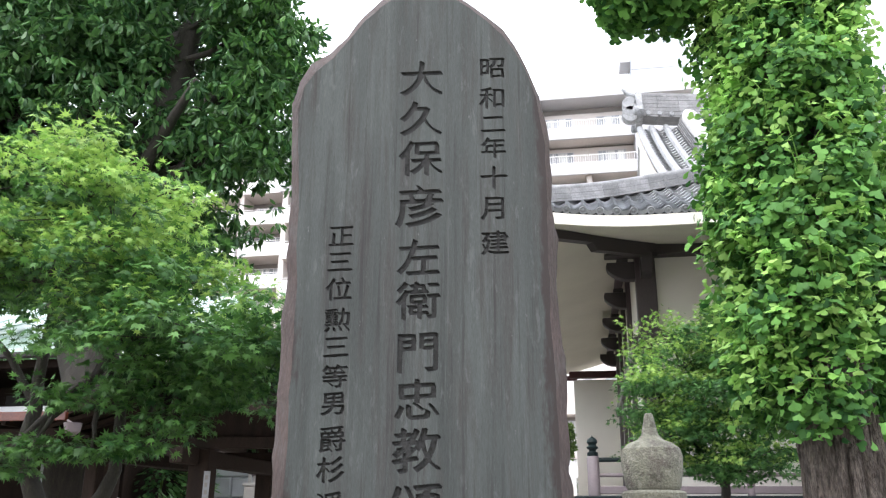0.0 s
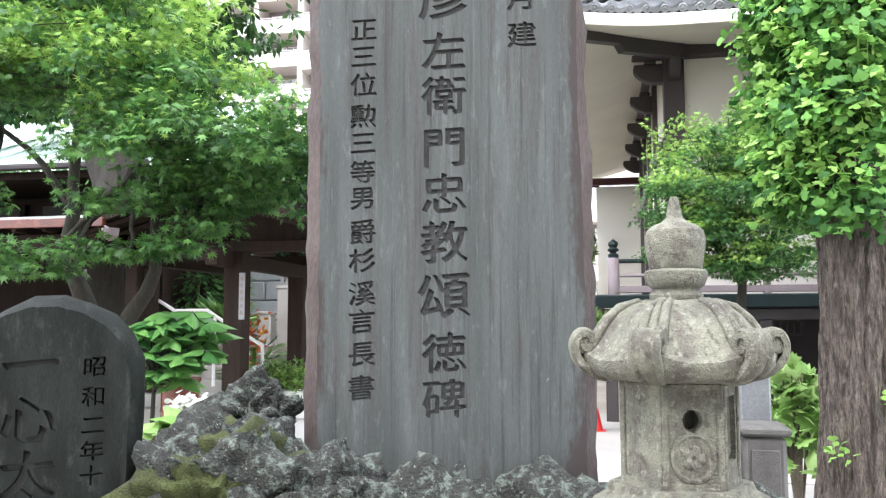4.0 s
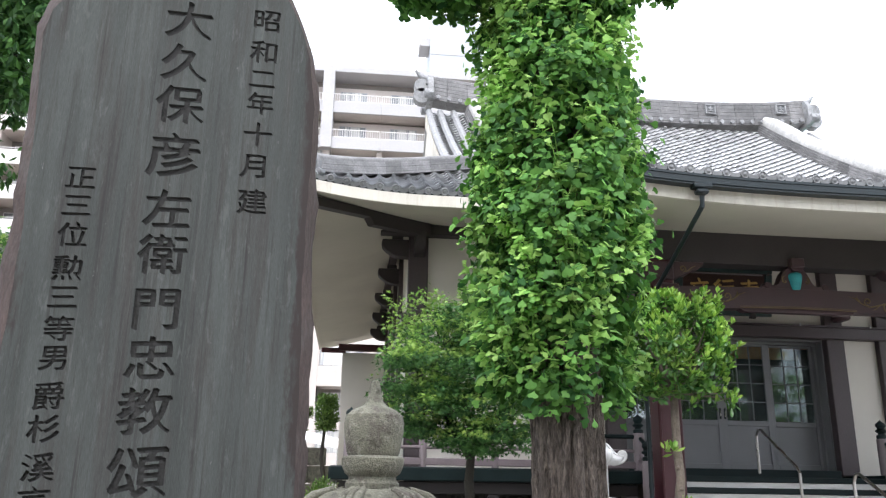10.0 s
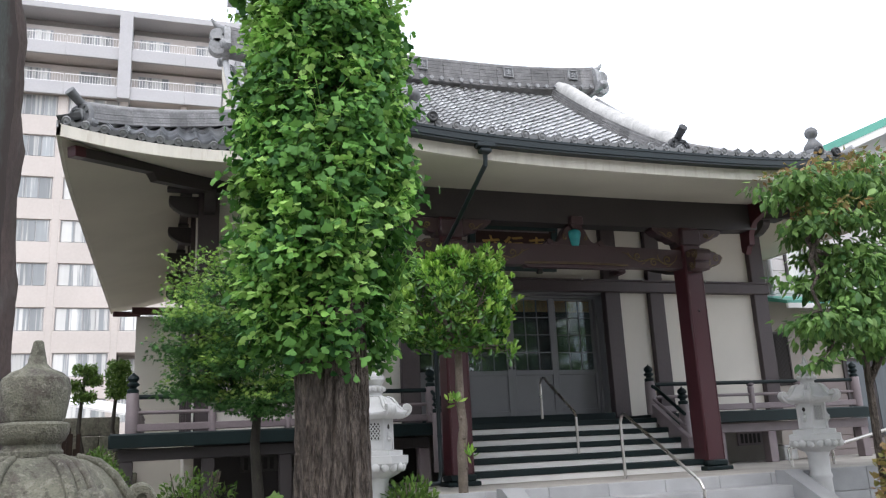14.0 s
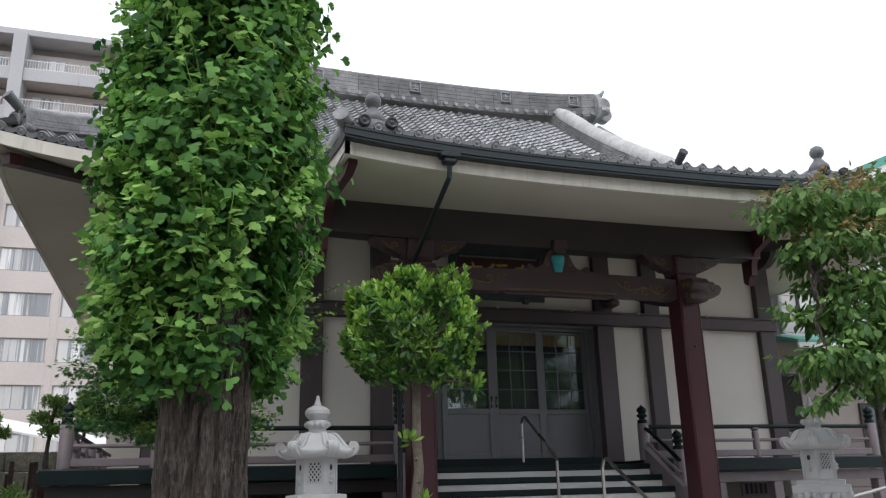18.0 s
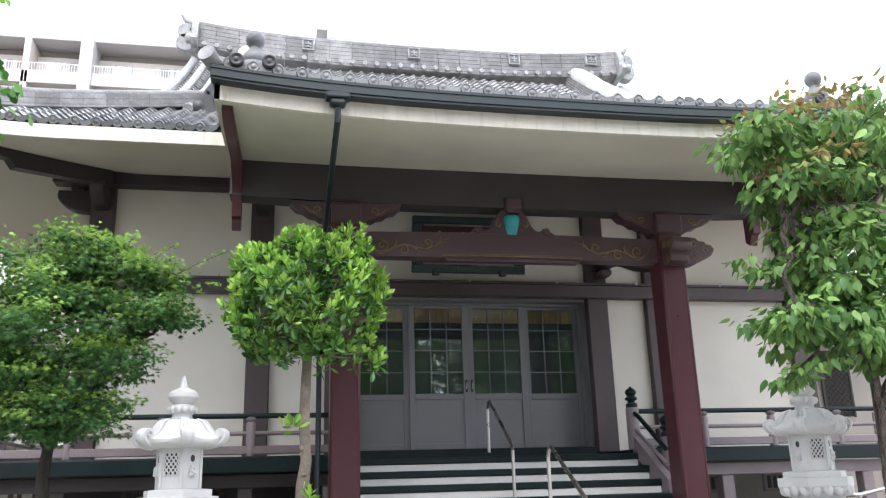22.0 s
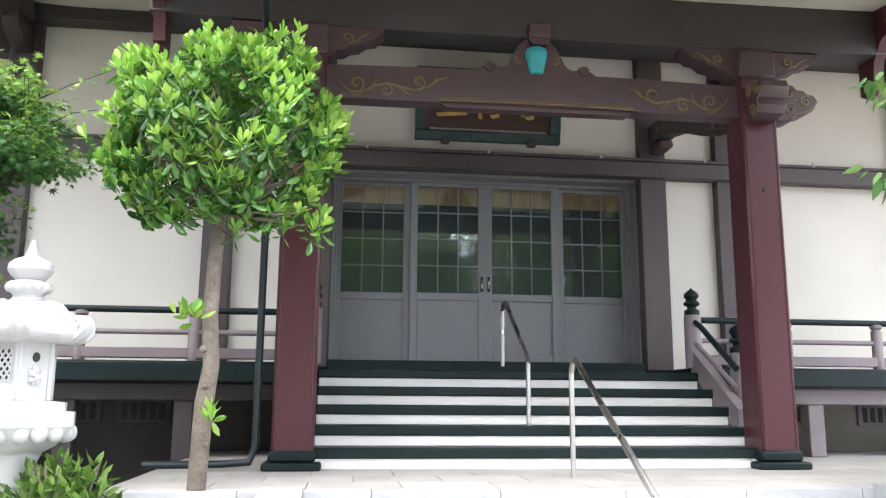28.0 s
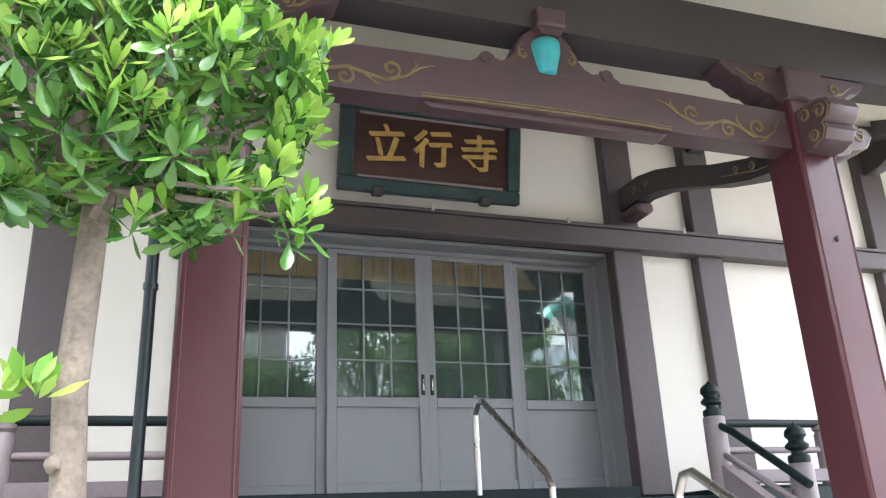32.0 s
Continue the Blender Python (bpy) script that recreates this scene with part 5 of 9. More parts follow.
tiles_near = 0
for zone, y0, y1 in (("porch", PY - 0.03, EY - 0.1), ("main", EY + 0.012, RY - 0.15)):
    half = int((PHALF if zone == "porch" else WE) / TW)
    for r, (y, a) in enumerate(slope_rows(y0, y1)):
        for c in range(-half, half + 1):
            x = XC + c * TW
            d = abs(x - XC)
            if zone == "porch":
                if d > PHALF - 0.1:
                    continue
            else:
                lim = WE - (y - EY) if y < 12.8 else RHALF
                if d > lim - 0.12 or (r < 1 and d < PHALF + 0.05):
                    continue
            m = tile_at(x, y, a)
            if r == 0:
                piece("eave_tile", eave_me, roof, m)
            elif tiles_near < 300 and ((zone == "porch" and r < 9) or (zone == "main" and r < 9 and x < XC - PHALF)):
                piece("tile", tile_me, roof, m)
                tiles_near += 1
            else:
                mm = np.array(m)
                joined_v.append(TV @ mm[:3, :3].T + mm[:3, 3])
                joined_f.append(TF + count)
                count += len(TV)
jv, jf = np.concatenate(joined_v), np.concatenate(joined_f)
tagged(part("tile_field", mesh("tile_field", jv.tolist(), [tuple(int(i) for i in f) for f in jf], M_TILE, 50), M_TILE, roof), "rows of silver grey roof tiles", kind="stuff")
# round ends along the side eaves
for k in range(56):
    y = EY + 0.1 + k * TW
    if y < 23.0:
        p = west_pt(XC - WE, y)
        piece("eave_tile", eave_me, roof, Matrix.Translation(p + Vector((0.02, 0, 0.01))) @ pose(0, 0, 0, 0, 0, -90) @ pose(0, 0, 0, 24, 0, 0))

# ---- ridges ----
def ridge(name, path, w, layers, h, parent, cap=0.075, label="", flare=0.012):
    """A ridge of stacked flat tiles with a round cap, along path."""
    pts = [Vector(p) for p in path]
    t = part(name, Shape().tube([p + Vector((0, 0, layers * h + cap * 0.4)) for p in pts], cap, 10), M_RIDGE, parent, label)
    for k in range(layers):
        s = Shape()
        ww = w * (1.0 - 0.3 * k / layers) + flare * (k % 2)
        for i in range(len(pts) - 1):
            d = pts[i + 1] - pts[i]
            n_seg = max(1, int(d.length / 0.29))
            side_v = Vector((-d.y, d.x, 0)).normalized()
            for q in range(n_seg):
                a, b = pts[i] + d * (q / n_seg), pts[i] + d * ((q + 0.985) / n_seg)
                z0, z1 = k * h, (k + 0.86) * h
                ring = []
                for p in (a, b):
                    for o, z in ((-ww / 2, z0), (ww / 2, z0), (ww / 2, z1), (-ww / 2, z1)):
                        ring.append(p + side_v * o + Vector((0, 0, z)))
                s.add(ring, [(0, 1, 5, 4), (1, 2, 6, 5), (2, 3, 7, 6), (3, 0, 4, 7), (3, 2, 1, 0), (4, 5, 6, 7)])
        tagged(part("ridge_course", s, M_RIDGE, t, smooth=0), kind="stuff")
    return t


def ogre(m, parent, material, size=1.0, horn=True, label="dark ridge-end ornament with a round crest"):
    """A ridge-end tile: shouldered plate, crest boss, curled feet and a round horn tile. It faces -y."""
    out = [(-0.30, 0), (-0.36, 0.06), (-0.34, 0.13), (-0.26, 0.12), (-0.25, 0.3), (-0.17, 0.42), (0, 0.46), (0.17, 0.42), (0.25, 0.3), (0.26, 0.12), (0.34, 0.13), (0.36, 0.06), (0.30, 0)]
    s = Shape().prism([(x * size, z * size) for x, z in out][::-1], 0.09 * size, m, 0.015 * size)
    s.lathe([(0.15, 0), (0.15, 0.03), (0.13, 0.045), (0.125, 0.03), (0.06, 0.03), (0.05, 0.045), (0.001, 0.05)], (0, 0, 0), 16, m @ Matrix.Scale(size, 4) @ Matrix.Translation((0, 0, 0.22)) @ pose(0, 0, 0, 90))
    for sx in (-1, 1):
        s.lathe([(0.07, 0), (0.07, 0.06), (0.04, 0.08), (0.001, 0.085)], (0, 0, 0), 12, m @ Matrix.Scale(size, 4) @ Matrix.Translation((sx * 0.30, 0.02, 0.07)) @ pose(0, 0, 0, 90))
        for k in range(5):
            a = math.pi * (0.1 + 0.2 * k)
            s.lathe([(0.022, 0), (0.022, 0.02), (0.001, 0.03)], (0, 0, 0), 8, m @ Matrix.Scale(size, 4) @ Matrix.Translation((0.21 * math.cos(a), 0, 0.22 + 0.18 * math.sin(a))) @ pose(0, 0, 0, 90))
    o = part("ridge_end_tile", s, material, parent, label)
    if horn:
        h = Shape().tube([m @ (Vector((0, 0.3, 0.38)) * size), m @ (Vector((0, 0.05, 0.46)) * size), m @ (Vector((0, -0.17, 0.60)) * size)], [0.075 * size, 0.07 * size, 0.08 * size], 12)
        h.lathe([(0.085, 0), (0.085, 0.02), (0.06, 0.028), (0.03, 0.02), (0.001, 0.02)], (0, 0, 0), 14, m @ Matrix.Scale(size, 4) @ Matrix.Translation((0, -0.17, 0.60)) @ pose(0, 0, 0, 60))
        part("horn_tile", h, material, o)
    return o


# main ridge, rising towards its ends
def ridge_z(x):
    return 10.12 + 0.24 * (abs(x - XC) / RHALF) ** 3


path = [(XC - RHALF + 2 * RHALF * k / 20, RY, ridge_z(XC - RHALF + 2 * RHALF * k / 20)) for k in range(21)]
main_ridge = ridge("main_ridge", path, 0.44, 12, 0.05, roof, 0.08, "tall ridge of stacked weathered tiles")
disc = Shape().lathe([(0.05, 0), (0.05, 0.05), (0.04, 0.055), (0.018, 0.05), (0.001, 0.055)], (0, 0, 0), 12, pose(0, 0, 0, 90))
disc_me = mesh("ridge_disc", disc.v, disc.f, M_ONI_PALE, 40)
for k in range(36):
    x = XC - 4.5 + k * 9.0 / 35
    piece("ridge_disc", disc_me, main_ridge, Matrix.Translation((x, RY - 0.24, ridge_z(x) + 0.06)))
for x in (3.93, 6.21, 8.48, 10.3):
    s = Shape()
    z = ridge_z(x) + 0.40
    for a, b, c, d in ((-0.13, 0.13, 0.10, 0.13), (-0.13, 0.13, -0.13, -0.10), (-0.13, -0.10, -0.10, 0.10), (0.10, 0.13, -0.10, 0.10), (-0.06, 0.06, -0.07, -0.04), (-0.06, 0.06, 0.0, 0.03), (-0.015, 0.015, -0.07, 0.08)):
        s.box(x + a, x + b, RY - 0.26, RY - 0.17, z + c, z + d, 0.006)
    crest = part("crest_tile", s, M_ONI_PALE, main_ridge, "square crest tile")
    part("crest_plate", Shape().box(x - 0.105, x + 0.105, RY - 0.235, RY - 0.15, z - 0.105, z + 0.105, 0.004), M_ONI_MID, crest)
for sg in (-1, 1):
    m = Matrix.Translation((XC + sg * (RHALF + 0.02), RY, ridge_z(XC + RHALF) - 0.1)) @ pose(0, 0, 0, 0, 0, 90 * sg) @ Matrix.Scale(1.55, 4)
    ogre(m, main_ridge, M_ONI_PALE, 1.0, False, "pale ridge-end ornament")
    fin = Shape().tube([(XC + sg * 4.5, RY, 10.93), (XC + sg * 4.75, RY, 10.97), (XC + sg * 4.92, RY, 11.05), (XC + sg * 5.02, RY, 11.19)], [0.085, 0.08, 0.06, 0.03], 10)
    part("ridge_horn", fin, M_ONI_PALE, main_ridge)
    for k, (dz, r) in enumerate(((-0.05, 0.19), (0.22, 0.17))):
        part("scroll_tile", Shape().lathe([(r, -0.12), (r * 1.06, -0.1), (r * 1.06, 0.1), (r, 0.12)], (0, 0, 0), 16, Matrix.Translation((XC + sg * (RHALF + 0.14), RY - 0.1, ridge_z(XC + RHALF) + dz + 0.12)) @ pose(0, 0, 0, 90)), M_ONI_PALE, main_ridge)
# descending ridges
for sg in (-1, 1):
    x = XC + sg * 3.62
    path = [(x, 12.9 + 4.6 * k / 14, slope_z(12.9 + 4.6 * k / 14) + 0.02) for k in range(15)]
    dr = ridge("descending_ridge", path, 0.48, 5, 0.06, roof, 0.075, "descending ridge with pale mortar")
    part("mortar_top", Shape().tube([(x, y, z + 0.31 + 0.03 * (k > 10)) for k, (_, y, z) in enumerate(path)], [0.15] + [0.185] * 13 + [0.12], 14), M_MORTAR, dr, "pale mortared ridge top")
    ogre(Matrix.Translation((x, 12.80, slope_z(12.85) - 0.02)) @ Matrix.Scale(1.2 if sg < 0 else 1.0, 4), dr, M_ONI, 1.0)
    # the gable verge: round rolls down the edge
    vs = Shape()
    for off in (0.5, 0.82, 1.08):
        vs.tube([(x + sg * off, 12.75 + 4.75 * k / 10, slope_z(12.75 + 4.75 * k / 10) + 0.07) for k in range(11)], 0.075, 8)
    part("verge_roll", vs, M_ONI_PALE, roof, "pale round verge tiles")
    # corner ridge
    cp = []
    for k in range(13):
        q = k / 12
        xx = XC + sg * (WE - 0.28 - (WE - 0.28 - 3.95) * q)
        yy = EY + 0.28 + 2.25 * q ** 0.8
        cp.append((xx, yy, slope_z(yy) + sweep(xx, yy) + 0.02))
    cr = ridge("corner_ridge", cp, 0.30, 5, 0.042, roof, 0.065, "corner ridge of stacked tiles")
    ang = 45 if sg > 0 else -45
    ogre(Matrix.Translation((XC + sg * (WE - 0.22), EY + 0.22, 5.62)) @ pose(0, 0, 0, 0, 0, ang), cr, M_ONI_MID, 0.82)

# porch roof corners: horn tiles and jewel finials
for sg in (-1, 1):
    x = XC + sg * (PHALF - 0.34)
    jewel = part("jewel_finial", Shape().lathe([(0.19, -0.08), (0.19, 0.01), (0.165, 0.05), (0.125, 0.08), (0.135, 0.11), (0.13, 0.145), (0.10, 0.19), (0.065, 0.235), (0.05, 0.26), (0.055, 0.28), (0.078, 0.30), (0.092, 0.34), (0.090, 0.375), (0.07, 0.415), (0.03, 0.44), (0.001, 0.445)], (x, PY + 0.2, 5.29), 18), M_ONI_MID, roof, "round jewel finial of grey tile")
    for dx in (-0.15, 0.15):
        part("crest_disc", Shape().lathe([(0.07, 0), (0.07, 0.05), (0.055, 0.06), (0.03, 0.05), (0.001, 0.06)], (0, 0, 0), 14, Matrix.Translation((x + dx, PY - 0.02, 5.28)) @ pose(0, 0, 0, 90)), M_ONI, jewel)
    ex = XC + sg * PHALF
    part("horn_tile", Shape().tube([(ex - sg * 0.08, PY + 0.45, 5.22), (ex - sg * 0.02, PY + 0.08, 5.24), (ex + sg * 0.08, PY - 0.12, 5.30)], [0.07, 0.075, 0.085], 12), M_ONI_PALE, roof)
    part("verge_roll", Shape().tube([roof_pt(ex - sg * 0.04, PY + 0.1 + 2.0 * k / 6, 0.06) for k in range(7)], 0.07, 10), M_TILE, roof)

# ---- eaves: fascias, soffits, gutter ----
def porch_z(x, z):
    return z + 0.13 * (abs(x - XC) / PHALF) ** 3


part("porch_fascia", Shape().sheet(lambda u, v: (XC - PHALF + 2 * PHALF * u, PY + 0.02, porch_z(XC - PHALF + 2 * PHALF * u, 4.775 + 0.15 * v)), 24, 1, (0, 0.05, 0)), M_FASCIA, hall, "weathered white porch fascia")
for sg in (-1, 1):
    ex = XC + sg * PHALF
    part("porch_side_fascia", Shape().sheet(lambda u, v, ex=ex: (ex, PY + 0.02 + (EY - PY) * u, 4.90 + (5.22 - 4.90) * u ** 1.3 + 0.17 * v), 10, 1, (-sg * 0.05, 0, 0)), M_FASCIA, hall)
    part("porch_side_edge", Shape().sheet(lambda u, v, ex=ex, sg=sg: (ex + sg * 0.02, PY + 0.02 + (EY - PY) * u, 5.07 + (5.38 - 5.07) * u ** 1.3 + 0.11 * v), 10, 1, (-sg * 0.05, 0, 0)), M_ONI, hall)
part("porch_soffit", Shape().sheet(lambda u, v: (XC - PHALF + 2 * PHALF * u, PY + 0.06 + 2.15 * v, 4.80 + 0.325 * v ** 1.25 + 0.13 * abs(2 * u - 1) ** 3 * (1 - 0.9 * v)), 20, 10, (0, 0, 0.03)), M_SOFFIT, hall, "cream boarded porch soffit")
part("porch_rear_soffit", Shape().sheet(lambda u, v: (XC - PHALF + 2 * PHALF * u, 11.1 + 1.9 * v, 5.15 + 0.45 * v), 4, 4, (0, 0, 0.03)), M_SOFFIT, hall)
gutter = thing("gutter", (XC, PY, 4.92), "blue-black rain gutter along the porch eave", "gutter")
for nm, y0, y1, z0, z1 in (("trough", PY - 0.10, PY + 0.02, 4.925, 4.965), ("front_wall", PY - 0.115, PY - 0.085, 4.95, 5.035), ("rolled_lip", PY - 0.125, PY - 0.08, 5.025, 5.055)):
    part(nm, Shape().sheet(lambda u, v: (XC - PHALF - 0.03 + (2 * PHALF + 0.06) * u, y0, porch_z(XC - PHALF + 2 * PHALF * u, z0 + (z1 - z0) * v)), 24, 1, (0, y1 - y0, 0)), M_GUTTER, gutter)
DX = 4.06
part("hopper", Shape().box(DX - 0.115, DX + 0.115, PY - 0.13, PY + 0.0, 4.925, 4.985, 0.012).box(DX - 0.075, DX + 0.075, PY - 0.12, PY - 0.0, 4.86, 4.925, 0.02), M_GUTTER, gutter)
part("downpipe", Shape().tube([(DX, PY - 0.06, 4.84), (DX, PY - 0.05, 4.72), (DX - 0.03, 9.6, 4.3), (DX - 0.06, 10.55, 3.9), (DX - 0.06, 10.68, 3.75), (DX - 0.06, 10.68, TZ + 0.18), (DX - 0.1, 10.66, TZ + 0.06), (DX - 0.3, 10.6, TZ + 0.05), (3.2, 10.5, TZ + 0.05)], 0.03, 10), M_GUTTER, gutter, "blue-black downpipe")
for z in (1.6, 2.75, 3.6):
    part("clip", Shape().tube([(DX - 0.06, 10.68, z - 0.015), (DX - 0.06, 10.68, z + 0.015)], 0.036, 10), M_GUTTER, gutter)

for sg in (-1, 1):
    xa, xb = XC + sg * (PHALF - 0.05), XC + sg * WE
    part("front_fascia", Shape().sheet(lambda u, v: (xa + (xb - xa) * u, EY + 0.02, 5.25 + 0.16 * v + sweep(xa + (xb - xa) * u, EY + 0.01)), 24, 1, (0, 0.05, 0)), M_FASCIA, hall, "pale eave fascia")
    # near-black strip painted for the shaded gap between tiles and fascia
    part("eave_gap_shade", Shape().sheet(lambda u, v: (xa + (xb - xa) * u, EY + 0.05, 5.41 + 0.05 * v + sweep(xa + (xb - xa) * u, EY + 0.01)), 24, 1, (0, 0.05, 0)), M_BLACK, hall)
    part("front_soffit", Shape().sheet(lambda u, v: (xa + (xb - sg * 1.62 * v - xa) * u, EY + 0.06 + 2.35 * v, 5.265 + 0.475 * v ** 1.2 + sweep(xa + (xb - xa) * u, EY + 0.06 + 1.5 * v)), 20, 8, (0, 0, 0.03)), M_SOFFIT, hall, "cream boarded eave soffit")
    part("side_fascia", Shape().sheet(lambda u, v: (xb, EY + 0.02 + 12.4 * u, west_pt(XC - WE, EY + 0.02 + 12.4 * u).z - 0.19 + 0.16 * v), 40, 1, (-sg * 0.05, 0, 0)), M_FASCIA, hall)
    part("side_eave_edge", Shape().sheet(lambda u, v: (xb - sg * 0.03, EY + 0.02 + 12.4 * u, west_pt(XC - WE, EY + 0.02 + 12.4 * u).z - 0.03 + 0.06 * v), 40, 1, (-sg * 0.05, 0, 0)), M_ONI, hall)
    part("side_soffit", Shape().sheet(lambda u, v: (xb - sg * 1.88 * v, EY + 0.06 + 2.02 * v + (12.3 - 2.02 * v) * u, west_pt(XC - WE, EY + 0.06 + 2.0 * v + (12.3 - 2.0 * v) * u).z - 0.175 + 0.475 * v ** 1.2), 30, 8, (0, 0, 0.03)), M_SOFFIT, hall, "cream boarded eave soffit")
    hip = Matrix.Translation((xb - sg * 0.22, EY + 0.18, 5.35)) @ pose(0, 0, 0, 0, 0, 45 if sg < 0 else 135) @ pose(0, 0, 0, 0, -6.5, 0)
    part("corner_rafter", Shape().prism([(0, -0.08), (0, 0.05), (2.72, 0.05), (2.72, -0.19), (1.38, -0.19), (1.30, -0.08)], 0.14, hip), M_BEAM, hall, "dark diagonal corner rafter")
    part("rafter_tip", Shape().box(-0.01, 0.16, -0.005, 0.145, -0.085, 0.055, 0.006, hip), M_RED, hall)
    part("rear_barge", Shape().box(xb - sg * 0.1, xb - sg * 0.75, 22.12, 22.2, 5.04, 5.17, 0.01).box(xb - sg * 0.55, xb - sg * 1.9, 22.02, 22.2, 5.09, 5.27, 0.01), M_RED, hall, "maroon rear eave beam")


# ---- the memorial stone ----
SA = 14
SM = Matrix.Translation((-0.68, 3.36, 0)) @ pose(0, 0, 0, 0, 0, SA)   # x along its face, -y towards the path
stele = thing("memorial_stone", (-0.68, 3.45, 0.7), "tall weathered slate memorial stone with engraved columns of characters", "monument")
outline = [(-0.583, 0.66), (-0.585, 1.8), (-0.585, 2.9), (-0.60, 3.34), (-0.575, 3.45), (-0.523, 3.53), (-0.44, 3.60), (-0.368, 3.69), (-0.29, 3.80), (-0.207, 3.89), (-0.12, 3.96),
           (-0.026, 4.01), (0.07, 4.0), (0.157, 3.955), (0.24, 3.90), (0.324, 3.83), (0.40, 3.76), (0.459, 3.69), (0.52, 3.58), (0.572, 3.44), (0.60, 3.30), (0.613, 3.2),
           (0.628, 2.65), (0.655, 1.75), (0.655, 0.66)]
outline = [(x, z + 0.045 * max(0.0, min(1.0, (z - 3.3) / 0.45))) for x, z in outline]


def slab_stone(outline, thick, m, seed, inset=0.05, amp=0.012):
    """A slab whose broken rim is uneven: face, bevel, side and back."""
    pts = []
    for (x0, z0), (x1, z1) in zip(outline, outline[1:]):
        k = max(1, int(math.hypot(x1 - x0, z1 - z0) / 0.06))
        pts += [(x0 + (x1 - x0) * i / k, z0 + (z1 - z0) * i / k) for i in range(k)]
    pts.append(outline[-1])
    cx = sum(p[0] for p in pts) / len(pts)
    cz = min(max(p[1] for p in pts) - 0.6, sum(p[1] for p in pts) / len(pts))
    rings, flat = [], []
    for ins, y in ((inset, 0.0), (0.012, 0.035), (0.0, 0.07), (0.004, thick * 0.6), (0.03, thick)):
        ring = []
        for i, (x, z) in enumerate(pts):
            dx, dz = cx - x, (cz - z) if z > cz else 0
            r = math.hypot(dx, dz) or 1
            wob = amp * noise.noise(Vector((x * 3 + seed, y * 20, z * 5))) + 0.6 * amp * noise.noise(Vector((x * 9, y * 40 + seed, z * 14)))
            k = ins + wob * (1.6 if y > 0 else 0.7)
            local = Vector((x + dx / r * k, y + 0.4 * wob * (y > 0), z + dz / r * k))
            if y == 0:
                flat.append((local.x, local.z))
            ring.append(m @ local)
        rings.append(ring)
    n, edge = len(pts), Shape()
    allv = [p for r in rings for p in r]
    sides = [(r * n + k, (r + 1) * n + k, (r + 1) * n + (k + 1) % n, r * n + (k + 1) % n) for r in range(4) for k in range(n)]
    edge.add(allv, sides + [tuple(range(4 * n, 5 * n))])
    return flat, edge


def clip(poly, axis, lim, keep_less):
    """The part of a polygon on one side of an upright or level line."""
    out = []
    for a, b in zip(poly, poly[1:] + poly[:1]):
        ia, ib = (a[axis] < lim) == keep_less, (b[axis] < lim) == keep_less
        if ia:
            out.append(a)
        if ia != ib:
            f = (lim - a[axis]) / (b[axis] - a[axis])
            out.append((a[0] + f * (b[0] - a[0]), a[1] + f * (b[1] - a[1])))
    return out


def engrave(name, ring, texts, m, parent, label, depth=0.011, wide=1.10, material=None, bold=0.02):
    """A flat stone face with characters cut into it, cell by cell: the face less the strokes, with walls, and a floor behind."""
    material = material or M_STELE
    texts = sorted(texts, key=lambda q: q[1])
    xs = [-9.0] + [(p[1] + q[1]) / 2 for p, q in zip(texts, texts[1:])] + [9.0]
    face = Shape()
    for (body, u, zs, size, *thin), xa, xb in zip(texts, xs, xs[1:]):
        strip = clip(clip(ring, 0, xa, False), 0, xb, True)
        cuts = [9.0] + [(p + q) / 2 for p, q in zip(zs, zs[1:])] + [-9.0]
        for ch, z, zt, zb in zip(body, zs, cuts, cuts[1:]):
            cell = clip(clip(strip, 1, zb, False), 1, zt, True)
            lines = [[(x + u, y + z) for x, y in ln] for ln in glyph_lines(ch, min(size, 1.85 * min(z - zb, zt - z)), wide, thin[0] if thin else bold)]
            co, tri, stone, cutout = fill(cell, lines)
            cut_edges = {frozenset(e) for f in tri[cutout] for e in ((f[0], f[1]), (f[1], f[2]), (f[2], f[0]))}
            walls = []
            n = len(co)
            for f in tri[stone]:
                for i, j in ((f[0], f[1]), (f[1], f[2]), (f[2], f[0])):
                    if frozenset((i, j)) in cut_edges:
                        walls.append((int(j), int(i), int(i) + n, int(j) + n))
            face.add([(x, 0, y) for x, y in co] + [(x, depth, y) for x, y in co], [tuple(int(i) for i in f) for f in tri[stone]] + walls, m)
    ob = part(name, face, material, parent, label, smooth=0)
    # floor darker than the face: the cuts' shade is put into its colour
    part("engraved_floor", Shape().add([(x, depth * 0.97, z) for x, z in ring], [tuple(range(len(ring)))[::-1]], m), M_ENGRAVE, ob, "cut strokes, darkened for the shade in them", smooth=0)
    return ob


face_ring, edge_s = slab_stone(outline, 0.24, SM, 3.0, 0.06)
engrave("face", face_ring, [
    ("大久保彦左衛門忠教頌徳碑", 0.0, (3.47, 3.26, 3.057, 2.82, 2.58, 2.385, 2.16, 1.96, 1.755, 1.525, 1.29, 1.10), 0.208),
    ("昭和二年十月建", 0.337, (3.551, 3.388, 3.253, 3.130, 2.979, 2.831, 2.664), 0.122),
    ("正三位勲三等男爵杉溪言長書", -0.344, (2.675, 2.556, 2.432, 2.296, 2.18, 2.056, 1.945, 1.80, 1.68, 1.542, 1.425, 1.291, 1.152), 0.108)],
    SM, stele, "smooth grey-green face streaked by rain, cut with characters")
part("broken_edge", edge_s, M_STELE_EDGE, stele, "dark reddish uneven edge", smooth=60)

small_stele = thing("memorial_stone", (-2.05, 2.85, 0.5), "low dark engraved stone with a rounded top", "monument")
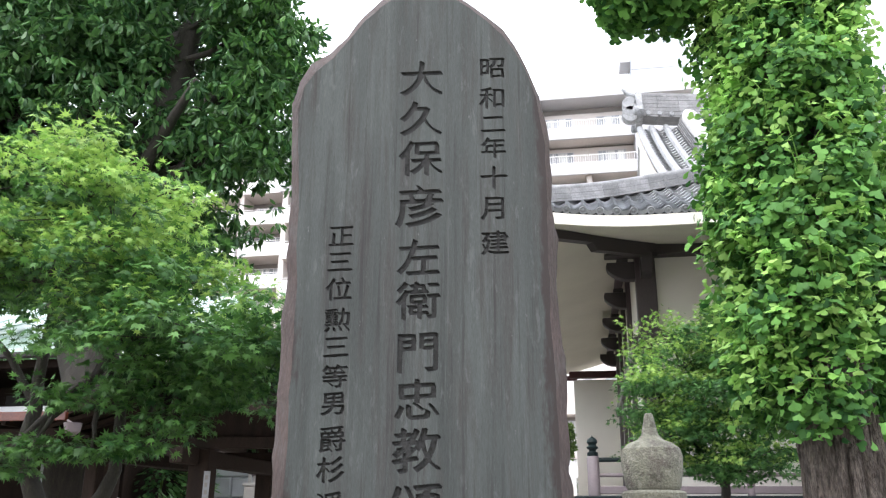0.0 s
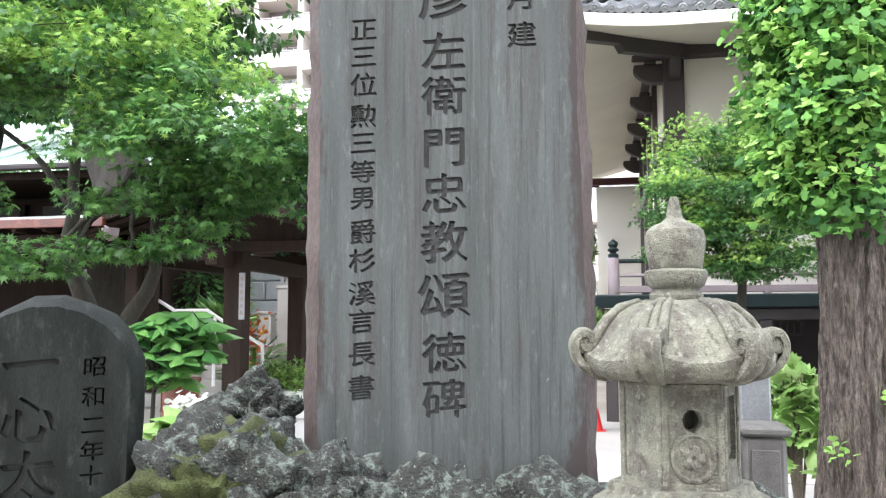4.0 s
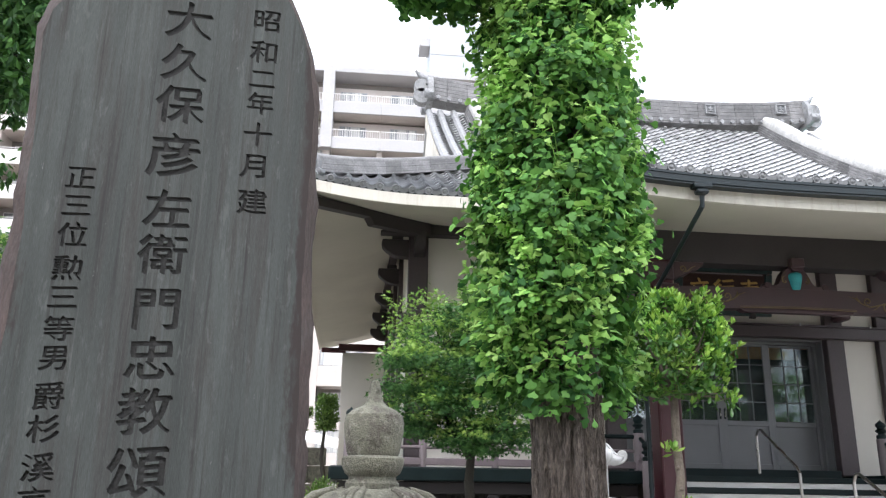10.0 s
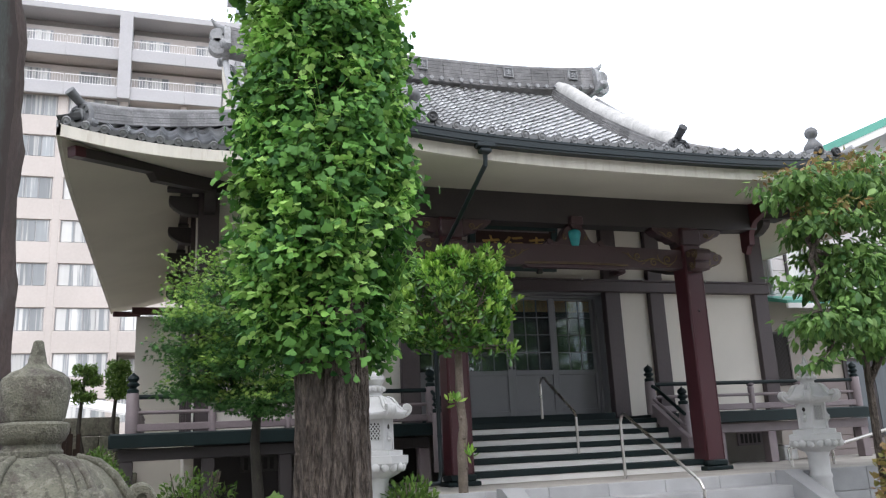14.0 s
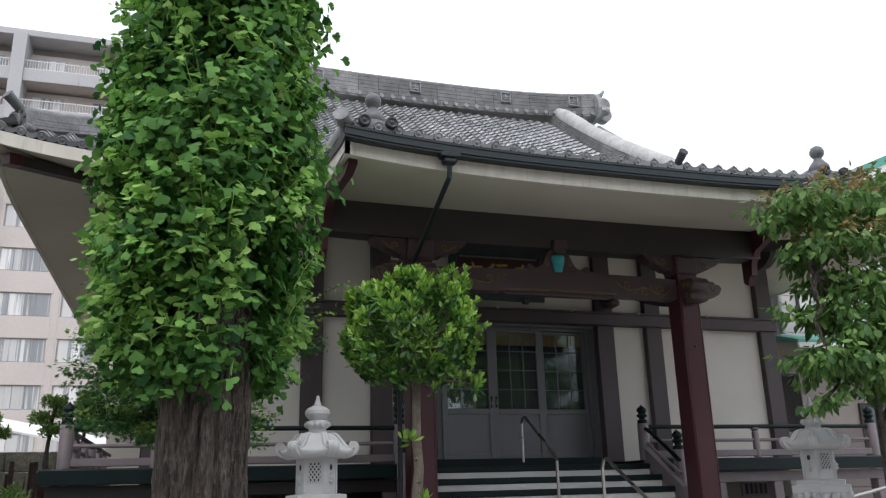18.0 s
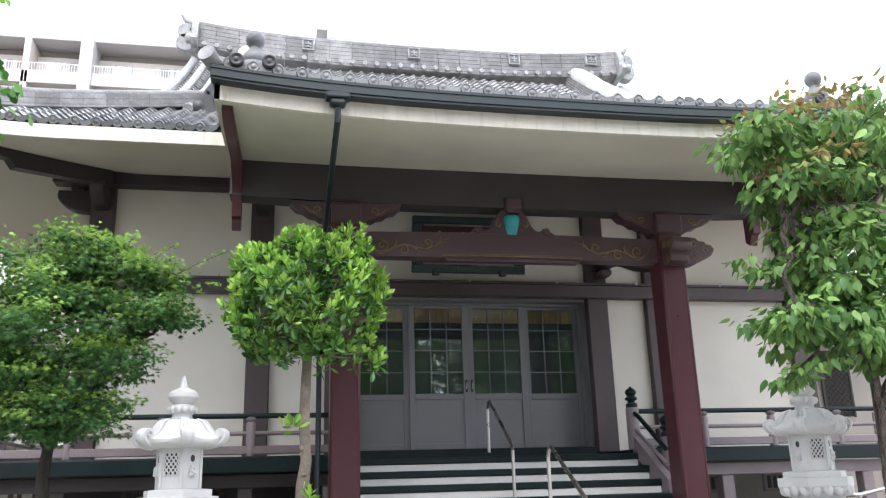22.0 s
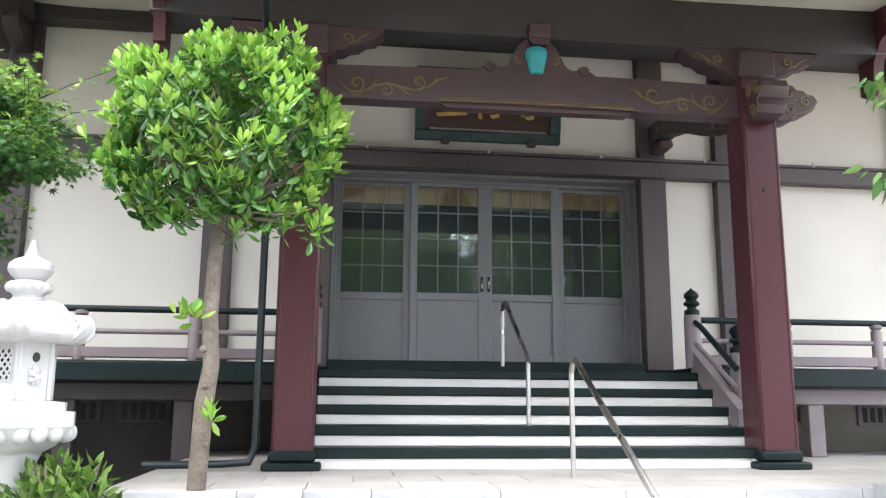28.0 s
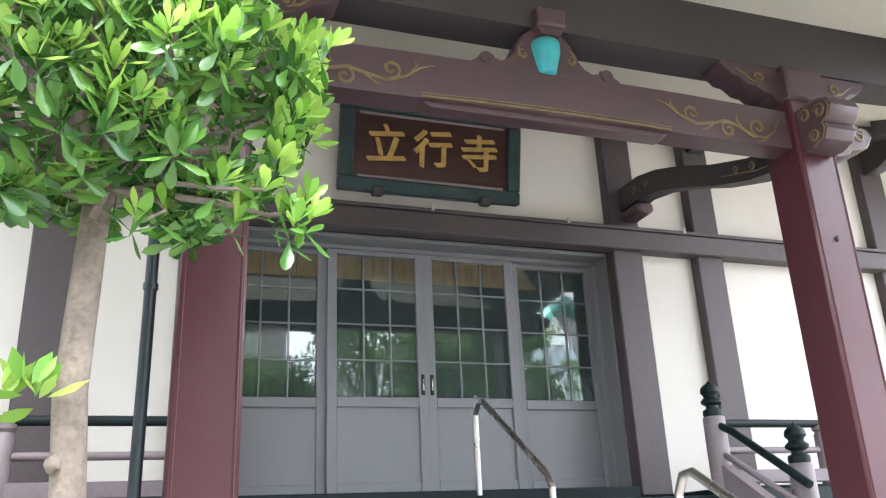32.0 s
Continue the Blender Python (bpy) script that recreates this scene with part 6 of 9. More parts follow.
SM2 = Matrix.Translation((-2.06, 2.72, 0)) @ pose(0, 0, 0, 0, 0, 16)
out2 = [(-0.40, 0.3), (-0.40, 1.18), (-0.385, 1.27), (-0.34, 1.36), (-0.27, 1.43), (-0.18, 1.49), (-0.08, 1.525), (0.03, 1.53), (0.13, 1.50), (0.22, 1.45), (0.285, 1.385), (0.325, 1.29), (0.335, 1.18), (0.33, 0.3)]
ring2, e2 = slab_stone(out2, 0.16, SM2, 8.0, 0.04, 0.012)
engrave("face", ring2, [("一心太", -0.06, (1.26, 1.06, 0.86), 0.205), ("昭和二年十", 0.17, (1.26, 1.15, 1.045, 0.95, 0.86), 0.08, 0.014)], SM2, small_stele, "dark face with cut characters", 0.022, 1.15, M_STELE_DARK, 0.034)
flecks(M_STELE_DARK, (0.050, 0.054, 0.047), (1, 1, 0.6), 16.0, (0.56, 0.68), 0.5)
part("broken_edge", e2, M_STELE_DARK, small_stele, smooth=60)

flecks(M_ROCK, *ROCK_SPECKS)


def lava(at, size, seed):
    """A pitted, knuckled lava rock."""
    s = rough_blob(at, size, seed, 0.2, 5, 2.0)
    mid = Vector(at)
    off = Vector((seed, seed * 2.1, -seed))
    for k, p in enumerate(s.v):
        q = p * 7.5 + off
        knuckle = abs(noise.noise(q)) * 2 + 0.5 * abs(noise.noise(q * 2.3))
        pit = max(0.0, noise.noise(p * 19.0 + off)) + 0.5 * noise.noise(p * 42.0)
        s.v[k] = p + (p - mid).normalized() * (0.055 * (knuckle - 0.55) - 0.016 * pit)
    return s


# rocks at the foot of the stones
rocks = [(-1.52, 3.05, 0.68, 0.42, 0.36, 0.34), (-1.18, 3.02, 0.66, 0.34, 0.30, 0.30), (-1.70, 3.72, 0.93, 0.21, 0.24, 0.20), (-0.72, 3.1, 0.48, 0.45, 0.3, 0.32), (-0.15, 3.28, 0.5, 0.5, 0.34, 0.30),
         (-1.9, 3.3, 0.5, 0.5, 0.4, 0.42), (0.35, 3.5, 0.42, 0.4, 0.4, 0.42), (-0.6, 3.7, 0.35, 1.1, 0.55, 0.42), (-2.5, 3.0, 0.3, 0.6, 0.5, 0.35), (0.2, 2.55, 0.42, 0.52, 0.5, 0.46), (-1.3, 2.4, 0.15, 0.7, 0.5, 0.3)]
for k, (x, y, z, a, b, c) in enumerate(rocks):
    r = thing("garden_rock", (x, y, 0), "rough dark lava rock with pale lichen at the monument's foot", "rock", "garden rocks")
    part("stone", lava((x, y, z), (a, b, c), k + 1.3), M_ROCK, r, smooth=80)
    part("base_stone", rough_blob((x, y, z * 0.35), (a * 0.85, b * 0.85, max(z * 0.5, 0.2)), k + 20.1, 0.15, 3, 2.0), M_ROCK, r, smooth=80)
    if k == 0:
        part("moss", lava((x - 0.030, y - 0.018, z + 0.020), (a * 0.935, b * 0.935, c * 0.935), k + 1.75), M_MOSS, r, "yellow-green moss", smooth=80)

def dome_roof(parent, material, kr, kz, z0, flare=0.0):
    """A lantern's domed roof: six bulging faces over a turned-up lip, with a scroll at each corner."""
    fitm = Matrix.Translation((0, 0, z0)) @ Matrix.Diagonal((kr, kr, kz, 1))
    dome = [(0.155, 0.385), (0.235, 0.39), (0.275, 0.405), (0.297, 0.428), (0.297, 0.447), (0.287, 0.455), (0.276, 0.472), (0.264, 0.50), (0.245, 0.535), (0.208, 0.573), (0.155, 0.602), (0.10, 0.616)]
    def hollow(z):
        return flare * 0.055 * math.sin(math.pi * min(1.0, (z - 0.447) / 0.17)) if z > 0.447 else 0.0
    prof = [(r - hollow(z), z) for r, z in dome]
    seg = 12
    vs, fs = [], []
    for r, z in prof:
        for k in range(6 * seg):
            w = (k % seg) / seg
            hexr = math.cos(math.pi / 6) / math.cos((w - 0.5) * math.pi / 3)
            corner = abs(2 * w - 1)
            out_ = (r - 0.085) / 0.2
            rr = r * (0.55 + 0.45 * hexr / 0.93) * (1 + 0.02 * math.sin(corner * 9.4) * (corner > 0.55))
            a = 2 * math.pi * k / (6 * seg) + math.pi / 6
            vs.append((rr * math.cos(a), rr * math.sin(a), z + 0.034 * corner ** 2.4 * max(0, out_) * (z > 0.42)))
    n = 6 * seg
    for j in range(len(prof) - 1):
        for k in range(n):
            b = (k + 1) % n
            fs.append((j * n + k, j * n + b, (j + 1) * n + b, (j + 1) * n + k))
    fs += [tuple(range(n))[::-1], tuple(range((len(prof) - 1) * n, len(prof) * n))]
    roof_o = part("roof", Shape().add(vs, fs, fitm), material, parent, local=True, smooth=50)
    for k in range(6):
        a = 2 * math.pi * k / 6 + math.pi / 6
        m = Matrix.Rotation(a, 4, "Z")
        curl = Shape()
        for w in (-0.031, 0.0, 0.031):
            curl.tube([m @ Vector((r - hollow(z), w * (0.45 + 0.55 * min(1, (r - 0.1) / 0.17)), z)) for r, z in ((0.12, 0.615), (0.185, 0.597), (0.238, 0.56), (0.268, 0.52), (0.284, 0.485), (0.296, 0.468))], [0.010, 0.013, 0.015, 0.016, 0.016, 0.015], 8)
        coarse = [(0.205, 0.396), (0.250, 0.402), (0.292, 0.420), (0.322, 0.452), (0.330, 0.490), (0.314, 0.519), (0.290, 0.521), (0.274, 0.503), (0.279, 0.483), (0.297, 0.478), (0.306, 0.490)]
        spiral = []
        for i in range(len(coarse) - 1):
            p0, p1, p2, p3 = (Vector(coarse[min(max(i + q, 0), len(coarse) - 1)]) for q in (-1, 0, 1, 2))
            for q in range(4):
                u = q / 4
                spiral.append(0.5 * (2 * p1 + (p2 - p0) * u + (2 * p0 - 5 * p1 + 4 * p2 - p3) * u * u + (3 * p1 - p0 - 3 * p2 + p3) * u ** 3))
        across = (-1.0, -0.72, -0.5, -0.3, 0.0, 0.3, 0.5, 0.72, 1.0)
        swell = (0.55, 1.0, 0.62, 0.9, 1.15, 0.9, 0.62, 1.0, 0.55)
        wide = 2 * len(across)
        vs_, fs_ = [], []
        for i, c in enumerate(spiral):
            d = (spiral[min(i + 1, len(spiral) - 1)] - spiral[max(i - 1, 0)]).normalized()
            nx, nz = d.y, -d.x
            h = 0.026 + 0.020 * min(1, i / 9)
            for sx, sw in zip(across, swell):
                vs_.append(Vector((c.x + nx * 0.015 * sw, sx * h, c.y + nz * 0.015 * sw)))
            for sx in across[::-1]:
                vs_.append(Vector((c.x - nx * 0.011, sx * h, c.y - nz * 0.011)))
        for i in range(len(spiral) - 1):
            for q in range(wide):
                fs_.append((wide * i + q, wide * i + (q + 1) % wide, wide * (i + 1) + (q + 1) % wide, wide * (i + 1) + q))
        fs_ += [tuple(range(wide))[::-1], tuple(wide * (len(spiral) - 1) + q for q in range(wide))]
        curl.add(vs_, fs_, m)
        curl.lathe([(0.004, -0.040), (0.026, -0.038), (0.026, 0.038), (0.004, 0.040)], (0, 0, 0), 14, m @ Matrix.Translation((0.302, 0, 0.489)) @ pose(0, 0, 0, 90))
        curl.lathe([(0.013, -0.041), (0.013, 0.041)], (0, 0, 0), 10, m @ Matrix.Translation((0.302, 0, 0.489)) @ pose(0, 0, 0, 90))
        part("corner_scroll", Shape().add(curl.v, curl.f, fitm), material, roof_o, local=True, smooth=50)


# ---- the old stone lantern ----
old = thing("stone_lantern", (0.17, 2.40, 0.90), "weathered granite stone lantern with a domed roof and curled corners", "stone lantern", turn=-21)
old.matrix_basis = pose(0.18, 2.40, 0.895, 0, 0, -21) @ Matrix.Diagonal((0.88, 0.88, 0.965, 1))
part("base", Shape().lathe([(0.285, 0), (0.29, 0.03), (0.275, 0.055), (0.235, 0.075), (0.225, 0.098)], (0, 0, 0), 6, None, 0.5), M_GRAN_OLD, old, local=True, smooth=30)
FB0, FB1 = 0.095, 0.385     # firebox foot and head
for k in range(6):
    m = Matrix.Rotation(2 * math.pi * k / 6, 4, "Z")
    boxs = Shape()
    ap, hw = 0.158, 0.0915
    if k == 5:   # the pierced front
        n, hz = 16, 0.285
        hole = [(0.030 * math.cos(2 * math.pi * i / n), hz + 0.030 * math.sin(2 * math.pi * i / n)) for i in range(n)]
        sq = []
        for i in range(n):
            c, s_ = math.cos(2 * math.pi * i / n), math.sin(2 * math.pi * i / n)
            q = max(abs(c) / hw, abs(s_) / 0.075)
            sq.append((c / q, hz + s_ / q))
        vs = [(ap, x, z) for x, z in hole] + [(ap, x, z) for x, z in sq] + [(ap - 0.06, x, z) for x, z in hole]
        boxs.add(vs, [(i, n + i, n + (i + 1) % n, (i + 1) % n) for i in range(n)] + [(i, (i + 1) % n, 2 * n + (i + 1) % n, 2 * n + i) for i in range(n)], m)
        boxs.box(ap - 0.05, ap, -hw, hw, FB0, hz - 0.072, 0.001, m).box(ap - 0.05, ap, -hw, hw, hz + 0.072, FB1, 0.001, m)
    elif k == 0:    # the open side window
        boxs.box(ap - 0.05, ap, -hw, -hw + 0.03, FB0, FB1, 0.002, m).box(ap - 0.05, ap, hw - 0.03, hw, FB0, FB1, 0.002, m)
        boxs.box(ap - 0.05, ap, -hw, hw, FB1 - 0.04, FB1, 0.002, m).box(ap - 0.05, ap, -hw, hw, FB0, FB0 + 0.07, 0.002, m)
    elif k == 2:    # open behind, so that light shows through the hole
        boxs.box(ap - 0.05, ap, -hw, -hw + 0.045, FB0, FB1, 0.002, m).box(ap - 0.05, ap, hw - 0.045, hw, FB0, FB1, 0.002, m)
    else:
        boxs.box(ap - 0.05, ap, -hw, hw, FB0, FB1, 0.002, m)
    firebox = part("firebox_side", boxs, M_GRAN_OLD, old, local=True, smooth=30)
    for a0, a1 in ((-hw, -hw + 0.02), (hw - 0.02, hw)):
        part("corner_strip", Shape().box(ap - 0.004, ap + 0.007, a0, a1, FB0, FB1, 0.005, m), M_GRAN_OLD, firebox, local=True, smooth=30)
    for z0_, z1_ in ((FB1 - 0.016, FB1), (FB0, FB0 + 0.022)):
        part("edge_strip", Shape().box(ap - 0.004, ap + 0.005, -hw, hw, z0_, z1_, 0.003, m), M_GRAN_OLD, firebox, local=True, smooth=30)
fl = Shape()
mf = Matrix.Rotation(2 * math.pi * 5 / 6, 4, "Z")
for k in range(5):
    a = 2 * math.pi * k / 5
    fl.lathe([(0.016, 0), (0.014, 0.01), (0.001, 0.014)], (0, 0, 0), 8, mf @ Matrix.Translation((0.158, 0.02 * math.cos(a), 0.185 + 0.02 * math.sin(a))) @ pose(0, 0, 0, 0, 90, 0))
fl.lathe([(0.070, 0), (0.068, 0.008), (0.060, 0.010), (0.054, 0.004), (0.042, 0.004), (0.001, 0.006)], (0, 0, 0), 24, mf @ Matrix.Translation((0.156, 0, 0.185)) @ pose(0, 0, 0, 0, 90, 0))
part("carved_flower", fl, M_GRAN_OLD, firebox, local=True)
dome_roof(old, M_GRAN_OLD, 1.0, 1.0, 0.0, 0.32)
part("jewel", Shape().lathe([(0.07, 0.612), (0.083, 0.618), (0.085, 0.632), (0.076, 0.642), (0.074, 0.65), (0.088, 0.660), (0.098, 0.682), (0.099, 0.70), (0.092, 0.706), (0.078, 0.708), (0.084, 0.716), (0.094, 0.77), (0.096, 0.80), (0.09, 0.822),
                             (0.07, 0.838), (0.042, 0.848), (0.027, 0.862), (0.019, 0.895), (0.014, 0.92), (0.010, 0.924)], (0, 0, 0), 24), M_GRAN_OLD, old, local=True, smooth=35)
part("plinth_rock", rough_blob((0, 0, -0.40), (0.48, 0.44, 0.43), 6.6, 0.12, 3, 2.0), M_ROCK, old, local=True, smooth=80)


# ---- the white granite lanterns by the steps ----
def white_lantern(at, tip, label):
    t = thing("stone_lantern", at, label, "stone lantern", "white stone lanterns", turn=75)
    t.scale = (0.86, 0.86, 1.13)
    H = (tip - at[2]) / 1.13
    z0 = H - 1.78
    part("foot", Shape().lathe([(0.42, 0), (0.42, max(0.1, z0 * 0.4)), (0.36, max(0.13, z0 * 0.5)), (0.27, z0 + 0.0), (0.22, z0 + 0.1)], (0, 0, 0), 24), M_GRAN_WHITE, t, local=True)
    part("shaft", Shape().lathe([(0.20, z0 + 0.1), (0.155, z0 + 0.2), (0.15, z0 + 0.36), (0.165, z0 + 0.38), (0.165, z0 + 0.41), (0.15, z0 + 0.43), (0.155, z0 + 0.62), (0.19, z0 + 0.68)], (0, 0, 0), 24), M_GRAN_WHITE, t, local=True)
    plat = part("platform", Shape().lathe([(0.19, z0 + 0.66), (0.30, z0 + 0.70), (0.39, z0 + 0.77), (0.42, z0 + 0.80), (0.42, z0 + 0.87), (0.35, z0 + 0.875), (0.35, z0 + 0.92), (0.22, z0 + 0.93)], (0, 0, 0), 6, None, 0.5), M_GRAN_WHITE, t, local=True, smooth=25)
    for k in range(18):
        a = 2 * math.pi * k / 18
        part("petal", rough_blob((0.335 * math.cos(a), 0.335 * math.sin(a), z0 + 0.765), (0.058, 0.058, 0.05), k * 0.1, 0.02, 2), M_GRAN_WHITE, plat, local=True)
    fb = part("firebox", Shape().lathe([(0.231, z0 + 0.93), (0.231, z0 + 1.24)], (0, 0, 0), 6, None, 0.5), M_GRAN_WHITE, t, local=True, smooth=25)
    for k in range(6):
        m = Matrix.Rotation(2 * math.pi * k / 6, 4, "Z")
        for sx in (-1, 1):
            part("corner_strip", Shape().box(0.195, 0.21, sx * 0.118, sx * 0.088, z0 + 0.93, z0 + 1.24, 0.006, m), M_GRAN_WHITE, fb, local=True)
        if k % 2:
            # the firebox is solid; a near-black plate gives the opening's shade
            part("opening", Shape().box(0.2, 0.2025, -0.066, 0.066, z0 + 1.03, z0 + 1.19, 0.001, m), M_DARK, fb, "near-black plate for the shade behind the lattice", local=True)
            bars, w_, h_ = Shape(), 0.066, 0.08
            for q in range(-5, 6):
                for sg in (-1, 1):
                    hits = [(u, q * 0.044 + sg * u) for u in (-w_, w_) if abs(q * 0.044 + sg * u) <= h_] + [(sg * (v - q * 0.044), v) for v in (-h_, h_) if abs(v - q * 0.044) < w_]
                    if len(hits) > 1:
                        bars.tube([m @ Vector((0.2055, hits[0][0], z0 + 1.11 + hits[0][1])), m @ Vector((0.2055, hits[1][0], z0 + 1.11 + hits[1][1]))], 0.0065, 5)
            for u0, u1, v0, v1 in ((-0.07, 0.07, 0.08, 0.088), (-0.07, 0.07, -0.088, -0.08), (-0.074, -0.066, -0.088, 0.088), (0.066, 0.074, -0.088, 0.088)):
                bars.box(0.2, 0.21, u0, u1, z0 + 1.11 + v0, z0 + 1.11 + v1, 0.002, m)
            part("lattice", bars, M_GRAN_WHITE, fb, local=True)
        else:
            part("carving", rough_blob(m @ Vector((0.198, 0.0, z0 + 1.055)), (0.045, 0.045, 0.05), k, 0.2, 3, 3), M_GRAN_WHITE, fb, local=True)
            # a near-black disc on the solid side gives the hole's shade
            part("round_hole", Shape().lathe([(0.026, 0), (0.026, 0.004)], (0, 0, 0), 14, m @ Matrix.Translation((0.1995, 0.0, z0 + 1.15)) @ pose(0, 0, 0, 0, 90, 0)), M_DARK, fb, "near-black disc for a round hole's shade", local=True)
    dome_roof(t, M_GRAN_WHITE, 1.42, 0.95, z0 + 1.225 - 0.385 * 0.95, 1.0)
    jw = part("jewel", Shape().lathe([(0.11, z0 + 1.44), (0.115, z0 + 1.455), (0.10, z0 + 1.465), (0.10, z0 + 1.48), (0.13, z0 + 1.50), (0.138, z0 + 1.525), (0.125, z0 + 1.55), (0.09, z0 + 1.56), (0.125, z0 + 1.585), (0.150, z0 + 1.615), (0.146, z0 + 1.645), (0.11, z0 + 1.67), (0.048, z0 + 1.69),
                                    (0.028, z0 + 1.735), (0.02, z0 + 1.76), (0.016, z0 + 1.78)], (0, 0, 0), 24), M_GRAN_WHITE, t, local=True)
    for k in range(12):
        a = 2 * math.pi * k / 12
        part("petal", rough_blob((0.122 * math.cos(a), 0.122 * math.sin(a), z0 + 1.522), (0.034, 0.034, 0.03), k * 0.1, 0.02, 2), M_GRAN_WHITE, jw, local=True)
    return t


white_lantern((2.76, 9.22, 0), 2.42, "white granite lantern with an upswept hexagonal roof")
white_lantern((8.73, 9.07, 0), 2.43, "white granite lantern beside the terrace steps' side wall")


# ---- trees and shrubs ----
def ginkgo():
    g = rng(11)
    t = thing("ginkgo_tree", (1.53, 5.55, 0), "old ginkgo whose trunk is cloaked in fresh fan-shaped leaves", "tree")
    s, rows, seg = Shape(), 150, 96
    vs, fs = [], []
    for j in range(rows + 1):
        z = 7.5 * j / rows
        r = 0.245 + 0.09 * math.exp(-z * 3.0) - 0.010 * z
        for k in range(seg):
            a = 2 * math.pi * k / seg
            groove = abs(noise.noise(Vector((math.cos(a) * 4.2, math.sin(a) * 4.2, z * 0.7)))) + 0.7 * abs(noise.noise(Vector((math.cos(a) * 10, math.sin(a) * 10, z * 2.0))))
            rr = r * (0.88 + 0.40 * min(0.55, groove) + 0.03 * noise.noise(Vector((math.cos(a) * 9, math.sin(a) * 9, z * 11))))
            vs.append((1.53 + rr * math.cos(a) + 0.03 * math.sin(z), 5.55 + rr * math.sin(a), z))
    for j in range(rows):
        for k in range(seg):
            b = (k + 1) % seg
            fs.append((j * seg + k, j * seg + b, (j + 1) * seg + b, (j + 1) * seg + k))
    part("trunk", s.add(vs, fs), M_BARK, t, "furrowed grey-brown trunk", smooth=70)
    limbs = Shape()
    ends = []
    for a, l, z0, dz in ((2.6, 1.5, 4.9, 0.6), (3.4, 1.7, 5.2, 0.7), (0.3, 1.6, 5.0, 0.8), (-0.5, 1.4, 5.6, 0.7), (1.4, 1.5, 5.4, 0.8), (4.6, 1.2, 6.0, 0.7), (2.0, 1.2, 6.4, 0.7), (5.4, 1.3, 6.6, 0.6)):
        tip = (1.53 + 0.55 * l * math.cos(a), 5.55 + 0.55 * l * math.sin(a), z0 + dz + 0.6)
        ends += branchy(limbs, (1.53, 5.55, z0 + 0.4), tip, 0.07, 0.02, g)[2:]
    part("limb", limbs, M_BARK, t)
    # the cloak of leaves on the trunk: shingled clusters on short shoots
    n = 5600
    z = 2.08 + 4.72 * g.random(n)
    a = 2 * math.pi * g.random(n)
    lump = np.array([noise.noise(Vector((math.cos(q) * 2.0, math.sin(q) * 2.0, h * 1.9))) + 0.5 * noise.noise(Vector((math.cos(q) * 4.5, math.sin(q) * 4.5, h * 4.2))) for q, h in zip(a, z)])
    width = np.interp(z, [2.0, 2.25, 2.8, 3.3, 3.8, 4.3, 5.0, 6.8], [0.26, 0.39, 0.50, 0.50, 0.46, 0.415, 0.405, 0.435])
    r = width * (0.74 + 0.22 * g.random(n)) + 0.22 * lump
    c = np.c_[1.53 + r * np.cos(a), 5.51 + r * np.sin(a), z]
    out = np.c_[np.cos(a), np.sin(a), 0 * a]
    tuft = np.array([noise.noise(Vector((math.cos(q) * 3.6, math.sin(q) * 3.6, h * 6.5))) for q, h in zip(a, z)])
    r = r + 0.24 * tuft
    c = np.c_[1.53 + r * np.cos(a), 5.51 + r * np.sin(a), z]
    keep = (tuft > -0.07) & ~((z < 2.95) & (np.abs(a - 2 * math.pi + 0.75) < 0.45))
    c, out = c[keep], out[keep]
    n = len(c)
    per = 8
    pos = (c[:, None] + 0.07 * g.normal(size=(n, per, 3))).reshape(-1, 3)
    o = np.repeat(out, per, 0)
    tips = 0.30 * o + 0.55 * g.normal(size=o.shape) + np.array([0, 0, -0.45])
    ups = 0.9 * o + np.array([0, 0, 0.6]) + 0.35 * g.normal(size=o.shape)
    leaves("leaf_cloak", "fan", pos, tips, ups, 0.046 + 0.034 * g.random(len(pos)), M_LG, t, "dense fan-shaped green leaves")
    # long pale shoots that stick out and hang
    sh, lp, lo = Shape(), [], []
    for k in range(980):
        q, h = 2 * math.pi * g.random(), 2.2 + 4.4 * g.random()
        if h < 2.95 and abs(q - 2 * math.pi + 0.75) < 0.5:
            continue
        w = np.interp(h, [2.0, 2.8, 3.8, 6.6], [0.36, 0.54, 0.46, 0.44])
        b = np.array((1.53 + 0.95 * w * math.cos(q), 5.51 + 0.95 * w * math.sin(q), h))
        l = 0.16 + 0.26 * g.random()
        side = 0.45 * g.normal()
        tip = b + np.array((math.cos(q + side) * (0.35 * l + 0.06), math.sin(q + side) * (0.35 * l + 0.06), l * (1.3 * g.random() - 0.35)))
        sh.tube([b, (b + tip) / 2 + np.array((0, 0, 0.03)), tip], [0.005, 0.004, 0.002], 5)
        lp += [b + (tip - b) * f + 0.022 * g.normal(size=3) for f in np.linspace(0.2, 1.0, 8)]
        lo += [(math.cos(q), math.sin(q), 0)] * 8
    tagged(part("shoot", sh, M_LG_TOP, t, "thin green shoots"), "thin green shoots", "", "", "stuff")
    lp, lo = np.array(lp), np.array(lo)
    tp, up = 0.5 * lo + 0.7 * g.normal(size=lp.shape) + np.array([0, 0, -0.15]), 0.5 * lo + np.array([0, 0, 1.0]) + 0.35 * g.normal(size=lp.shape)
    leaves("shoot_leaves", "fan", lp, tp, up, 0.036 + 0.034 * g.random(len(lp)), M_LG_TOP, t, "pale young leaves")
    for sx, sy, sz in ((1.27, 5.28, 0.66), (1.63, 5.25, 0.97)):
        c = np.array([[sx, sy, sz]]) + 0.03 * g.normal(size=(3, 3))
        p, tp, up = sprays(g, c, (0.04, 0.04, 0.03), 5, -0.2)
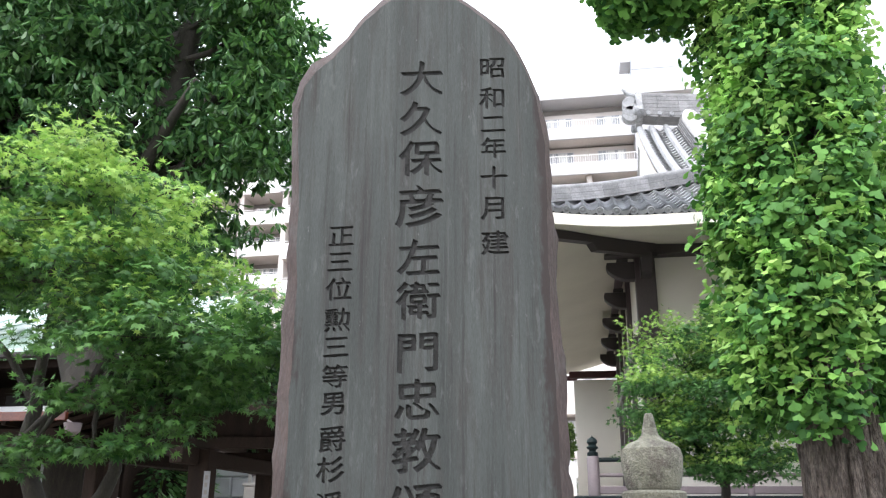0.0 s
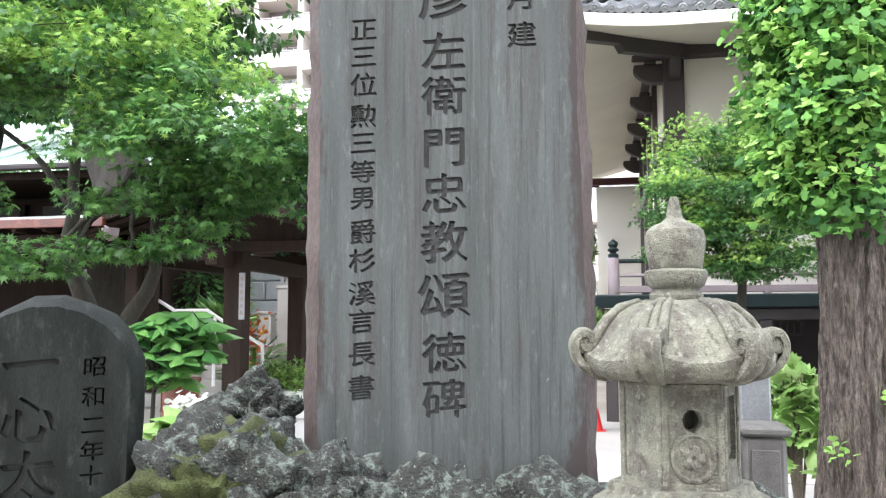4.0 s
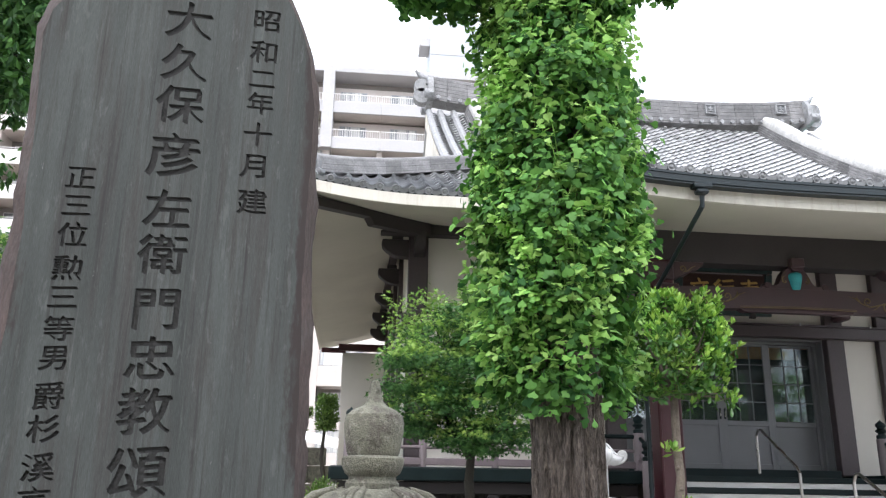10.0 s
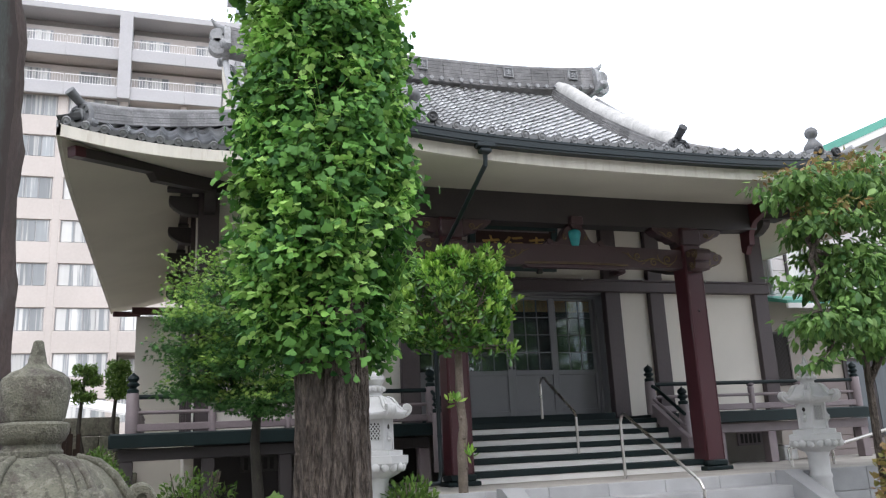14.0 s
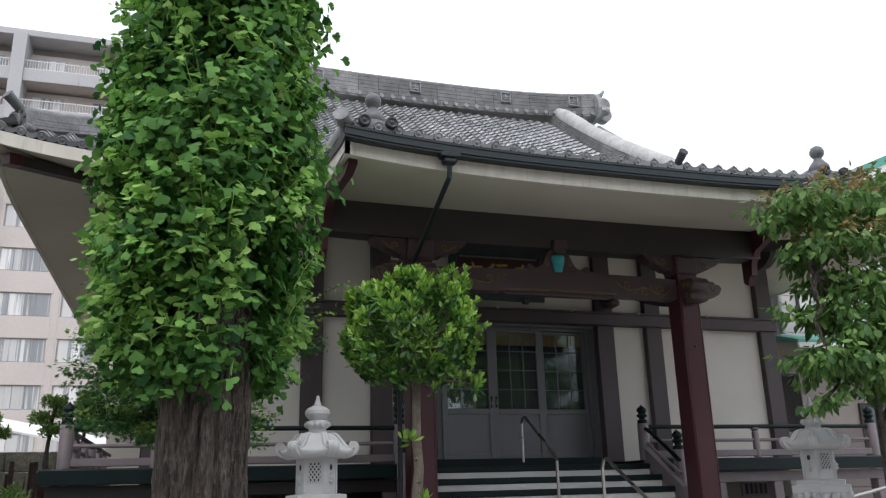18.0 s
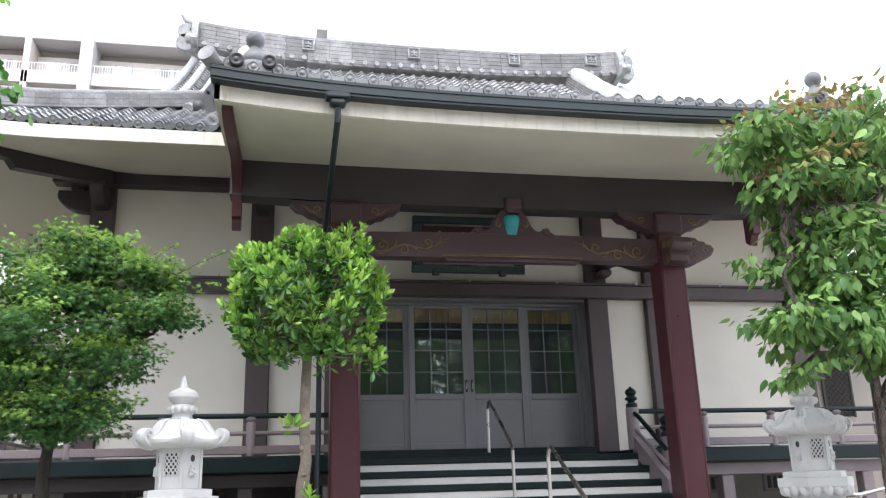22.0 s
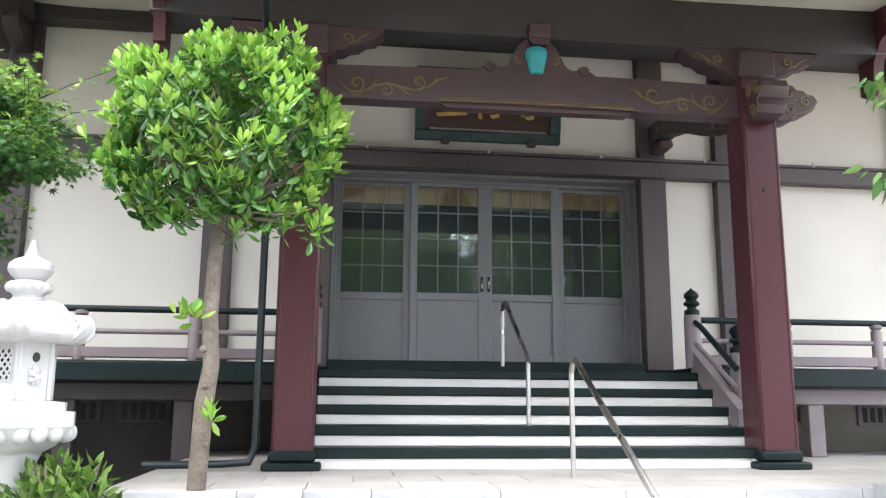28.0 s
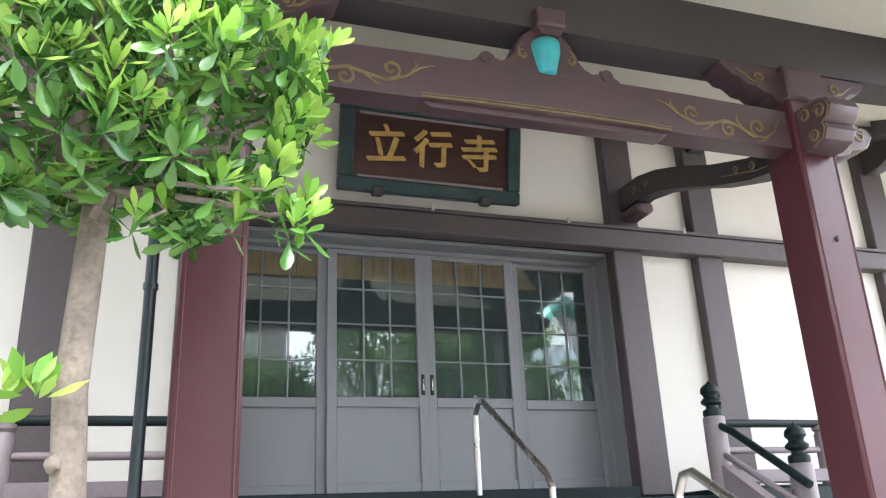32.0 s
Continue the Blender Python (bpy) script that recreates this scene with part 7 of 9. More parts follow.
        leaves("sprout", "fan", p, tp, up, 0.035 + 0.02 * g.random(len(p)), M_LG_TOP, t, "sprout of pale leaves on the trunk")
    # the clumps of the crown
    for cx, cy, cz, rx, rz, m_ in ((0.70, 5.47, 5.46, 0.48, 0.40, 420), (0.97, 5.38, 5.92, 0.58, 0.48, 420), (2.36, 5.47, 5.78, 0.50, 0.40, 420), (2.12, 5.66, 6.4, 0.77, 0.48, 420), (0.48, 5.66, 6.3, 0.67, 0.48, 380)):
        d = g.normal(size=(m_, 3))
        d /= np.linalg.norm(d, axis=1, keepdims=True)
        c = np.array((cx, cy, cz)) + d * np.array((rx, rx, rz)) * (0.55 + 0.5 * g.random((m_, 1)))
        p, tp, up = sprays(g, c, (0.09, 0.09, 0.07), 9, 0.5)
        leaves("crown", "fan", p, tp, up, 0.06 + 0.035 * g.random(len(p)), M_LG, t, "spreading clump of leaves")


ginkgo()


def round_shrub():
    g = rng(21)
    X, Y = 3.82, 9.30
    t = thing("clipped_tree", (X, Y, 0), "small tree clipped to a ball of glossy light green leaves", "tree")
    s = Shape()
    s.tube([(X - 0.03, Y - 0.03, 0), (X - 0.02, Y - 0.02, 0.9), (X - 0.005, Y, 1.45), (X + 0.025, Y, 1.68), (X, Y, 2.0), (X + 0.02, Y + 0.03, 2.72)], [0.068, 0.056, 0.058, 0.05, 0.05, 0.042], 14)
    part("trunk", s, M_BARK_P, t, "pale grey-brown trunk with pruning scars")
    for k, (dz, a) in enumerate(((1.32, 3.9), (1.55, 4.9), (1.78, 4.3), (1.2, 5.2), (0.95, 4.4))):
        part("knot", rough_blob((X + 0.045 * math.cos(a), Y + 0.045 * math.sin(a), dz), (0.026, 0.026, 0.024), k + 2.2, 0.15, 2), M_BARK_P, t)
    C = np.array((X + 0.03, Y + 0.14, 3.21))
    R = np.array((0.68, 0.62, 0.59))
    limb, ends = Shape(), []
    for k in range(26):
        d = g.normal(size=3)
        d[2] = abs(d[2]) * 0.8 - 0.35
        d /= np.linalg.norm(d)
        branchy(limb, (X + 0.02, Y + 0.03, 2.62), C + R * d * 0.86, 0.026, 0.006, g, 0.25)
    part("branch", limb, M_BARK_P, t)
    n = 980
    d = g.normal(size=(n, 3))
    d /= np.linalg.norm(d, axis=1, keepdims=True)
    d = d[(d[:, 2] > -0.93)]
    lump = np.array([noise.noise(Vector(q * 2.1)) + 0.5 * noise.noise(Vector(q * 5.0)) for q in d])
    rad = (0.93 + 0.22 * lump + 0.05 * g.normal(size=len(d)))[:, None]
    # squarer shoulders, flat underside
    sq = d / (np.abs(d) ** 3.4).sum(1, keepdims=True) ** (1 / 3.4)
    tipc = C + R * sq * rad
    keep = lump > -0.11
    tipc, d = tipc[keep], d[keep]
    # each rosette: pale young leaves upright in the middle, dark glossy ones spread below
    bx, by = X + 0.03, Y - 0.15
    low_branch = Shape()
    for pts, r0, r1 in (([(X, Y, 2.540), (X + 0.06, by + 0.05, 2.620), (bx + 0.14, by, 2.590), (bx + 0.36, by, 2.580), (bx + 0.52, by, 2.550), (bx + 0.62, by, 2.580)], 0.018, 0.006),
                        ([(bx + 0.10, by, 2.600), (bx + 0.22, by - 0.03, 2.620), (bx + 0.36, by - 0.05, 2.605), (bx + 0.5, by - 0.05, 2.620)], 0.010, 0.005),
                        ([(bx + 0.16, by, 2.580), (bx + 0.20, by - 0.02, 2.530), (bx + 0.15, by - 0.04, 2.490)], 0.008, 0.004)):
        low_branch.tube(pts, [r0 + (r1 - r0) * q / (len(pts) - 1) for q in range(len(pts))], 8)
    part("low_branch", low_branch, M_BARK_P, t, "bare low branch with a few leaves")
    extra = np.array([(bx + 0.12, by - 0.03, 2.505), (bx + 0.2, by - 0.02, 2.560), (bx + 0.3, by, 2.620), (bx + 0.36, by - 0.05, 2.640), (bx + 0.5, by - 0.04, 2.640), (bx + 0.56, by, 2.580), (bx + 0.64, by, 2.620), (bx + 0.6, by - 0.03, 2.520), (bx + 0.66, by, 2.570), (bx + 0.42, by, 2.540)])
    tipc = np.concatenate([tipc, extra])
    d = np.concatenate([d, np.tile(np.array([[0.5, -0.6, 0.1]]), (len(extra), 1))])
    per, young = 11, 6
    ang = 2 * math.pi * (np.arange(per)[None] * 0.382 + g.random((len(d), 1)))
    side = np.cross(d, np.array([0.3, 0.2, 0.93]))
    side /= np.linalg.norm(side, axis=1, keepdims=True)
    oth = np.cross(d, side)
    axis = d * 0.4 + np.array([0, 0, 0.65])
    flare = (np.cos(ang)[..., None] * side[:, None] + np.sin(ang)[..., None] * oth[:, None])
    rise = np.where(np.arange(per) < young, 0.95, 0.15)[None, :, None] + 0.25 * g.random((len(d), per, 1))
    open_ = np.where(np.arange(per) < young, 0.5, 1.0)[None, :, None]
    tp = axis[:, None] * rise + flare * open_ + 0.12 * g.normal(size=flare.shape)
    pos = np.repeat(tipc[:, None], per, 1) - axis[:, None] * (np.where(np.arange(per) < young, 0.0, 0.07)[None, :, None] + 0.04 * g.random((len(d), per, 1)))
    up = axis[:, None] - 0.5 * flare + 0.2 * g.normal(size=tp.shape)
    hi = d[:, 2] + 0.35 * g.normal(size=len(d)) > -0.85
    sz = 0.082 + 0.048 * g.random((len(d), per))
    for nm, sel, m_, lab in (("outer_leaves", (np.arange(per) < young)[None] & hi[:, None], M_LS, "pale young leaves at the shoot ends"), ("leaf_ball", ~((np.arange(per) < young)[None] & hi[:, None]), M_LS_OLD, "dark glossy leaves in rosettes")):
        leaves(nm, "lance", pos[sel], tp[sel], up[sel], sz[sel] * (0.85 if m_ is M_LS else 1.0), m_, t, lab)
    inner = C + R * 0.78 * (g.normal(size=(900, 3)) * 0.42).clip(-0.95, 0.95)
    leaves("inner_leaves", "oval", inner, g.normal(size=inner.shape), np.array([0, 0, 1]) + 0.5 * g.normal(size=inner.shape), 0.08 + 0.03 * g.random(len(inner)), M_LS_OLD, t)
    for dx, z, s_ in ((-0.06, 1.98, 1), (0.06, 1.36, 1)):
        c = np.array([[X + dx - 0.02, Y - 0.08, z]]) + 0.035 * g.normal(size=(3, 3))
        p, tp, up = sprays(g, c, (0.03, 0.03, 0.03), 6, -0.7)
        leaves("sprout", "oval", p, tp, up, (0.07 + 0.05 * g.random(len(p))) * s_, M_LS, t, "sprout of bright leaves on the trunk")


round_shrub()


def maple(name, label, at, stems, pads, seed, leaf, per, m_low, m_top, bark=M_BARK_D, top_share=0.4, size=0.05, full=1.0, lit_above=0.0, droop=0.35):
    """A layered maple: stems, limbs to flat pads of foliage, star-shaped leaves."""
    g = rng(seed)
    t = thing(name, at, label, "tree")
    s = Shape()
    tops = []
    for pts, r0, r1 in stems:
        k = len(pts)
        s.tube(pts, [r0 + (r1 - r0) * i / (k - 1) for i in range(k)], 10)
        tops.append(np.array(pts[-1]))
    part("trunk", s, bark, t, "dark bending trunk")
    limb = Shape()
    low, lt, lu, hi, ht, hu = [], [], [], [], [], []
    for x, y, z, rx, ry, rz in pads:
        c = np.array((x, y, z))
        src = min(tops, key=lambda q: np.linalg.norm(q - c))
        branchy(limb, src, c - np.array((0, 0, rz * 0.5)), 0.035, 0.01, g, 0.2)
        m = int(full * (34 * rx * ry + (8 if rz > 0.12 else 3)))
        q = g.normal(size=(m, 3)).clip(-1.6, 1.6) * np.array((rx, ry, rz)) * np.array((0.5, 0.5, 0.42))
        cc = c + q
        p, tp, up = sprays(g, cc, (0.24, 0.24, 0.10) if rz > 0.12 else (0.20, 0.20, 0.06), per if rz > 0.12 else per // 2, droop, 0.25)
        # upper leaves take m_top: on maples it carries daylight from above as well
        high = (p[:, 2] > c[2] + rz * (0.5 - top_share)) & (p[:, 2] > lit_above + 0.25 * g.normal(size=len(p)))
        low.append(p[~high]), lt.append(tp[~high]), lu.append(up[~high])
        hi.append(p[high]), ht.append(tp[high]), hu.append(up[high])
        for k in range(0, m, 3):
            limb.tube([c - np.array((0, 0, rz * 0.4)), (c + cc[k]) / 2, cc[k]], [0.008, 0.006, 0.003], 5)
    part("limb", limb, bark, t)
    low, lt, lu, hi, ht, hu = (np.concatenate(v) for v in (low, lt, lu, hi, ht, hu))
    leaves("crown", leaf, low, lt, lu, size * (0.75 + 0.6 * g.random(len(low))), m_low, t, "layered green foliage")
    leaves("outer_leaves", leaf, hi, ht, hu, size * (0.7 + 0.6 * g.random(len(hi))), m_top, t, "upper foliage in the treetop colour")
    return t


maple("maple_tree", "spreading maple with layered green star-shaped leaves beside the monument", (-3.7, 5.6, 0),
      [([(-3.75, 5.6, 0), (-3.8, 5.6, 1.2), (-3.9, 5.6, 1.55), (-4.01, 5.6, 1.77), (-4.11, 5.6, 1.97), (-4.05, 5.6, 2.27), (-4.05, 5.58, 2.5), (-4.0, 5.55, 2.94), (-3.95, 5.5, 3.3)], 0.088, 0.028),
       ([(-3.75, 5.65, 0), (-3.72, 5.65, 1.1), (-3.54, 5.6, 1.48), (-3.41, 5.6, 1.65), (-3.34, 5.6, 1.82), (-3.35, 5.6, 2.17), (-3.32, 5.55, 2.45), (-3.2, 5.5, 2.9)], 0.082, 0.022),
       ([(-4.06, 5.6, 2.3), (-4.17, 5.58, 2.46), (-4.28, 5.55, 2.64), (-4.41, 5.52, 2.78), (-4.65, 5.5, 2.95)], 0.036, 0.018),
       ([(-4.08, 5.6, 2.02), (-3.89, 5.56, 2.23), (-3.65, 5.52, 2.39), (-3.45, 5.5, 2.6)], 0.032, 0.014),
       ([(-3.34, 5.6, 1.95), (-3.17, 5.55, 2.15), (-3.02, 5.5, 2.30), (-2.85, 5.45, 2.5)], 0.030, 0.013),
       ([(-3.36, 5.6, 1.90), (-3.02, 5.55, 2.02), (-2.84, 5.5, 2.12), (-2.68, 5.45, 2.32), (-2.45, 5.4, 2.5)], 0.030, 0.012)],
      [(-4.3, 5.4, 3.6, 1.0, 0.9, 0.46), (-3.55, 5.5, 3.75, 0.75, 0.9, 0.51), (-3.9, 5.3, 3.28, 1.1, 0.8, 0.30), (-3.05, 5.3, 3.2, 0.6, 0.9, 0.38), (-2.4, 5.2, 2.65, 0.7, 0.8, 0.22), (-4.95, 5.3, 3.4, 0.8, 0.8, 0.34),
       (-3.0, 5.1, 2.62, 0.65, 0.7, 0.24), (-2.65, 5.4, 2.38, 0.55, 0.5, 0.16), (-3.9, 5.6, 4.1, 0.8, 0.8, 0.38), (-5.3, 5.3, 3.7, 0.8, 0.8, 0.46), (-2.0, 5.4, 2.7, 0.45, 0.5, 0.21), (-3.3, 5.3, 2.9, 0.6, 0.6, 0.22),
       (-4.55, 5.2, 1.93, 0.35, 0.35, 0.14), (-4.12, 5.25, 1.86, 0.25, 0.3, 0.10), (-3.75, 5.2, 1.97, 0.30, 0.3, 0.06), (-3.30, 5.2, 1.95, 0.35, 0.3, 0.06), (-2.85, 5.2, 1.99, 0.30, 0.3, 0.05), (-4.75, 5.4, 2.45, 0.3, 0.4, 0.12), (-3.55, 5.3, 2.32, 0.22, 0.3, 0.08), (-2.72, 5.25, 2.16, 0.34, 0.3, 0.10), (-3.18, 5.2, 2.26, 0.34, 0.3, 0.10)],
      31, "star", 48, M_LM, M_LM_TOP, size=0.062, full=1.45, top_share=0.55, lit_above=3.0)

hall_maple = maple("maple_tree", "feathery green maple growing before the veranda", (1.55, 9.85, 0),
      [([(1.55, 9.85, 0), (1.56, 9.85, 0.8), (1.5, 9.85, 1.6), (1.55, 9.85, 2.2)], 0.085, 0.04), ([(1.52, 9.85, 1.85), (1.3, 9.8, 2.2), (1.0, 9.75, 2.6)], 0.04, 0.02), ([(1.54, 9.85, 1.95), (1.8, 9.85, 2.3), (2.05, 9.8, 2.6)], 0.04, 0.02)],
      [(1.6, 9.7, 3.52, 0.75, 0.7, 0.20), (1.15, 9.6, 3.24, 0.65, 0.8, 0.22), (1.95, 9.7, 3.18, 0.75, 0.8, 0.20), (1.4, 9.4, 2.90, 1.0, 0.8, 0.22), (0.98, 9.6, 2.66, 0.6, 0.7, 0.20), (2.0, 9.6, 2.66, 0.65, 0.7, 0.18), (1.3, 9.5, 2.42, 0.8, 0.7, 0.20), (2.45, 9.6, 3.05, 0.35, 0.4, 0.14), (1.6, 9.5, 2.05, 0.6, 0.5, 0.15), (1.75, 9.8, 3.75, 0.35, 0.5, 0.16), (0.78, 9.6, 3.0, 0.35, 0.4, 0.14), (1.75, 9.4, 2.2, 0.5, 0.5, 0.15), (2.3, 9.7, 3.42, 0.35, 0.4, 0.15), (1.2, 9.6, 2.6, 0.5, 0.5, 0.2), (0.9, 9.7, 2.25, 0.45, 0.5, 0.14)],
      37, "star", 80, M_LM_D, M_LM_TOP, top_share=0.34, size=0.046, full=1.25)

g = rng(39)
twig, lp, lo = Shape(), [], []
for k in range(46):
    b = np.array((0.6 + 2.1 * g.random(), 9.4 + 0.5 * g.random(), 0))
    b[2] = 3.18 + 0.42 * math.sin(math.pi * (b[0] - 0.4) / 2.3)
    tip = b + np.array((0.26 * g.normal(), 0.1 * g.normal(), 0.10 + 0.28 * g.random()))
    twig.tube([b, (b + tip) / 2 + 0.02 * g.normal(size=3), tip], [0.006, 0.004, 0.002], 5)
    lp += [b + (tip - b) * f + 0.03 * g.normal(size=3) for f in np.linspace(0.1, 1.0, 12) for _ in range(2)]
tagged(part("twig", twig, M_BARK_D, hall_maple), kind="stuff")
lp = np.array(lp)
leaves("sprig_leaves", "star", lp, g.normal(size=lp.shape) + np.array((0, 0, 0.2)), np.array((0, -0.3, 1)) + 0.4 * g.normal(size=lp.shape), 0.035 + 0.025 * g.random(len(lp)), M_LM_TOP, hall_maple, "bright young sprigs")

dogwood = maple("dogwood_tree", "small tree with broad drooping leaves and reddish young tips", (8.8, 8.1, 0),
      [([(8.8, 8.1, 0), (8.78, 8.1, 1.2), (8.8, 8.1, 2.2), (8.75, 8.05, 3.0)], 0.06, 0.035), ([(8.8, 8.1, 2.0), (9.4, 8.0, 2.9), (9.8, 7.9, 3.6)], 0.05, 0.02), ([(8.78, 8.1, 2.3), (8.3, 7.9, 3.1), (8.0, 7.85, 3.6)], 0.04, 0.02)],
      [(8.9, 8.0, 4.6, 0.75, 0.7, 0.28), (8.05, 7.9, 4.45, 0.55, 0.6, 0.30), (9.6, 8.0, 4.75, 0.8, 0.7, 0.3), (8.15, 7.8, 3.95, 0.5, 0.55, 0.25), (9.2, 7.7, 4.1, 0.9, 0.8, 0.35), (8.2, 7.8, 3.25, 0.5, 0.55, 0.25), (8.4, 7.85, 3.6, 0.4, 0.4, 0.2), (8.55, 7.85, 2.95, 0.45, 0.45, 0.2), (9.1, 7.9, 3.45, 0.8, 0.7, 0.3), (8.35, 7.8, 2.65, 0.5, 0.5, 0.22),
       (9.2, 7.9, 2.8, 0.7, 0.6, 0.25), (8.85, 7.95, 2.50, 0.40, 0.4, 0.20), (9.25, 7.85, 2.45, 0.5, 0.5, 0.18), (7.80, 7.75, 2.28, 0.22, 0.3, 0.10), (7.75, 7.75, 2.66, 0.30, 0.35, 0.13), (10.1, 8.1, 4.0, 0.7, 0.7, 0.4), (10.0, 8.1, 3.2, 0.7, 0.7, 0.35)],
      41, "ovate", 30, M_LR, M_LR, bark=M_BARK, size=0.098, full=1.05, droop=0.85)
g = rng(43)
c = np.concatenate([np.array((x, y, z)) + g.normal(size=(36, 3)).clip(-1.5, 1.5) * np.array((rx, 0.35, 0.08)) for x, y, z, rx in ((8.9, 7.95, 4.72, 0.40), (8.05, 7.85, 4.56, 0.27), (9.6, 8.0, 4.88, 0.42), (8.3, 7.75, 4.05, 0.3))])
p, tp, up = sprays(g, c, (0.08, 0.08, 0.05), 6, 0.2)
leaves("tip_foliage", "ovate", p, tp, up, 0.055 + 0.035 * g.random(len(p)), M_LR_TIP, dogwood, "reddish young leaves at the top")



def big_tree():
    """The dark evergreen behind the maple: heavy limbs and clumps of glossy leaves."""
    g = rng(51)
    t = thing("evergreen_tree", (-6.6, 10.2, 0), "tall dark evergreen with heavy limbs and dense glossy leaves", "tree")
    s = Shape()
    for pts, r0, r1 in (([(-6.6, 10.2, 0), (-6.7, 10.2, 2.5), (-6.5, 10.2, 5.0), (-6.0, 10.1, 7.0), (-5.6, 10.0, 8.6)], 0.42, 0.16),
                        ([(-6.6, 10.2, 3.0), (-7.6, 10.1, 5.5), (-8.6, 10.0, 7.8)], 0.28, 0.1), ([(-6.5, 10.2, 5.0), (-5.6, 10.0, 6.1), (-4.6, 9.9, 7.0)], 0.2, 0.06),
                        ([(-6.1, 10.1, 6.6), (-5.2, 10.0, 7.3), (-4.5, 9.9, 7.8)], 0.16, 0.05), ([(-6.7, 10.2, 4.0), (-7.2, 10.0, 6.5), (-7.0, 9.9, 8.8)], 0.22, 0.08), ([(-6.5, 10.2, 4.6), (-5.9, 9.7, 6.3), (-5.0, 9.2, 7.2)], 0.14, 0.05)):
        k = len(pts)
        s.tube(pts, [r0 + (r1 - r0) * i / (k - 1) for i in range(k)], 12)
    part("trunk", s, M_BARK_D, t, "dark mossy trunk and limbs", smooth=70)
    pads = []
    for k in range(150):
        x, z = -9.6 + 6.9 * g.random(), 5.0 + 5.6 * g.random()
        if z < 6.2 and x > -5.4:
            continue
        pads.append((x, 9.3 + 1.9 * g.random(), z))
    pads += [(-4.6, 9.8, 6.2), (-4.3, 9.8, 6.7), (-4.2, 9.7, 7.3), (-4.0, 9.8, 7.9), (-4.3, 9.8, 8.5), (-4.6, 9.8, 9.1), (-4.5, 10.6, 7.0), (-4.4, 10.6, 8.0)]
    pads = np.array(pads)
    stem_x = np.interp(pads[:, 2], [5.0, 7.0, 8.6], [-6.5, -6.0, -5.6])
    pads = pads[~((pads[:, 1] < 10.35) & (np.abs(pads[:, 0] - stem_x) < 0.40) & (pads[:, 2] < 8.7))]
    pads = pads[pads[:, 0] < np.interp(pads[:, 2], [5.3, 5.8, 6.4, 7.0, 7.9, 8.8, 9.6, 10.8], [-5.5, -4.8, -4.3, -4.1, -3.95, -4.2, -4.7, -5.6])]
    limb = Shape()
    for p in pads[::4]:
        branchy(limb, (-6.2 + 0.3 * g.normal(), 10.1, min(8.0, max(5.0, p[2] - 0.6))), p, 0.07, 0.02, g, 0.25)
    part("limb", limb, M_BARK_D, t)
    c = np.repeat(pads, 62, 0) + np.array((0.46, 0.40, 0.26)) * g.normal(size=(len(pads) * 62, 3)).clip(-1.7, 1.7)
    rim = np.interp(c[:, 2], [5.3, 5.8, 6.4, 7.0, 7.9, 8.8, 9.6, 10.8], [-5.2, -4.5, -4.0, -3.8, -3.65, -3.9, -4.4, -5.3]) + 0.22 * np.sin(9 * c[:, 2]) * np.sin(5 * c[:, 1])
    c, rim = c[c[:, 0] < rim], rim[c[:, 0] < rim]
    # sprays near the rim get a brighter green for the light on them
    top = g.random(len(c)) < 0.12 + 0.5 * (c[:, 0] > rim - 0.7)
    p, tp, up = sprays(g, c[~top], (0.10, 0.10, 0.06), 12, 0.55, 0.4)
    leaves("crown", "oval", p, tp, up, 0.13 + 0.06 * g.random(len(p)), M_LD, t, "dense drooping dark green leaves")
    p, tp, up = sprays(g, c[top] + np.array((0, -0.1, 0.05)), (0.09, 0.09, 0.05), 12, 0.6, 0.4)
    leaves("outer_leaves", "oval", p, tp, up, 0.12 + 0.05 * g.random(len(p)), M_LM, t, "brighter leaves at the twig ends, rim light put into their colour")


big_tree()


def bush(name, label, at, size, n, kind, material, leaf, seed, group=""):
    g = rng(seed)
    t = thing(name, at, label, "shrub", group)
    stem = Shape()
    for k in range(7):
        a = 2 * math.pi * g.random()
        stem.tube([(at[0], at[1], at[2]), (at[0] + 0.5 * size[0] * math.cos(a), at[1] + 0.5 * size[1] * math.sin(a), at[2] + size[2])], [0.015, 0.006], 6)
    tagged(part("stem", stem, M_BARK_P, t), kind="stuff")
    d = g.normal(size=(n, 3))
    d /= np.linalg.norm(d, axis=1, keepdims=True)
    d[:, 2] = np.abs(d[:, 2]) * 1.05 - 0.1
    lump = np.array([noise.noise(Vector(q * 2.4 + seed)) for q in d])
    c = np.array(at) + np.array((0, 0, size[2] * 0.45)) + d * np.array((size[0], size[1], size[2] * 0.62)) * (0.8 + 0.25 * lump + 0.25 * g.random(n) - 0.1)[:, None]
    tp = d + 0.7 * g.normal(size=d.shape) + np.array((0, 0, 0.15))
    up = 0.7 * d + np.array((0, 0, 0.9)) + 0.3 * g.normal(size=d.shape)
    leaves("foliage", kind, c, tp, up, leaf * (0.7 + 0.6 * g.random(n)), material, t)
    return t


bush("shrub", "low bright green shrub by the white lantern", (3.1, 9.05, 0.35), (0.38, 0.3, 0.75), 700, "oval", M_LH, 0.09, 61)
bush("shrub", "mound of broad lobed pale green leaves behind the old lantern", (1.27, 6.15, 0.0), (0.25, 0.25, 1.08), 420, "lobed", M_LP, 0.125, 62)
bush("shrub", "straggling bush with reddish leaves at the foot of a tree", (8.72, 7.75, 0), (0.33, 0.3, 1.35), 420, "heart", M_LR_TIP, 0.085, 66)
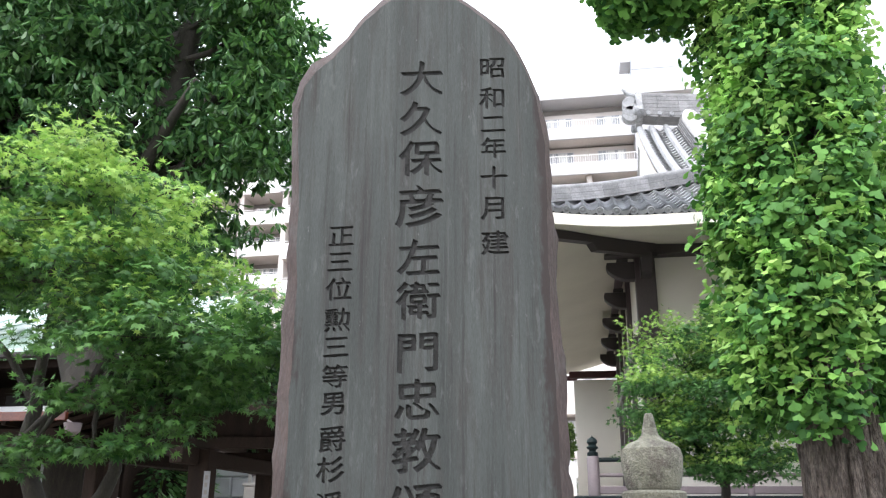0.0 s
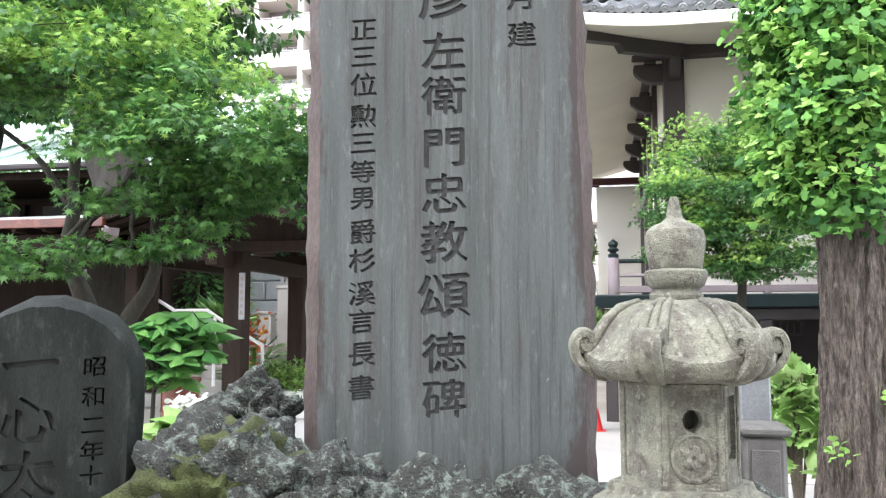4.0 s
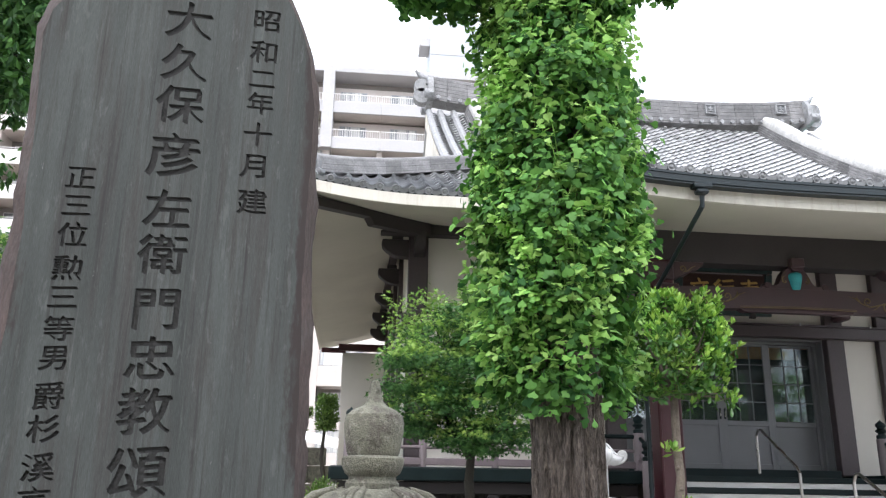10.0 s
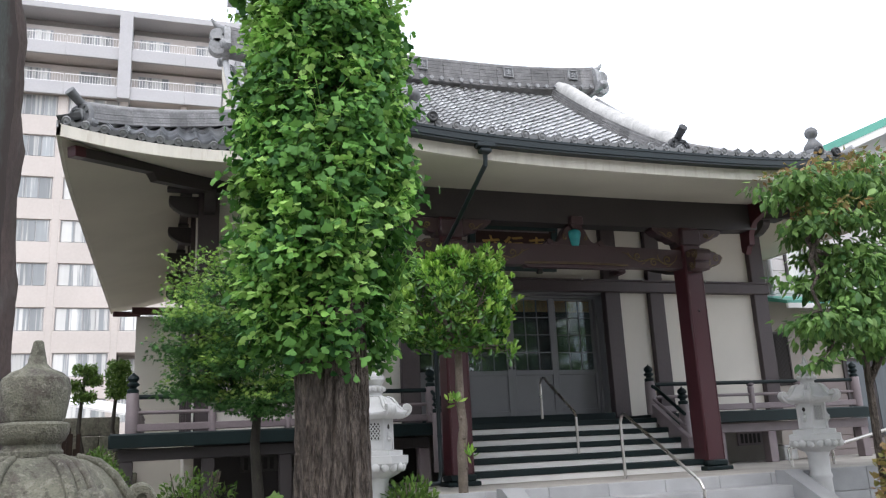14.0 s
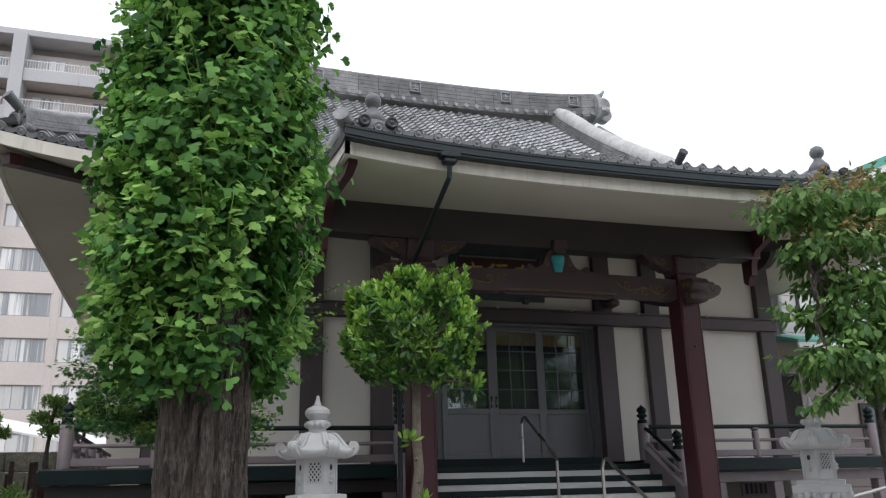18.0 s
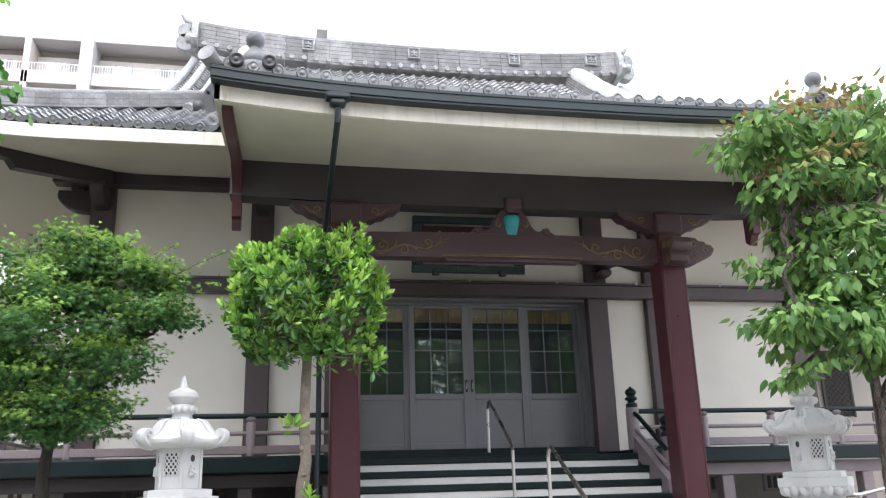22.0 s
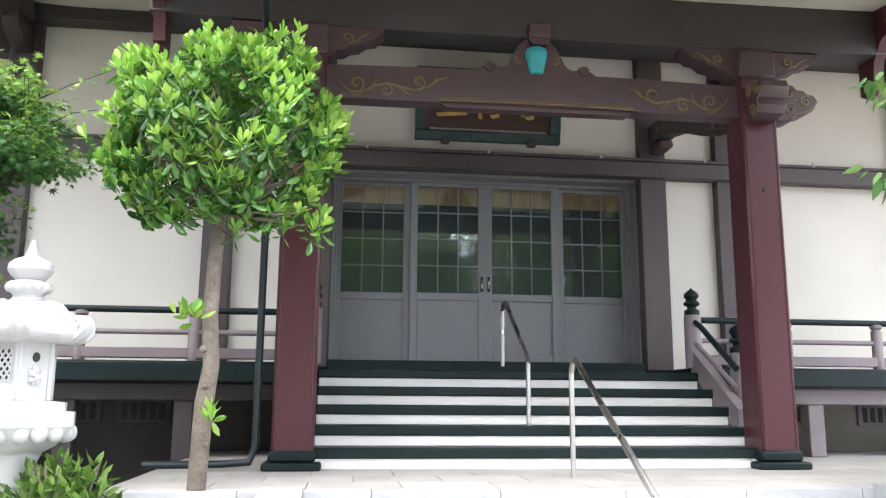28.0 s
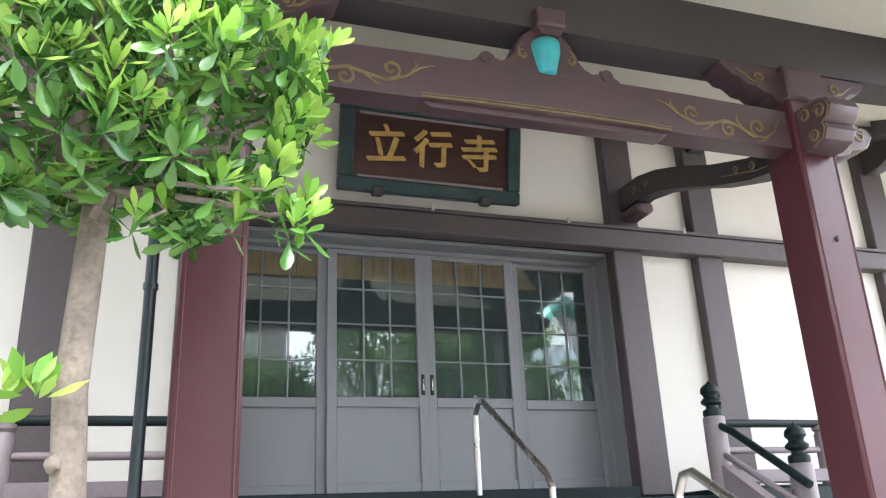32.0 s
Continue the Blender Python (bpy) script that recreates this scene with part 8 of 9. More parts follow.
bush("shrub", "clipped round hedge at the veranda's corner", (-0.19, 10.6, 0.70), (0.34, 0.34, 0.88), 3000, "oval", M_LH, 0.05, 63)
bush("shrub", "dark green shrub under the veranda", (0.9, 10.9, 0), (0.6, 0.5, 1.3), 900, "oval", M_LH, 0.08, 64)
bush("shrub", "small shrub beside the ramp", (10.2, 7.2, 0), (0.4, 0.4, 1.25), 600, "heart", M_LR, 0.08, 65)


# ---- buildings beyond ----
def bay_window(t, x0, x1, y, z0, z1, panes, frame_m):
    """A framed window of several panes, set at y."""
    win = part("window", Shape().box(x0, x1, y, y + 0.08, z0, z1, 0.01), frame_m, t)
    pw = (x1 - x0 - 0.1) / panes
    for k in range(panes):
        part("pane", Shape().box(x0 + 0.05 + k * pw + 0.03, x0 + 0.05 + (k + 1) * pw - 0.03, y - 0.04, y + 0.01, z0 + 0.06, z1 - 0.06, 0.004), M_GLASS_APT, win)
    return win


def bar_rail(x0, x1, y, z0, z1, step=0.16):
    s = Shape().box(x0, x1, y - 0.03, y + 0.03, z1 - 0.05, z1, 0.005).box(x0, x1, y - 0.02, y + 0.02, z0, z0 + 0.04, 0.005)
    n = int((x1 - x0) / step)
    for k in range(n + 1):
        x = x0 + (x1 - x0) * k / n
        s.box(x - 0.014, x + 0.014, y - 0.012, y + 0.012, z0 + 0.04, z1 - 0.05, 0.003)
    return s


def apartment(name, label, x0, x1, y, floors, fh, bays, kinds):
    """An apartment block facing -y. kinds(bay, floor): white or terrace or ribbon or rail."""
    t = thing(name, ((x0 + x1) / 2, y, 0), label, "apartment building")
    H = floors * fh
    bw = (x1 - x0) / bays
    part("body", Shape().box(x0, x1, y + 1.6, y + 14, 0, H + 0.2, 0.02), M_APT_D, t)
    part("roof", Shape().box(x0 - 0.3, x1 + 0.3, y - 0.2, y + 14.2, H + 0.15, H + 0.6, 0.03), M_APT_G, t)
    for f in range(floors):
        z = f * fh
        for b in range(bays):
            xa, xb_ = x0 + b * bw, x0 + (b + 1) * bw
            kind = kinds(b, f)
            if kind == "white":
                part("balcony_front", Shape().box(xa + 0.15, xb_ - 0.15, y - 0.9, y - 0.78, z - 0.22, z + 0.95, 0.015), M_APT_W, t)
                part("balcony_floor", Shape().box(xa + 0.15, xb_ - 0.15, y - 0.78, y + 1.6, z - 0.22, z - 0.06, 0.015), M_APT, t)
                part("balcony_rail", Shape().box(xa + 0.15, xb_ - 0.15, y - 0.87, y - 0.83, z + 1.08, z + 1.12, 0.005), M_APT_W, t)
                bay_window(t, xa + 0.5, xb_ - 0.5, y + 1.5, z + 0.05, z + 2.2, 3, M_APT_W)
            elif kind == "ribbon":
                part("wall_band", Shape().box(xa, xb_, y, y + 1.7, z - 0.35, z + 0.98, 0.02), M_APT, t)
                part("wall_pier", Shape().box(xa, xa + 0.3, y + 0.01, y + 1.7, z + 0.98, z + fh - 0.35, 0.015), M_APT, t)
                part("wall_pier", Shape().box(xb_ - 0.3, xb_, y + 0.01, y + 1.7, z + 0.98, z + fh - 0.35, 0.015), M_APT, t)
                bay_window(t, xa + 0.3, xb_ - 0.3, y + 0.16, z + 0.98, z + fh - 0.35, 4, M_APT_G)
            elif kind == "rail":
                part("wall_band", Shape().box(xa, xb_, y, y + 1.7, z - 0.35, z + 0.20, 0.02), M_APT, t)
                part("balcony_rail", bar_rail(xa + 0.05, xb_ - 0.05, y + 0.1, z + 0.22, z + 1.15), M_APT_W, t)
                part("wall_pier", Shape().box(xa, xa + 0.2, y + 0.01, y + 1.7, z + 0.20, z + fh - 0.35, 0.015), M_APT, t)
                bay_window(t, xa + 0.6, xb_ - 0.9, y + 1.5, z + 0.1, z + 2.2, 2, M_APT_G)
            else:
                part("parapet", Shape().box(xa, xb_, y - 0.5, y - 0.3, z - 0.45, z + 0.42, 0.02), M_APT_G, t)
                part("terrace_floor", Shape().box(xa, xb_, y - 0.3, y + 1.6, z - 0.3, z - 0.1, 0.02), M_APT, t)
                part("balcony_rail", bar_rail(xa + 0.05, xb_ - 0.05, y - 0.4, z + 0.44, z + 1.05), M_APT_W, t)
                part("set_back_wall", Shape().box(xa, xb_, y + 1.2, y + 1.62, z - 0.1, z + fh - 0.45, 0.01), M_APT, t)
                bay_window(t, xa + 0.7, xb_ - 1.0, y + 1.14, z + 0.1, z + 2.0, 3, M_APT_G)
    for b in range(bays + 1):
        bx, deep = x0 + b * bw, kinds(min(b, bays - 1), 0) != "white"
        part("pier", Shape().box(bx - 0.2, bx + 0.2, y - (0.02 if deep else 0.5), y + 1.7, 0, H - (2 * fh + 0.4 if deep else 0), 0.02), M_APT, t)
    return t


def long_block(b, f):
    if f >= 9:
        return "terrace"
    if b <= 2:
        return "white"
    return "rail" if b >= 5 and f % 2 == 0 else "ribbon"


block = apartment("apartment_building", "long beige apartment block with white balconies and grey top storeys", -21.0, 8.6, 54.0, 11, 2.77, 8, long_block)
for x in (-21.0, -9.9, -2.6, 4.9):
    part("grey_frame", Shape().box(x - 0.4, x + 0.4, 53.3, 55.7, 9 * 2.77 - 0.45, 11 * 2.77 + 0.15, 0.02), M_APT_G, block, "grey frame of the top storeys")
apartment("apartment_building", "distant pale apartment block with railed balconies", -60.0, -24.0, 62.0, 11, 2.80, 9, lambda b, f: "white")

tower = thing("tower_block", (10.6, 84, 0), "pale high-rise tower behind the hall's ridge", "tower")
part("shaft", Shape().box(7.2, 13.3, 84, 90, 0, 55.4, 0.05), M_TOWER, tower)
for k in range(13):
    part("storey_line", Shape().box(7.16, 13.34, 83.96, 84.02, 4 * k + 2, 4 * k + 2.12, 0.01), M_APT_G, tower)
for z in (51.2, 46.5, 41.8):
    part("balcony", Shape().box(6.0, 7.2, 84.3, 87, z, z + 1.0, 0.03), M_APT_G, tower)

# the priest's house on the east, with green roofs
house = thing("house", (17, 16, 0), "white-sided house with green sheet roofs beside the hall", "house")
HY = 15.0
part("lower_wall", Shape().box(13.0, 25, HY, 21, 0, 4.3, 0.01), M_EWALL, house, "cream lower wall, the alley's shade put into its colour")
part("upper_wall", Shape().box(13.42, 25, HY + 0.05, 21, 4.3, 7.3, 0.01), M_TILEWALL, house, "white tiled upper wall")
for k in range(10):
    part("tile_course", Shape().box(13.40, 25, HY + 0.032, HY + 0.055, 4.50 + 0.27 * k, 4.757 + 0.27 * k, 0.006), M_TILEWALL, house)
part("downpipe", Shape().tube([(13.52, HY - 0.05, 4.45), (13.52, HY - 0.05, 7.0)], 0.06, 10), M_APT_G, house, "grey downpipe")
part("ledge_roof", Shape().prism([(0, 0), (0, 0.07), (0.85, 0.32), (0.85, 0.22)], 12.0, Matrix.Translation((25.2, HY - 0.8, 4.12)) @ pose(0, 0, 0, 0, 0, 90)), M_GREENROOF, house, "green sheet ledge roof")
part("ledge_fascia", Shape().box(13.2, 25.2, HY - 0.82, HY - 0.76, 4.02, 4.13, 0.006), M_WHITE, house)
part("upper_roof", Shape().add([(14.5, 14.3, 7.50), (26, 14.3, 12.4), (26, 22, 12.4), (14.5, 22, 7.50), (14.5, 14.3, 7.70), (26, 14.3, 12.6), (26, 22, 12.6), (14.5, 22, 7.70)],
                               [(0, 1, 2, 3), (4, 7, 6, 5), (0, 4, 5, 1), (1, 5, 6, 2), (2, 6, 7, 3), (3, 7, 4, 0)]), M_GREENROOF, house, "green sheet roof", smooth=0)
part("gable_wall", Shape().prism([(14.6, 7.2), (25, 7.2), (25, 11.9), (14.6, 7.5)], 0.2, Matrix.Translation((0, HY + 0.1, 0))), M_TILEWALL, house)
part("verge_board", Shape().prism([(14.5, 7.32), (26, 12.22), (26, 12.4), (14.5, 7.5)], 0.06, Matrix.Translation((0, 14.32, 0))), M_WHITE, house, "white verge board")
for x, z in ((14.3, 5.2), (17.0, 5.2), (19.5, 5.2)):
    w = part("window", Shape().box(x - 0.28, x + 0.28, HY - 0.02, HY + 0.04, z - 0.4, z + 0.4, 0.01), M_BEAM, house)
    part("pane", Shape().box(x - 0.23, x + 0.23, HY - 0.035, HY - 0.01, z - 0.35, z + 0.35, 0.003), M_GLASS_APT, w)
lat = part("lattice_window", Shape().box(13.18, 13.72, HY - 0.03, HY + 0.02, 2.42, 3.56, 0.01), M_DARK, house, "dark window behind a diamond lattice")
bars = Shape()
for k in range(-12, 6):
    for sg in (-1, 1):
        xa = 13.18 + k * 0.105 if sg > 0 else 13.72 - k * 0.105
        seg_ = []
        for q in range(0, 24):
            xx, zz = xa + sg * q * 0.0525, 2.42 + q * 0.0525
            if 13.18 <= xx <= 13.72 and zz <= 3.56:
                seg_.append((xx, HY - 0.045, zz))
        if len(seg_) > 1:
            bars.tube([seg_[0], seg_[-1]], 0.008, 5)
bars.box(13.15, 13.19, HY - 0.06, HY - 0.03, 2.40, 3.58, 0.004).box(13.71, 13.75, HY - 0.06, HY - 0.03, 2.40, 3.58, 0.004).box(13.15, 13.75, HY - 0.06, HY - 0.03, 3.55, 3.6, 0.004)
part("lattice", bars, M_BEAM, lat, "dark diamond lattice")
for k in range(7):
    part("siding_board", Shape().box(14.1, 25, HY - 0.03, HY + 0.01, 0.4 + 0.3 * k, 0.688 + 0.3 * k, 0.006), M_SIDING, house)
low_win = part("window", Shape().box(15.2, 16.8, HY - 0.06, HY, 1.2, 3.0, 0.012), M_BEAM, house, "dark-framed lower window")
for k in range(2):
    part("pane", Shape().box(15.28 + 0.76 * k, 15.96 + 0.76 * k, HY - 0.075, HY - 0.055, 1.28, 2.92, 0.004), M_PANE, low_win)


# ---- the garden west of the monument ----
pav = thing("covered_walk", (-4.2, 9.0, 0), "dark timber covered walk with a low gabled board roof", "shelter")
for x, y, w in ((-3.79, 7.95, 0.105), (-3.92, 10.0, 0.10), (-4.97, 7.95, 0.07), (-6.0, 10.0, 0.08)):
    part("post", Shape().box(x - w, x + w, y - w, y + w, 0, 2.16, 0.012), M_WOOD, pav)
part("plate_beam", Shape().box(-3.93, -3.79, 7.5, 10.6, 2.0, 2.16, 0.01), M_WOOD, pav)
part("plate_beam", Shape().box(-5.04, -4.90, 7.5, 10.6, 2.06, 2.2, 0.01), M_WOOD, pav)
for y in (7.95, 10.0):
    part("cross_beam", Shape().box(-5.15, -2.95, y - 0.06, y + 0.06, 2.16, 2.28, 0.01), M_WOOD, pav)
    part("strut", Shape().box(-4.03, -3.93, y - 0.05, y + 0.05, 2.28, 2.66, 0.008), M_WOOD, pav)
for sg in (-1, 1):
    def slopew(u, v, sg=sg):
        return Vector((-3.98 + sg * 1.25 * u, 7.3 + 3.6 * v, 2.72 - 0.36 * u + 0.03 * u * u))
    part("roof_slope", Shape().sheet(slopew, 4, 8, (0, 0, 0.06)), M_WOOD, pav, "weathered board roof")
    part("eave_board", Shape().box(-3.98 + sg * 1.22, -3.98 + sg * 1.26, 7.3, 10.9, 2.33, 2.42, 0.008), M_WOOD, pav)
    for k in range(9):
        y = 7.42 + 0.42 * k
        part("rafter", Shape().tube([(-3.98, y, 2.69), (-3.98 + sg * 1.24, y, 2.345)], 0.028, 4), M_WOOD, pav)
part("gable_board", Shape().prism([(-5.25, 2.35), (-3.98, 2.72), (-2.71, 2.35), (-2.71, 2.44), (-3.98, 2.84), (-5.25, 2.44)], 0.05, Matrix.Translation((0, 7.27, 0))), M_WOOD, pav)
# dark sheet added for the shaded underside of the roof
part("gable_shade_panel", Shape().prism([(-5.1, 2.28), (-2.85, 2.28), (-2.85, 2.36), (-3.98, 2.68), (-5.1, 2.36)], 0.04, Matrix.Translation((0, 7.99, 0))), M_WOOD, pav, "added dark panel for the shade under the gable")
part("eave_gutter", Shape().tube([(-6.8, 8.2, 2.56), (-5.8, 8.6, 2.50), (-4.73, 9.4, 2.28), (-4.12, 10.3, 2.02)], 0.028, 8), M_RAIL, pav, "pale pipe sloping under the eave")
part("rain_hopper", Shape().lathe([(0.02, 2.22), (0.07, 2.26), (0.085, 2.34), (0.075, 2.34), (0.06, 2.28)], (-4.72, 7.1, 0), 14), M_RAIL, pav, "small grey rain hopper")
part("hopper_bracket", Shape().tube([(-4.72, 7.1, 2.33), (-4.86, 7.22, 2.38)], 0.012, 6), M_RAIL, pav)
part("name_strip", Shape().box(-3.715, -3.650, 7.83, 7.842, 1.46, 1.94, 0.003), M_GRAN, pav, "pale painted strip with writing")
for k in range(6):
    part("writing_bar", Shape().box(-3.698, -3.668, 7.826, 7.831, 1.51 + 0.07 * k, 1.55 + 0.07 * k, 0.001), M_APT_D, pav)

shed = thing("house", (-10, 15, 0), "low dark timber building with a pale copper-green roof", "house")
part("wall", Shape().box(-15, -7.0, 12.0, 18, 0, 3.7, 0.01), M_WOOD, shed, "timber wall, eave shade put into its dark colour")
# only its edge shows; the unseen rear is added to block daylight below
part("lean_to_roof", Shape().sheet(lambda u, v: (-13 + 8.1 * u - 1.7 * u * v, 7.25 + 4.75 * v, 2.42 + 0.30 * v), 2, 4, (0, 0, 0.05)), M_WOOD, shed, "low brown lean-to roof")
part("lean_to_edge", Shape().box(-13, -4.88, 7.20, 7.25, 2.38, 2.47, 0.006), M_POT, shed, "reddish brown eave board")
part("lean_to_beam", Shape().box(-13, -5.05, 7.42, 7.56, 2.16, 2.34, 0.01), M_WOOD, shed)
for k in range(22):
    part("lean_to_rafter", Shape().box(-12.6 + 0.35 * k, -12.55 + 0.35 * k, 7.26, 11.6, 2.35, 2.42, 0.004), M_WOOD, shed)
part("lean_to_floor", Shape().box(-13, -7.0, 7.8, 12.0, 0, 0.5, 0.01), M_WOOD, shed)
part("lean_to_wall", Shape().box(-13, -7.0, 10.9, 11.0, 0.5, 2.6, 0.01), M_WOOD, shed)
part("corner_post", Shape().box(-7.02, -6.82, 10.85, 11.05, 0, 2.6, 0.012), M_WOOD, shed)
part("roof", Shape().add([(-16, 10.2, 3.70), (-6.2, 10.2, 3.66), (-6.2, 14.5, 5.5), (-16, 14.5, 5.5), (-16, 10.2, 3.80), (-6.2, 10.2, 3.76), (-6.2, 14.5, 5.62), (-16, 14.5, 5.62)],
                         [(0, 1, 2, 3), (4, 7, 6, 5), (0, 4, 5, 1), (1, 5, 6, 2), (2, 6, 7, 3), (3, 7, 4, 0)]), M_COPPER, shed, "pale copper-green roof", smooth=0)
for k in range(16):
    part("roof_seam", Shape().tube([(-15.8 + 0.6 * k, 10.2, 3.80), (-15.8 + 0.6 * k, 14.5, 5.63)], 0.018, 4), M_COPPER, shed)
part("eave_gutter", Shape().tube([(-16, 10.15, 3.68), (-6.2, 10.15, 3.64)], 0.05, 8), M_BEAM, shed)
part("eave_soffit", Shape().box(-15.8, -6.4, 10.35, 12.0, 3.50, 3.62, 0.01), M_WOOD, shed)
for x in (-13.6, -11.9, -10.2, -8.5):
    w = part("window", Shape().box(x - 0.7, x + 0.7, 11.9, 12.0, 2.75, 3.4, 0.01), M_WOOD, shed)
    for dx in (-0.34, 0.34):
        part("pane", Shape().box(x + dx - 0.30, x + dx + 0.30, 11.87, 11.9, 2.8, 3.35, 0.003), M_DARK, w)
# white paint here stands in for light from inside the building
part("lit_interior_strip", Shape().box(-13, -7.6, 10.88, 10.98, 2.92, 3.04, 0.006), M_WHITE, shed, "white strip standing in for the lit interior above the lean-to")
glazed = part("window", Shape().box(-7.66, -7.04, 10.84, 10.9, 1.45, 2.27, 0.008), M_WOOD, shed, "dark-framed window with dull glass")
part("pane", Shape().box(-7.60, -7.10, 10.82, 10.84, 1.5, 2.22, 0.004), M_TOWER, glazed)

gsteps = thing("garden_steps", (-5.3, 10.3, 0), "concrete garden steps climbing behind the covered walk", "steps", kind="structure")
for k in range(5):
    part("step", Shape().box(-6.4 + 0.1 * k, -4.35, 9.4 + 0.35 * k, 9.75 + 0.35 * k, 0, 0.35 + 0.16 * k, 0.01), M_PAVE, gsteps)
part("landing", Shape().box(-7.5, -4.3, 11.15, 14, 0, 1.1, 0.01), M_GROUND, gsteps)
# the sky's reflection on the steel is put into a white colour
handrail("handrail", [(-4.36, 9.95, 1.13), (-4.91, 10.0, 1.42), (-5.19, 10.02, 1.59), (-5.68, 10.05, 1.59), (-6.30, 10.1, 1.93)], [(-4.37, 9.95, 1.13, 0.5), (-5.07, 10.0, 1.5, 0.6), (-5.68, 10.05, 1.59, 0.6)], "steel handrail of the garden steps, white for its sky reflection", 0.024, M_WHITE)

pot = thing("flower_pot", (-3.74, 6.75, 0), "round brown glazed pot by the steps", "pot")
part("body", Shape().lathe([(0.13, 0.42), (0.15, 0.45), (0.165, 0.62), (0.165, 0.9), (0.175, 0.91), (0.175, 0.94), (0.155, 0.94), (0.15, 0.86)], (-3.74, 6.75, 0), 24), M_POT, pot)
part("stand", Shape().box(-3.89, -3.59, 6.60, 6.90, 0, 0.42, 0.02), M_GRAN_D, pot)
planter = thing("planter", (-3.38, 8.5, 0), "white rectangular planter with clipped green leaves", "planter")
part("box", Shape().box(-3.75, -3.0, 8.35, 8.65, 0.40, 0.70, 0.02).box(-3.70, -3.05, 8.4, 8.6, 0, 0.4, 0.01), M_WHITE, planter)
g = rng(81)
c = np.array((-3.45, 8.45, 0.84)) + g.normal(size=(900, 3)) * np.array((0.22, 0.12, 0.08))
leaves("foliage", "oval", c, g.normal(size=c.shape), np.array((0, 0, 1)) + 0.5 * g.normal(size=c.shape), 0.06 + 0.03 * g.random(len(c)), M_LH, planter)


def leafy(name, label, at, n, size, spread, kind, material, seed, droop=0.5, height=0.5, foot=None):
    """A clump of long arching leaves on stalks."""
    g = rng(seed)
    t = thing(name, at, label, "plant")
    st = Shape()
    for k in range(8):
        a = 2 * math.pi * g.random()
        st.tube([(at[0], at[1], at[2] if foot is None else foot), (at[0] + 0.3 * spread * math.cos(a), at[1] + 0.3 * spread * math.sin(a), at[2] + height * (0.6 + 0.5 * g.random()))], [0.012, 0.006], 5)
    tagged(part("stalk", st, M_LH, t), kind="stuff")
    d = g.normal(size=(n, 3))
    d /= np.linalg.norm(d, axis=1, keepdims=True)
    p = np.array(at) + np.array((0, 0, height * 0.75)) + d * np.array((spread, spread * 0.8, height * 0.6)) * (0.4 + 0.6 * g.random((n, 1)))
    leaves("foliage", kind, p, d * np.array((1, 1, 0.4)) + np.array((0, 0, -droop)), np.array((0, 0, 1)) + 0.6 * d + 0.2 * g.normal(size=d.shape), size * (0.7 + 0.6 * g.random(n)), material, t)
    return t


def whorled(name, label, at, spread, whorls, per, size, material, seed, foot=0.0, rise=0.1):
    """A low bush of stalks that each end in a whorl of broad drooping leaves."""
    g = rng(seed)
    t = thing(name, (at[0], at[1], foot), label, "plant")
    d = g.normal(size=(whorls, 3))
    d /= np.linalg.norm(d, axis=1, keepdims=True)
    ends = np.array(at) + d * np.array(spread) * (0.45 + 0.55 * g.random((whorls, 1)))
    fork = (at[0] - 0.3 * spread[0], at[1], at[2] - 1.2 * spread[2])
    st = Shape().tube([(fork[0] - 0.02, at[1], foot), (fork[0] - 0.01, at[1], (foot + fork[2]) / 2), fork], [0.022, 0.018, 0.014], 8)
    for e in ends:
        st.tube([fork, tuple((np.array(fork) + e) / 2 + 0.02 * g.normal(size=3)), tuple(e)], [0.010, 0.007, 0.004], 5)
    tagged(part("stalk", st, M_BARK_D, t), kind="stuff")
    a = 2 * math.pi * (np.arange(per)[None] / per + g.random((whorls, 1))) + 0.25 * g.normal(size=(whorls, per))
    out = np.stack([np.cos(a), np.sin(a), rise - 0.5 * g.random((whorls, per))], -1)
    pos = np.repeat(ends[:, None], per, 1) + 0.02 * out
    up = np.array((0, 0, 1.0)) + 0.25 * g.normal(size=out.shape)
    leaves("foliage", "ovate", pos.reshape(-1, 3), out.reshape(-1, 3), up.reshape(-1, 3), size * (0.65 + 0.6 * g.random(whorls * per)), material, t, cup=0.3)
    return t


whorled("plant", "bush with whorls of broad drooping green leaves by the pot", (-2.98, 5.2, 1.28), (0.36, 0.30, 0.26), 44, 9, 0.165, M_LF, 91, 0.0, 0.0)
whorled("plant", "leafy clump with broad pale leaves between the rocks", (-2.28, 4.25, 0.87), (0.13, 0.09, 0.03), 6, 7, 0.20, M_LP, 92, 0.0, 0.42)
leafy("plant", "grassy clump under the flowers", (-4.65, 10.5, 0.0), 420, 0.28, 0.45, "long", M_LR, 93, 0.2, 0.85)
leafy("plant", "tall dark shrub behind the steps", (-7.0, 13.0, 0.6), 3000, 0.15, 1.0, "oval", M_LM_D, 94, 0.2, 2.2)
leafy("plant", "spiky green clump on the bank", (-5.9, 12.0, 1.0), 200, 0.42, 0.35, "long", M_LR, 97, -0.2, 0.5)
fl_ = thing("flower_bed", (-4.7, 10.4, 0.5), "bed of red, pink and yellow flowers", "flowers")
g = rng(95)
c = np.array((-4.68, 10.3, 1.2)) + g.normal(size=(110, 3)) * np.array((0.10, 0.12, 0.15))
leaves("petal", "heart", c, g.normal(size=c.shape), np.array((0, -0.5, 1)) + 0.5 * g.normal(size=c.shape), 0.06 + 0.02 * g.random(len(c)), M_FLOWER_R, fl_, "red and orange petals").name = "blossom"
part("stem", Shape().tube([(-4.7, 10.4, 0.5), (-4.7, 10.4, 1.1)], 0.05, 6), M_LH, fl_)
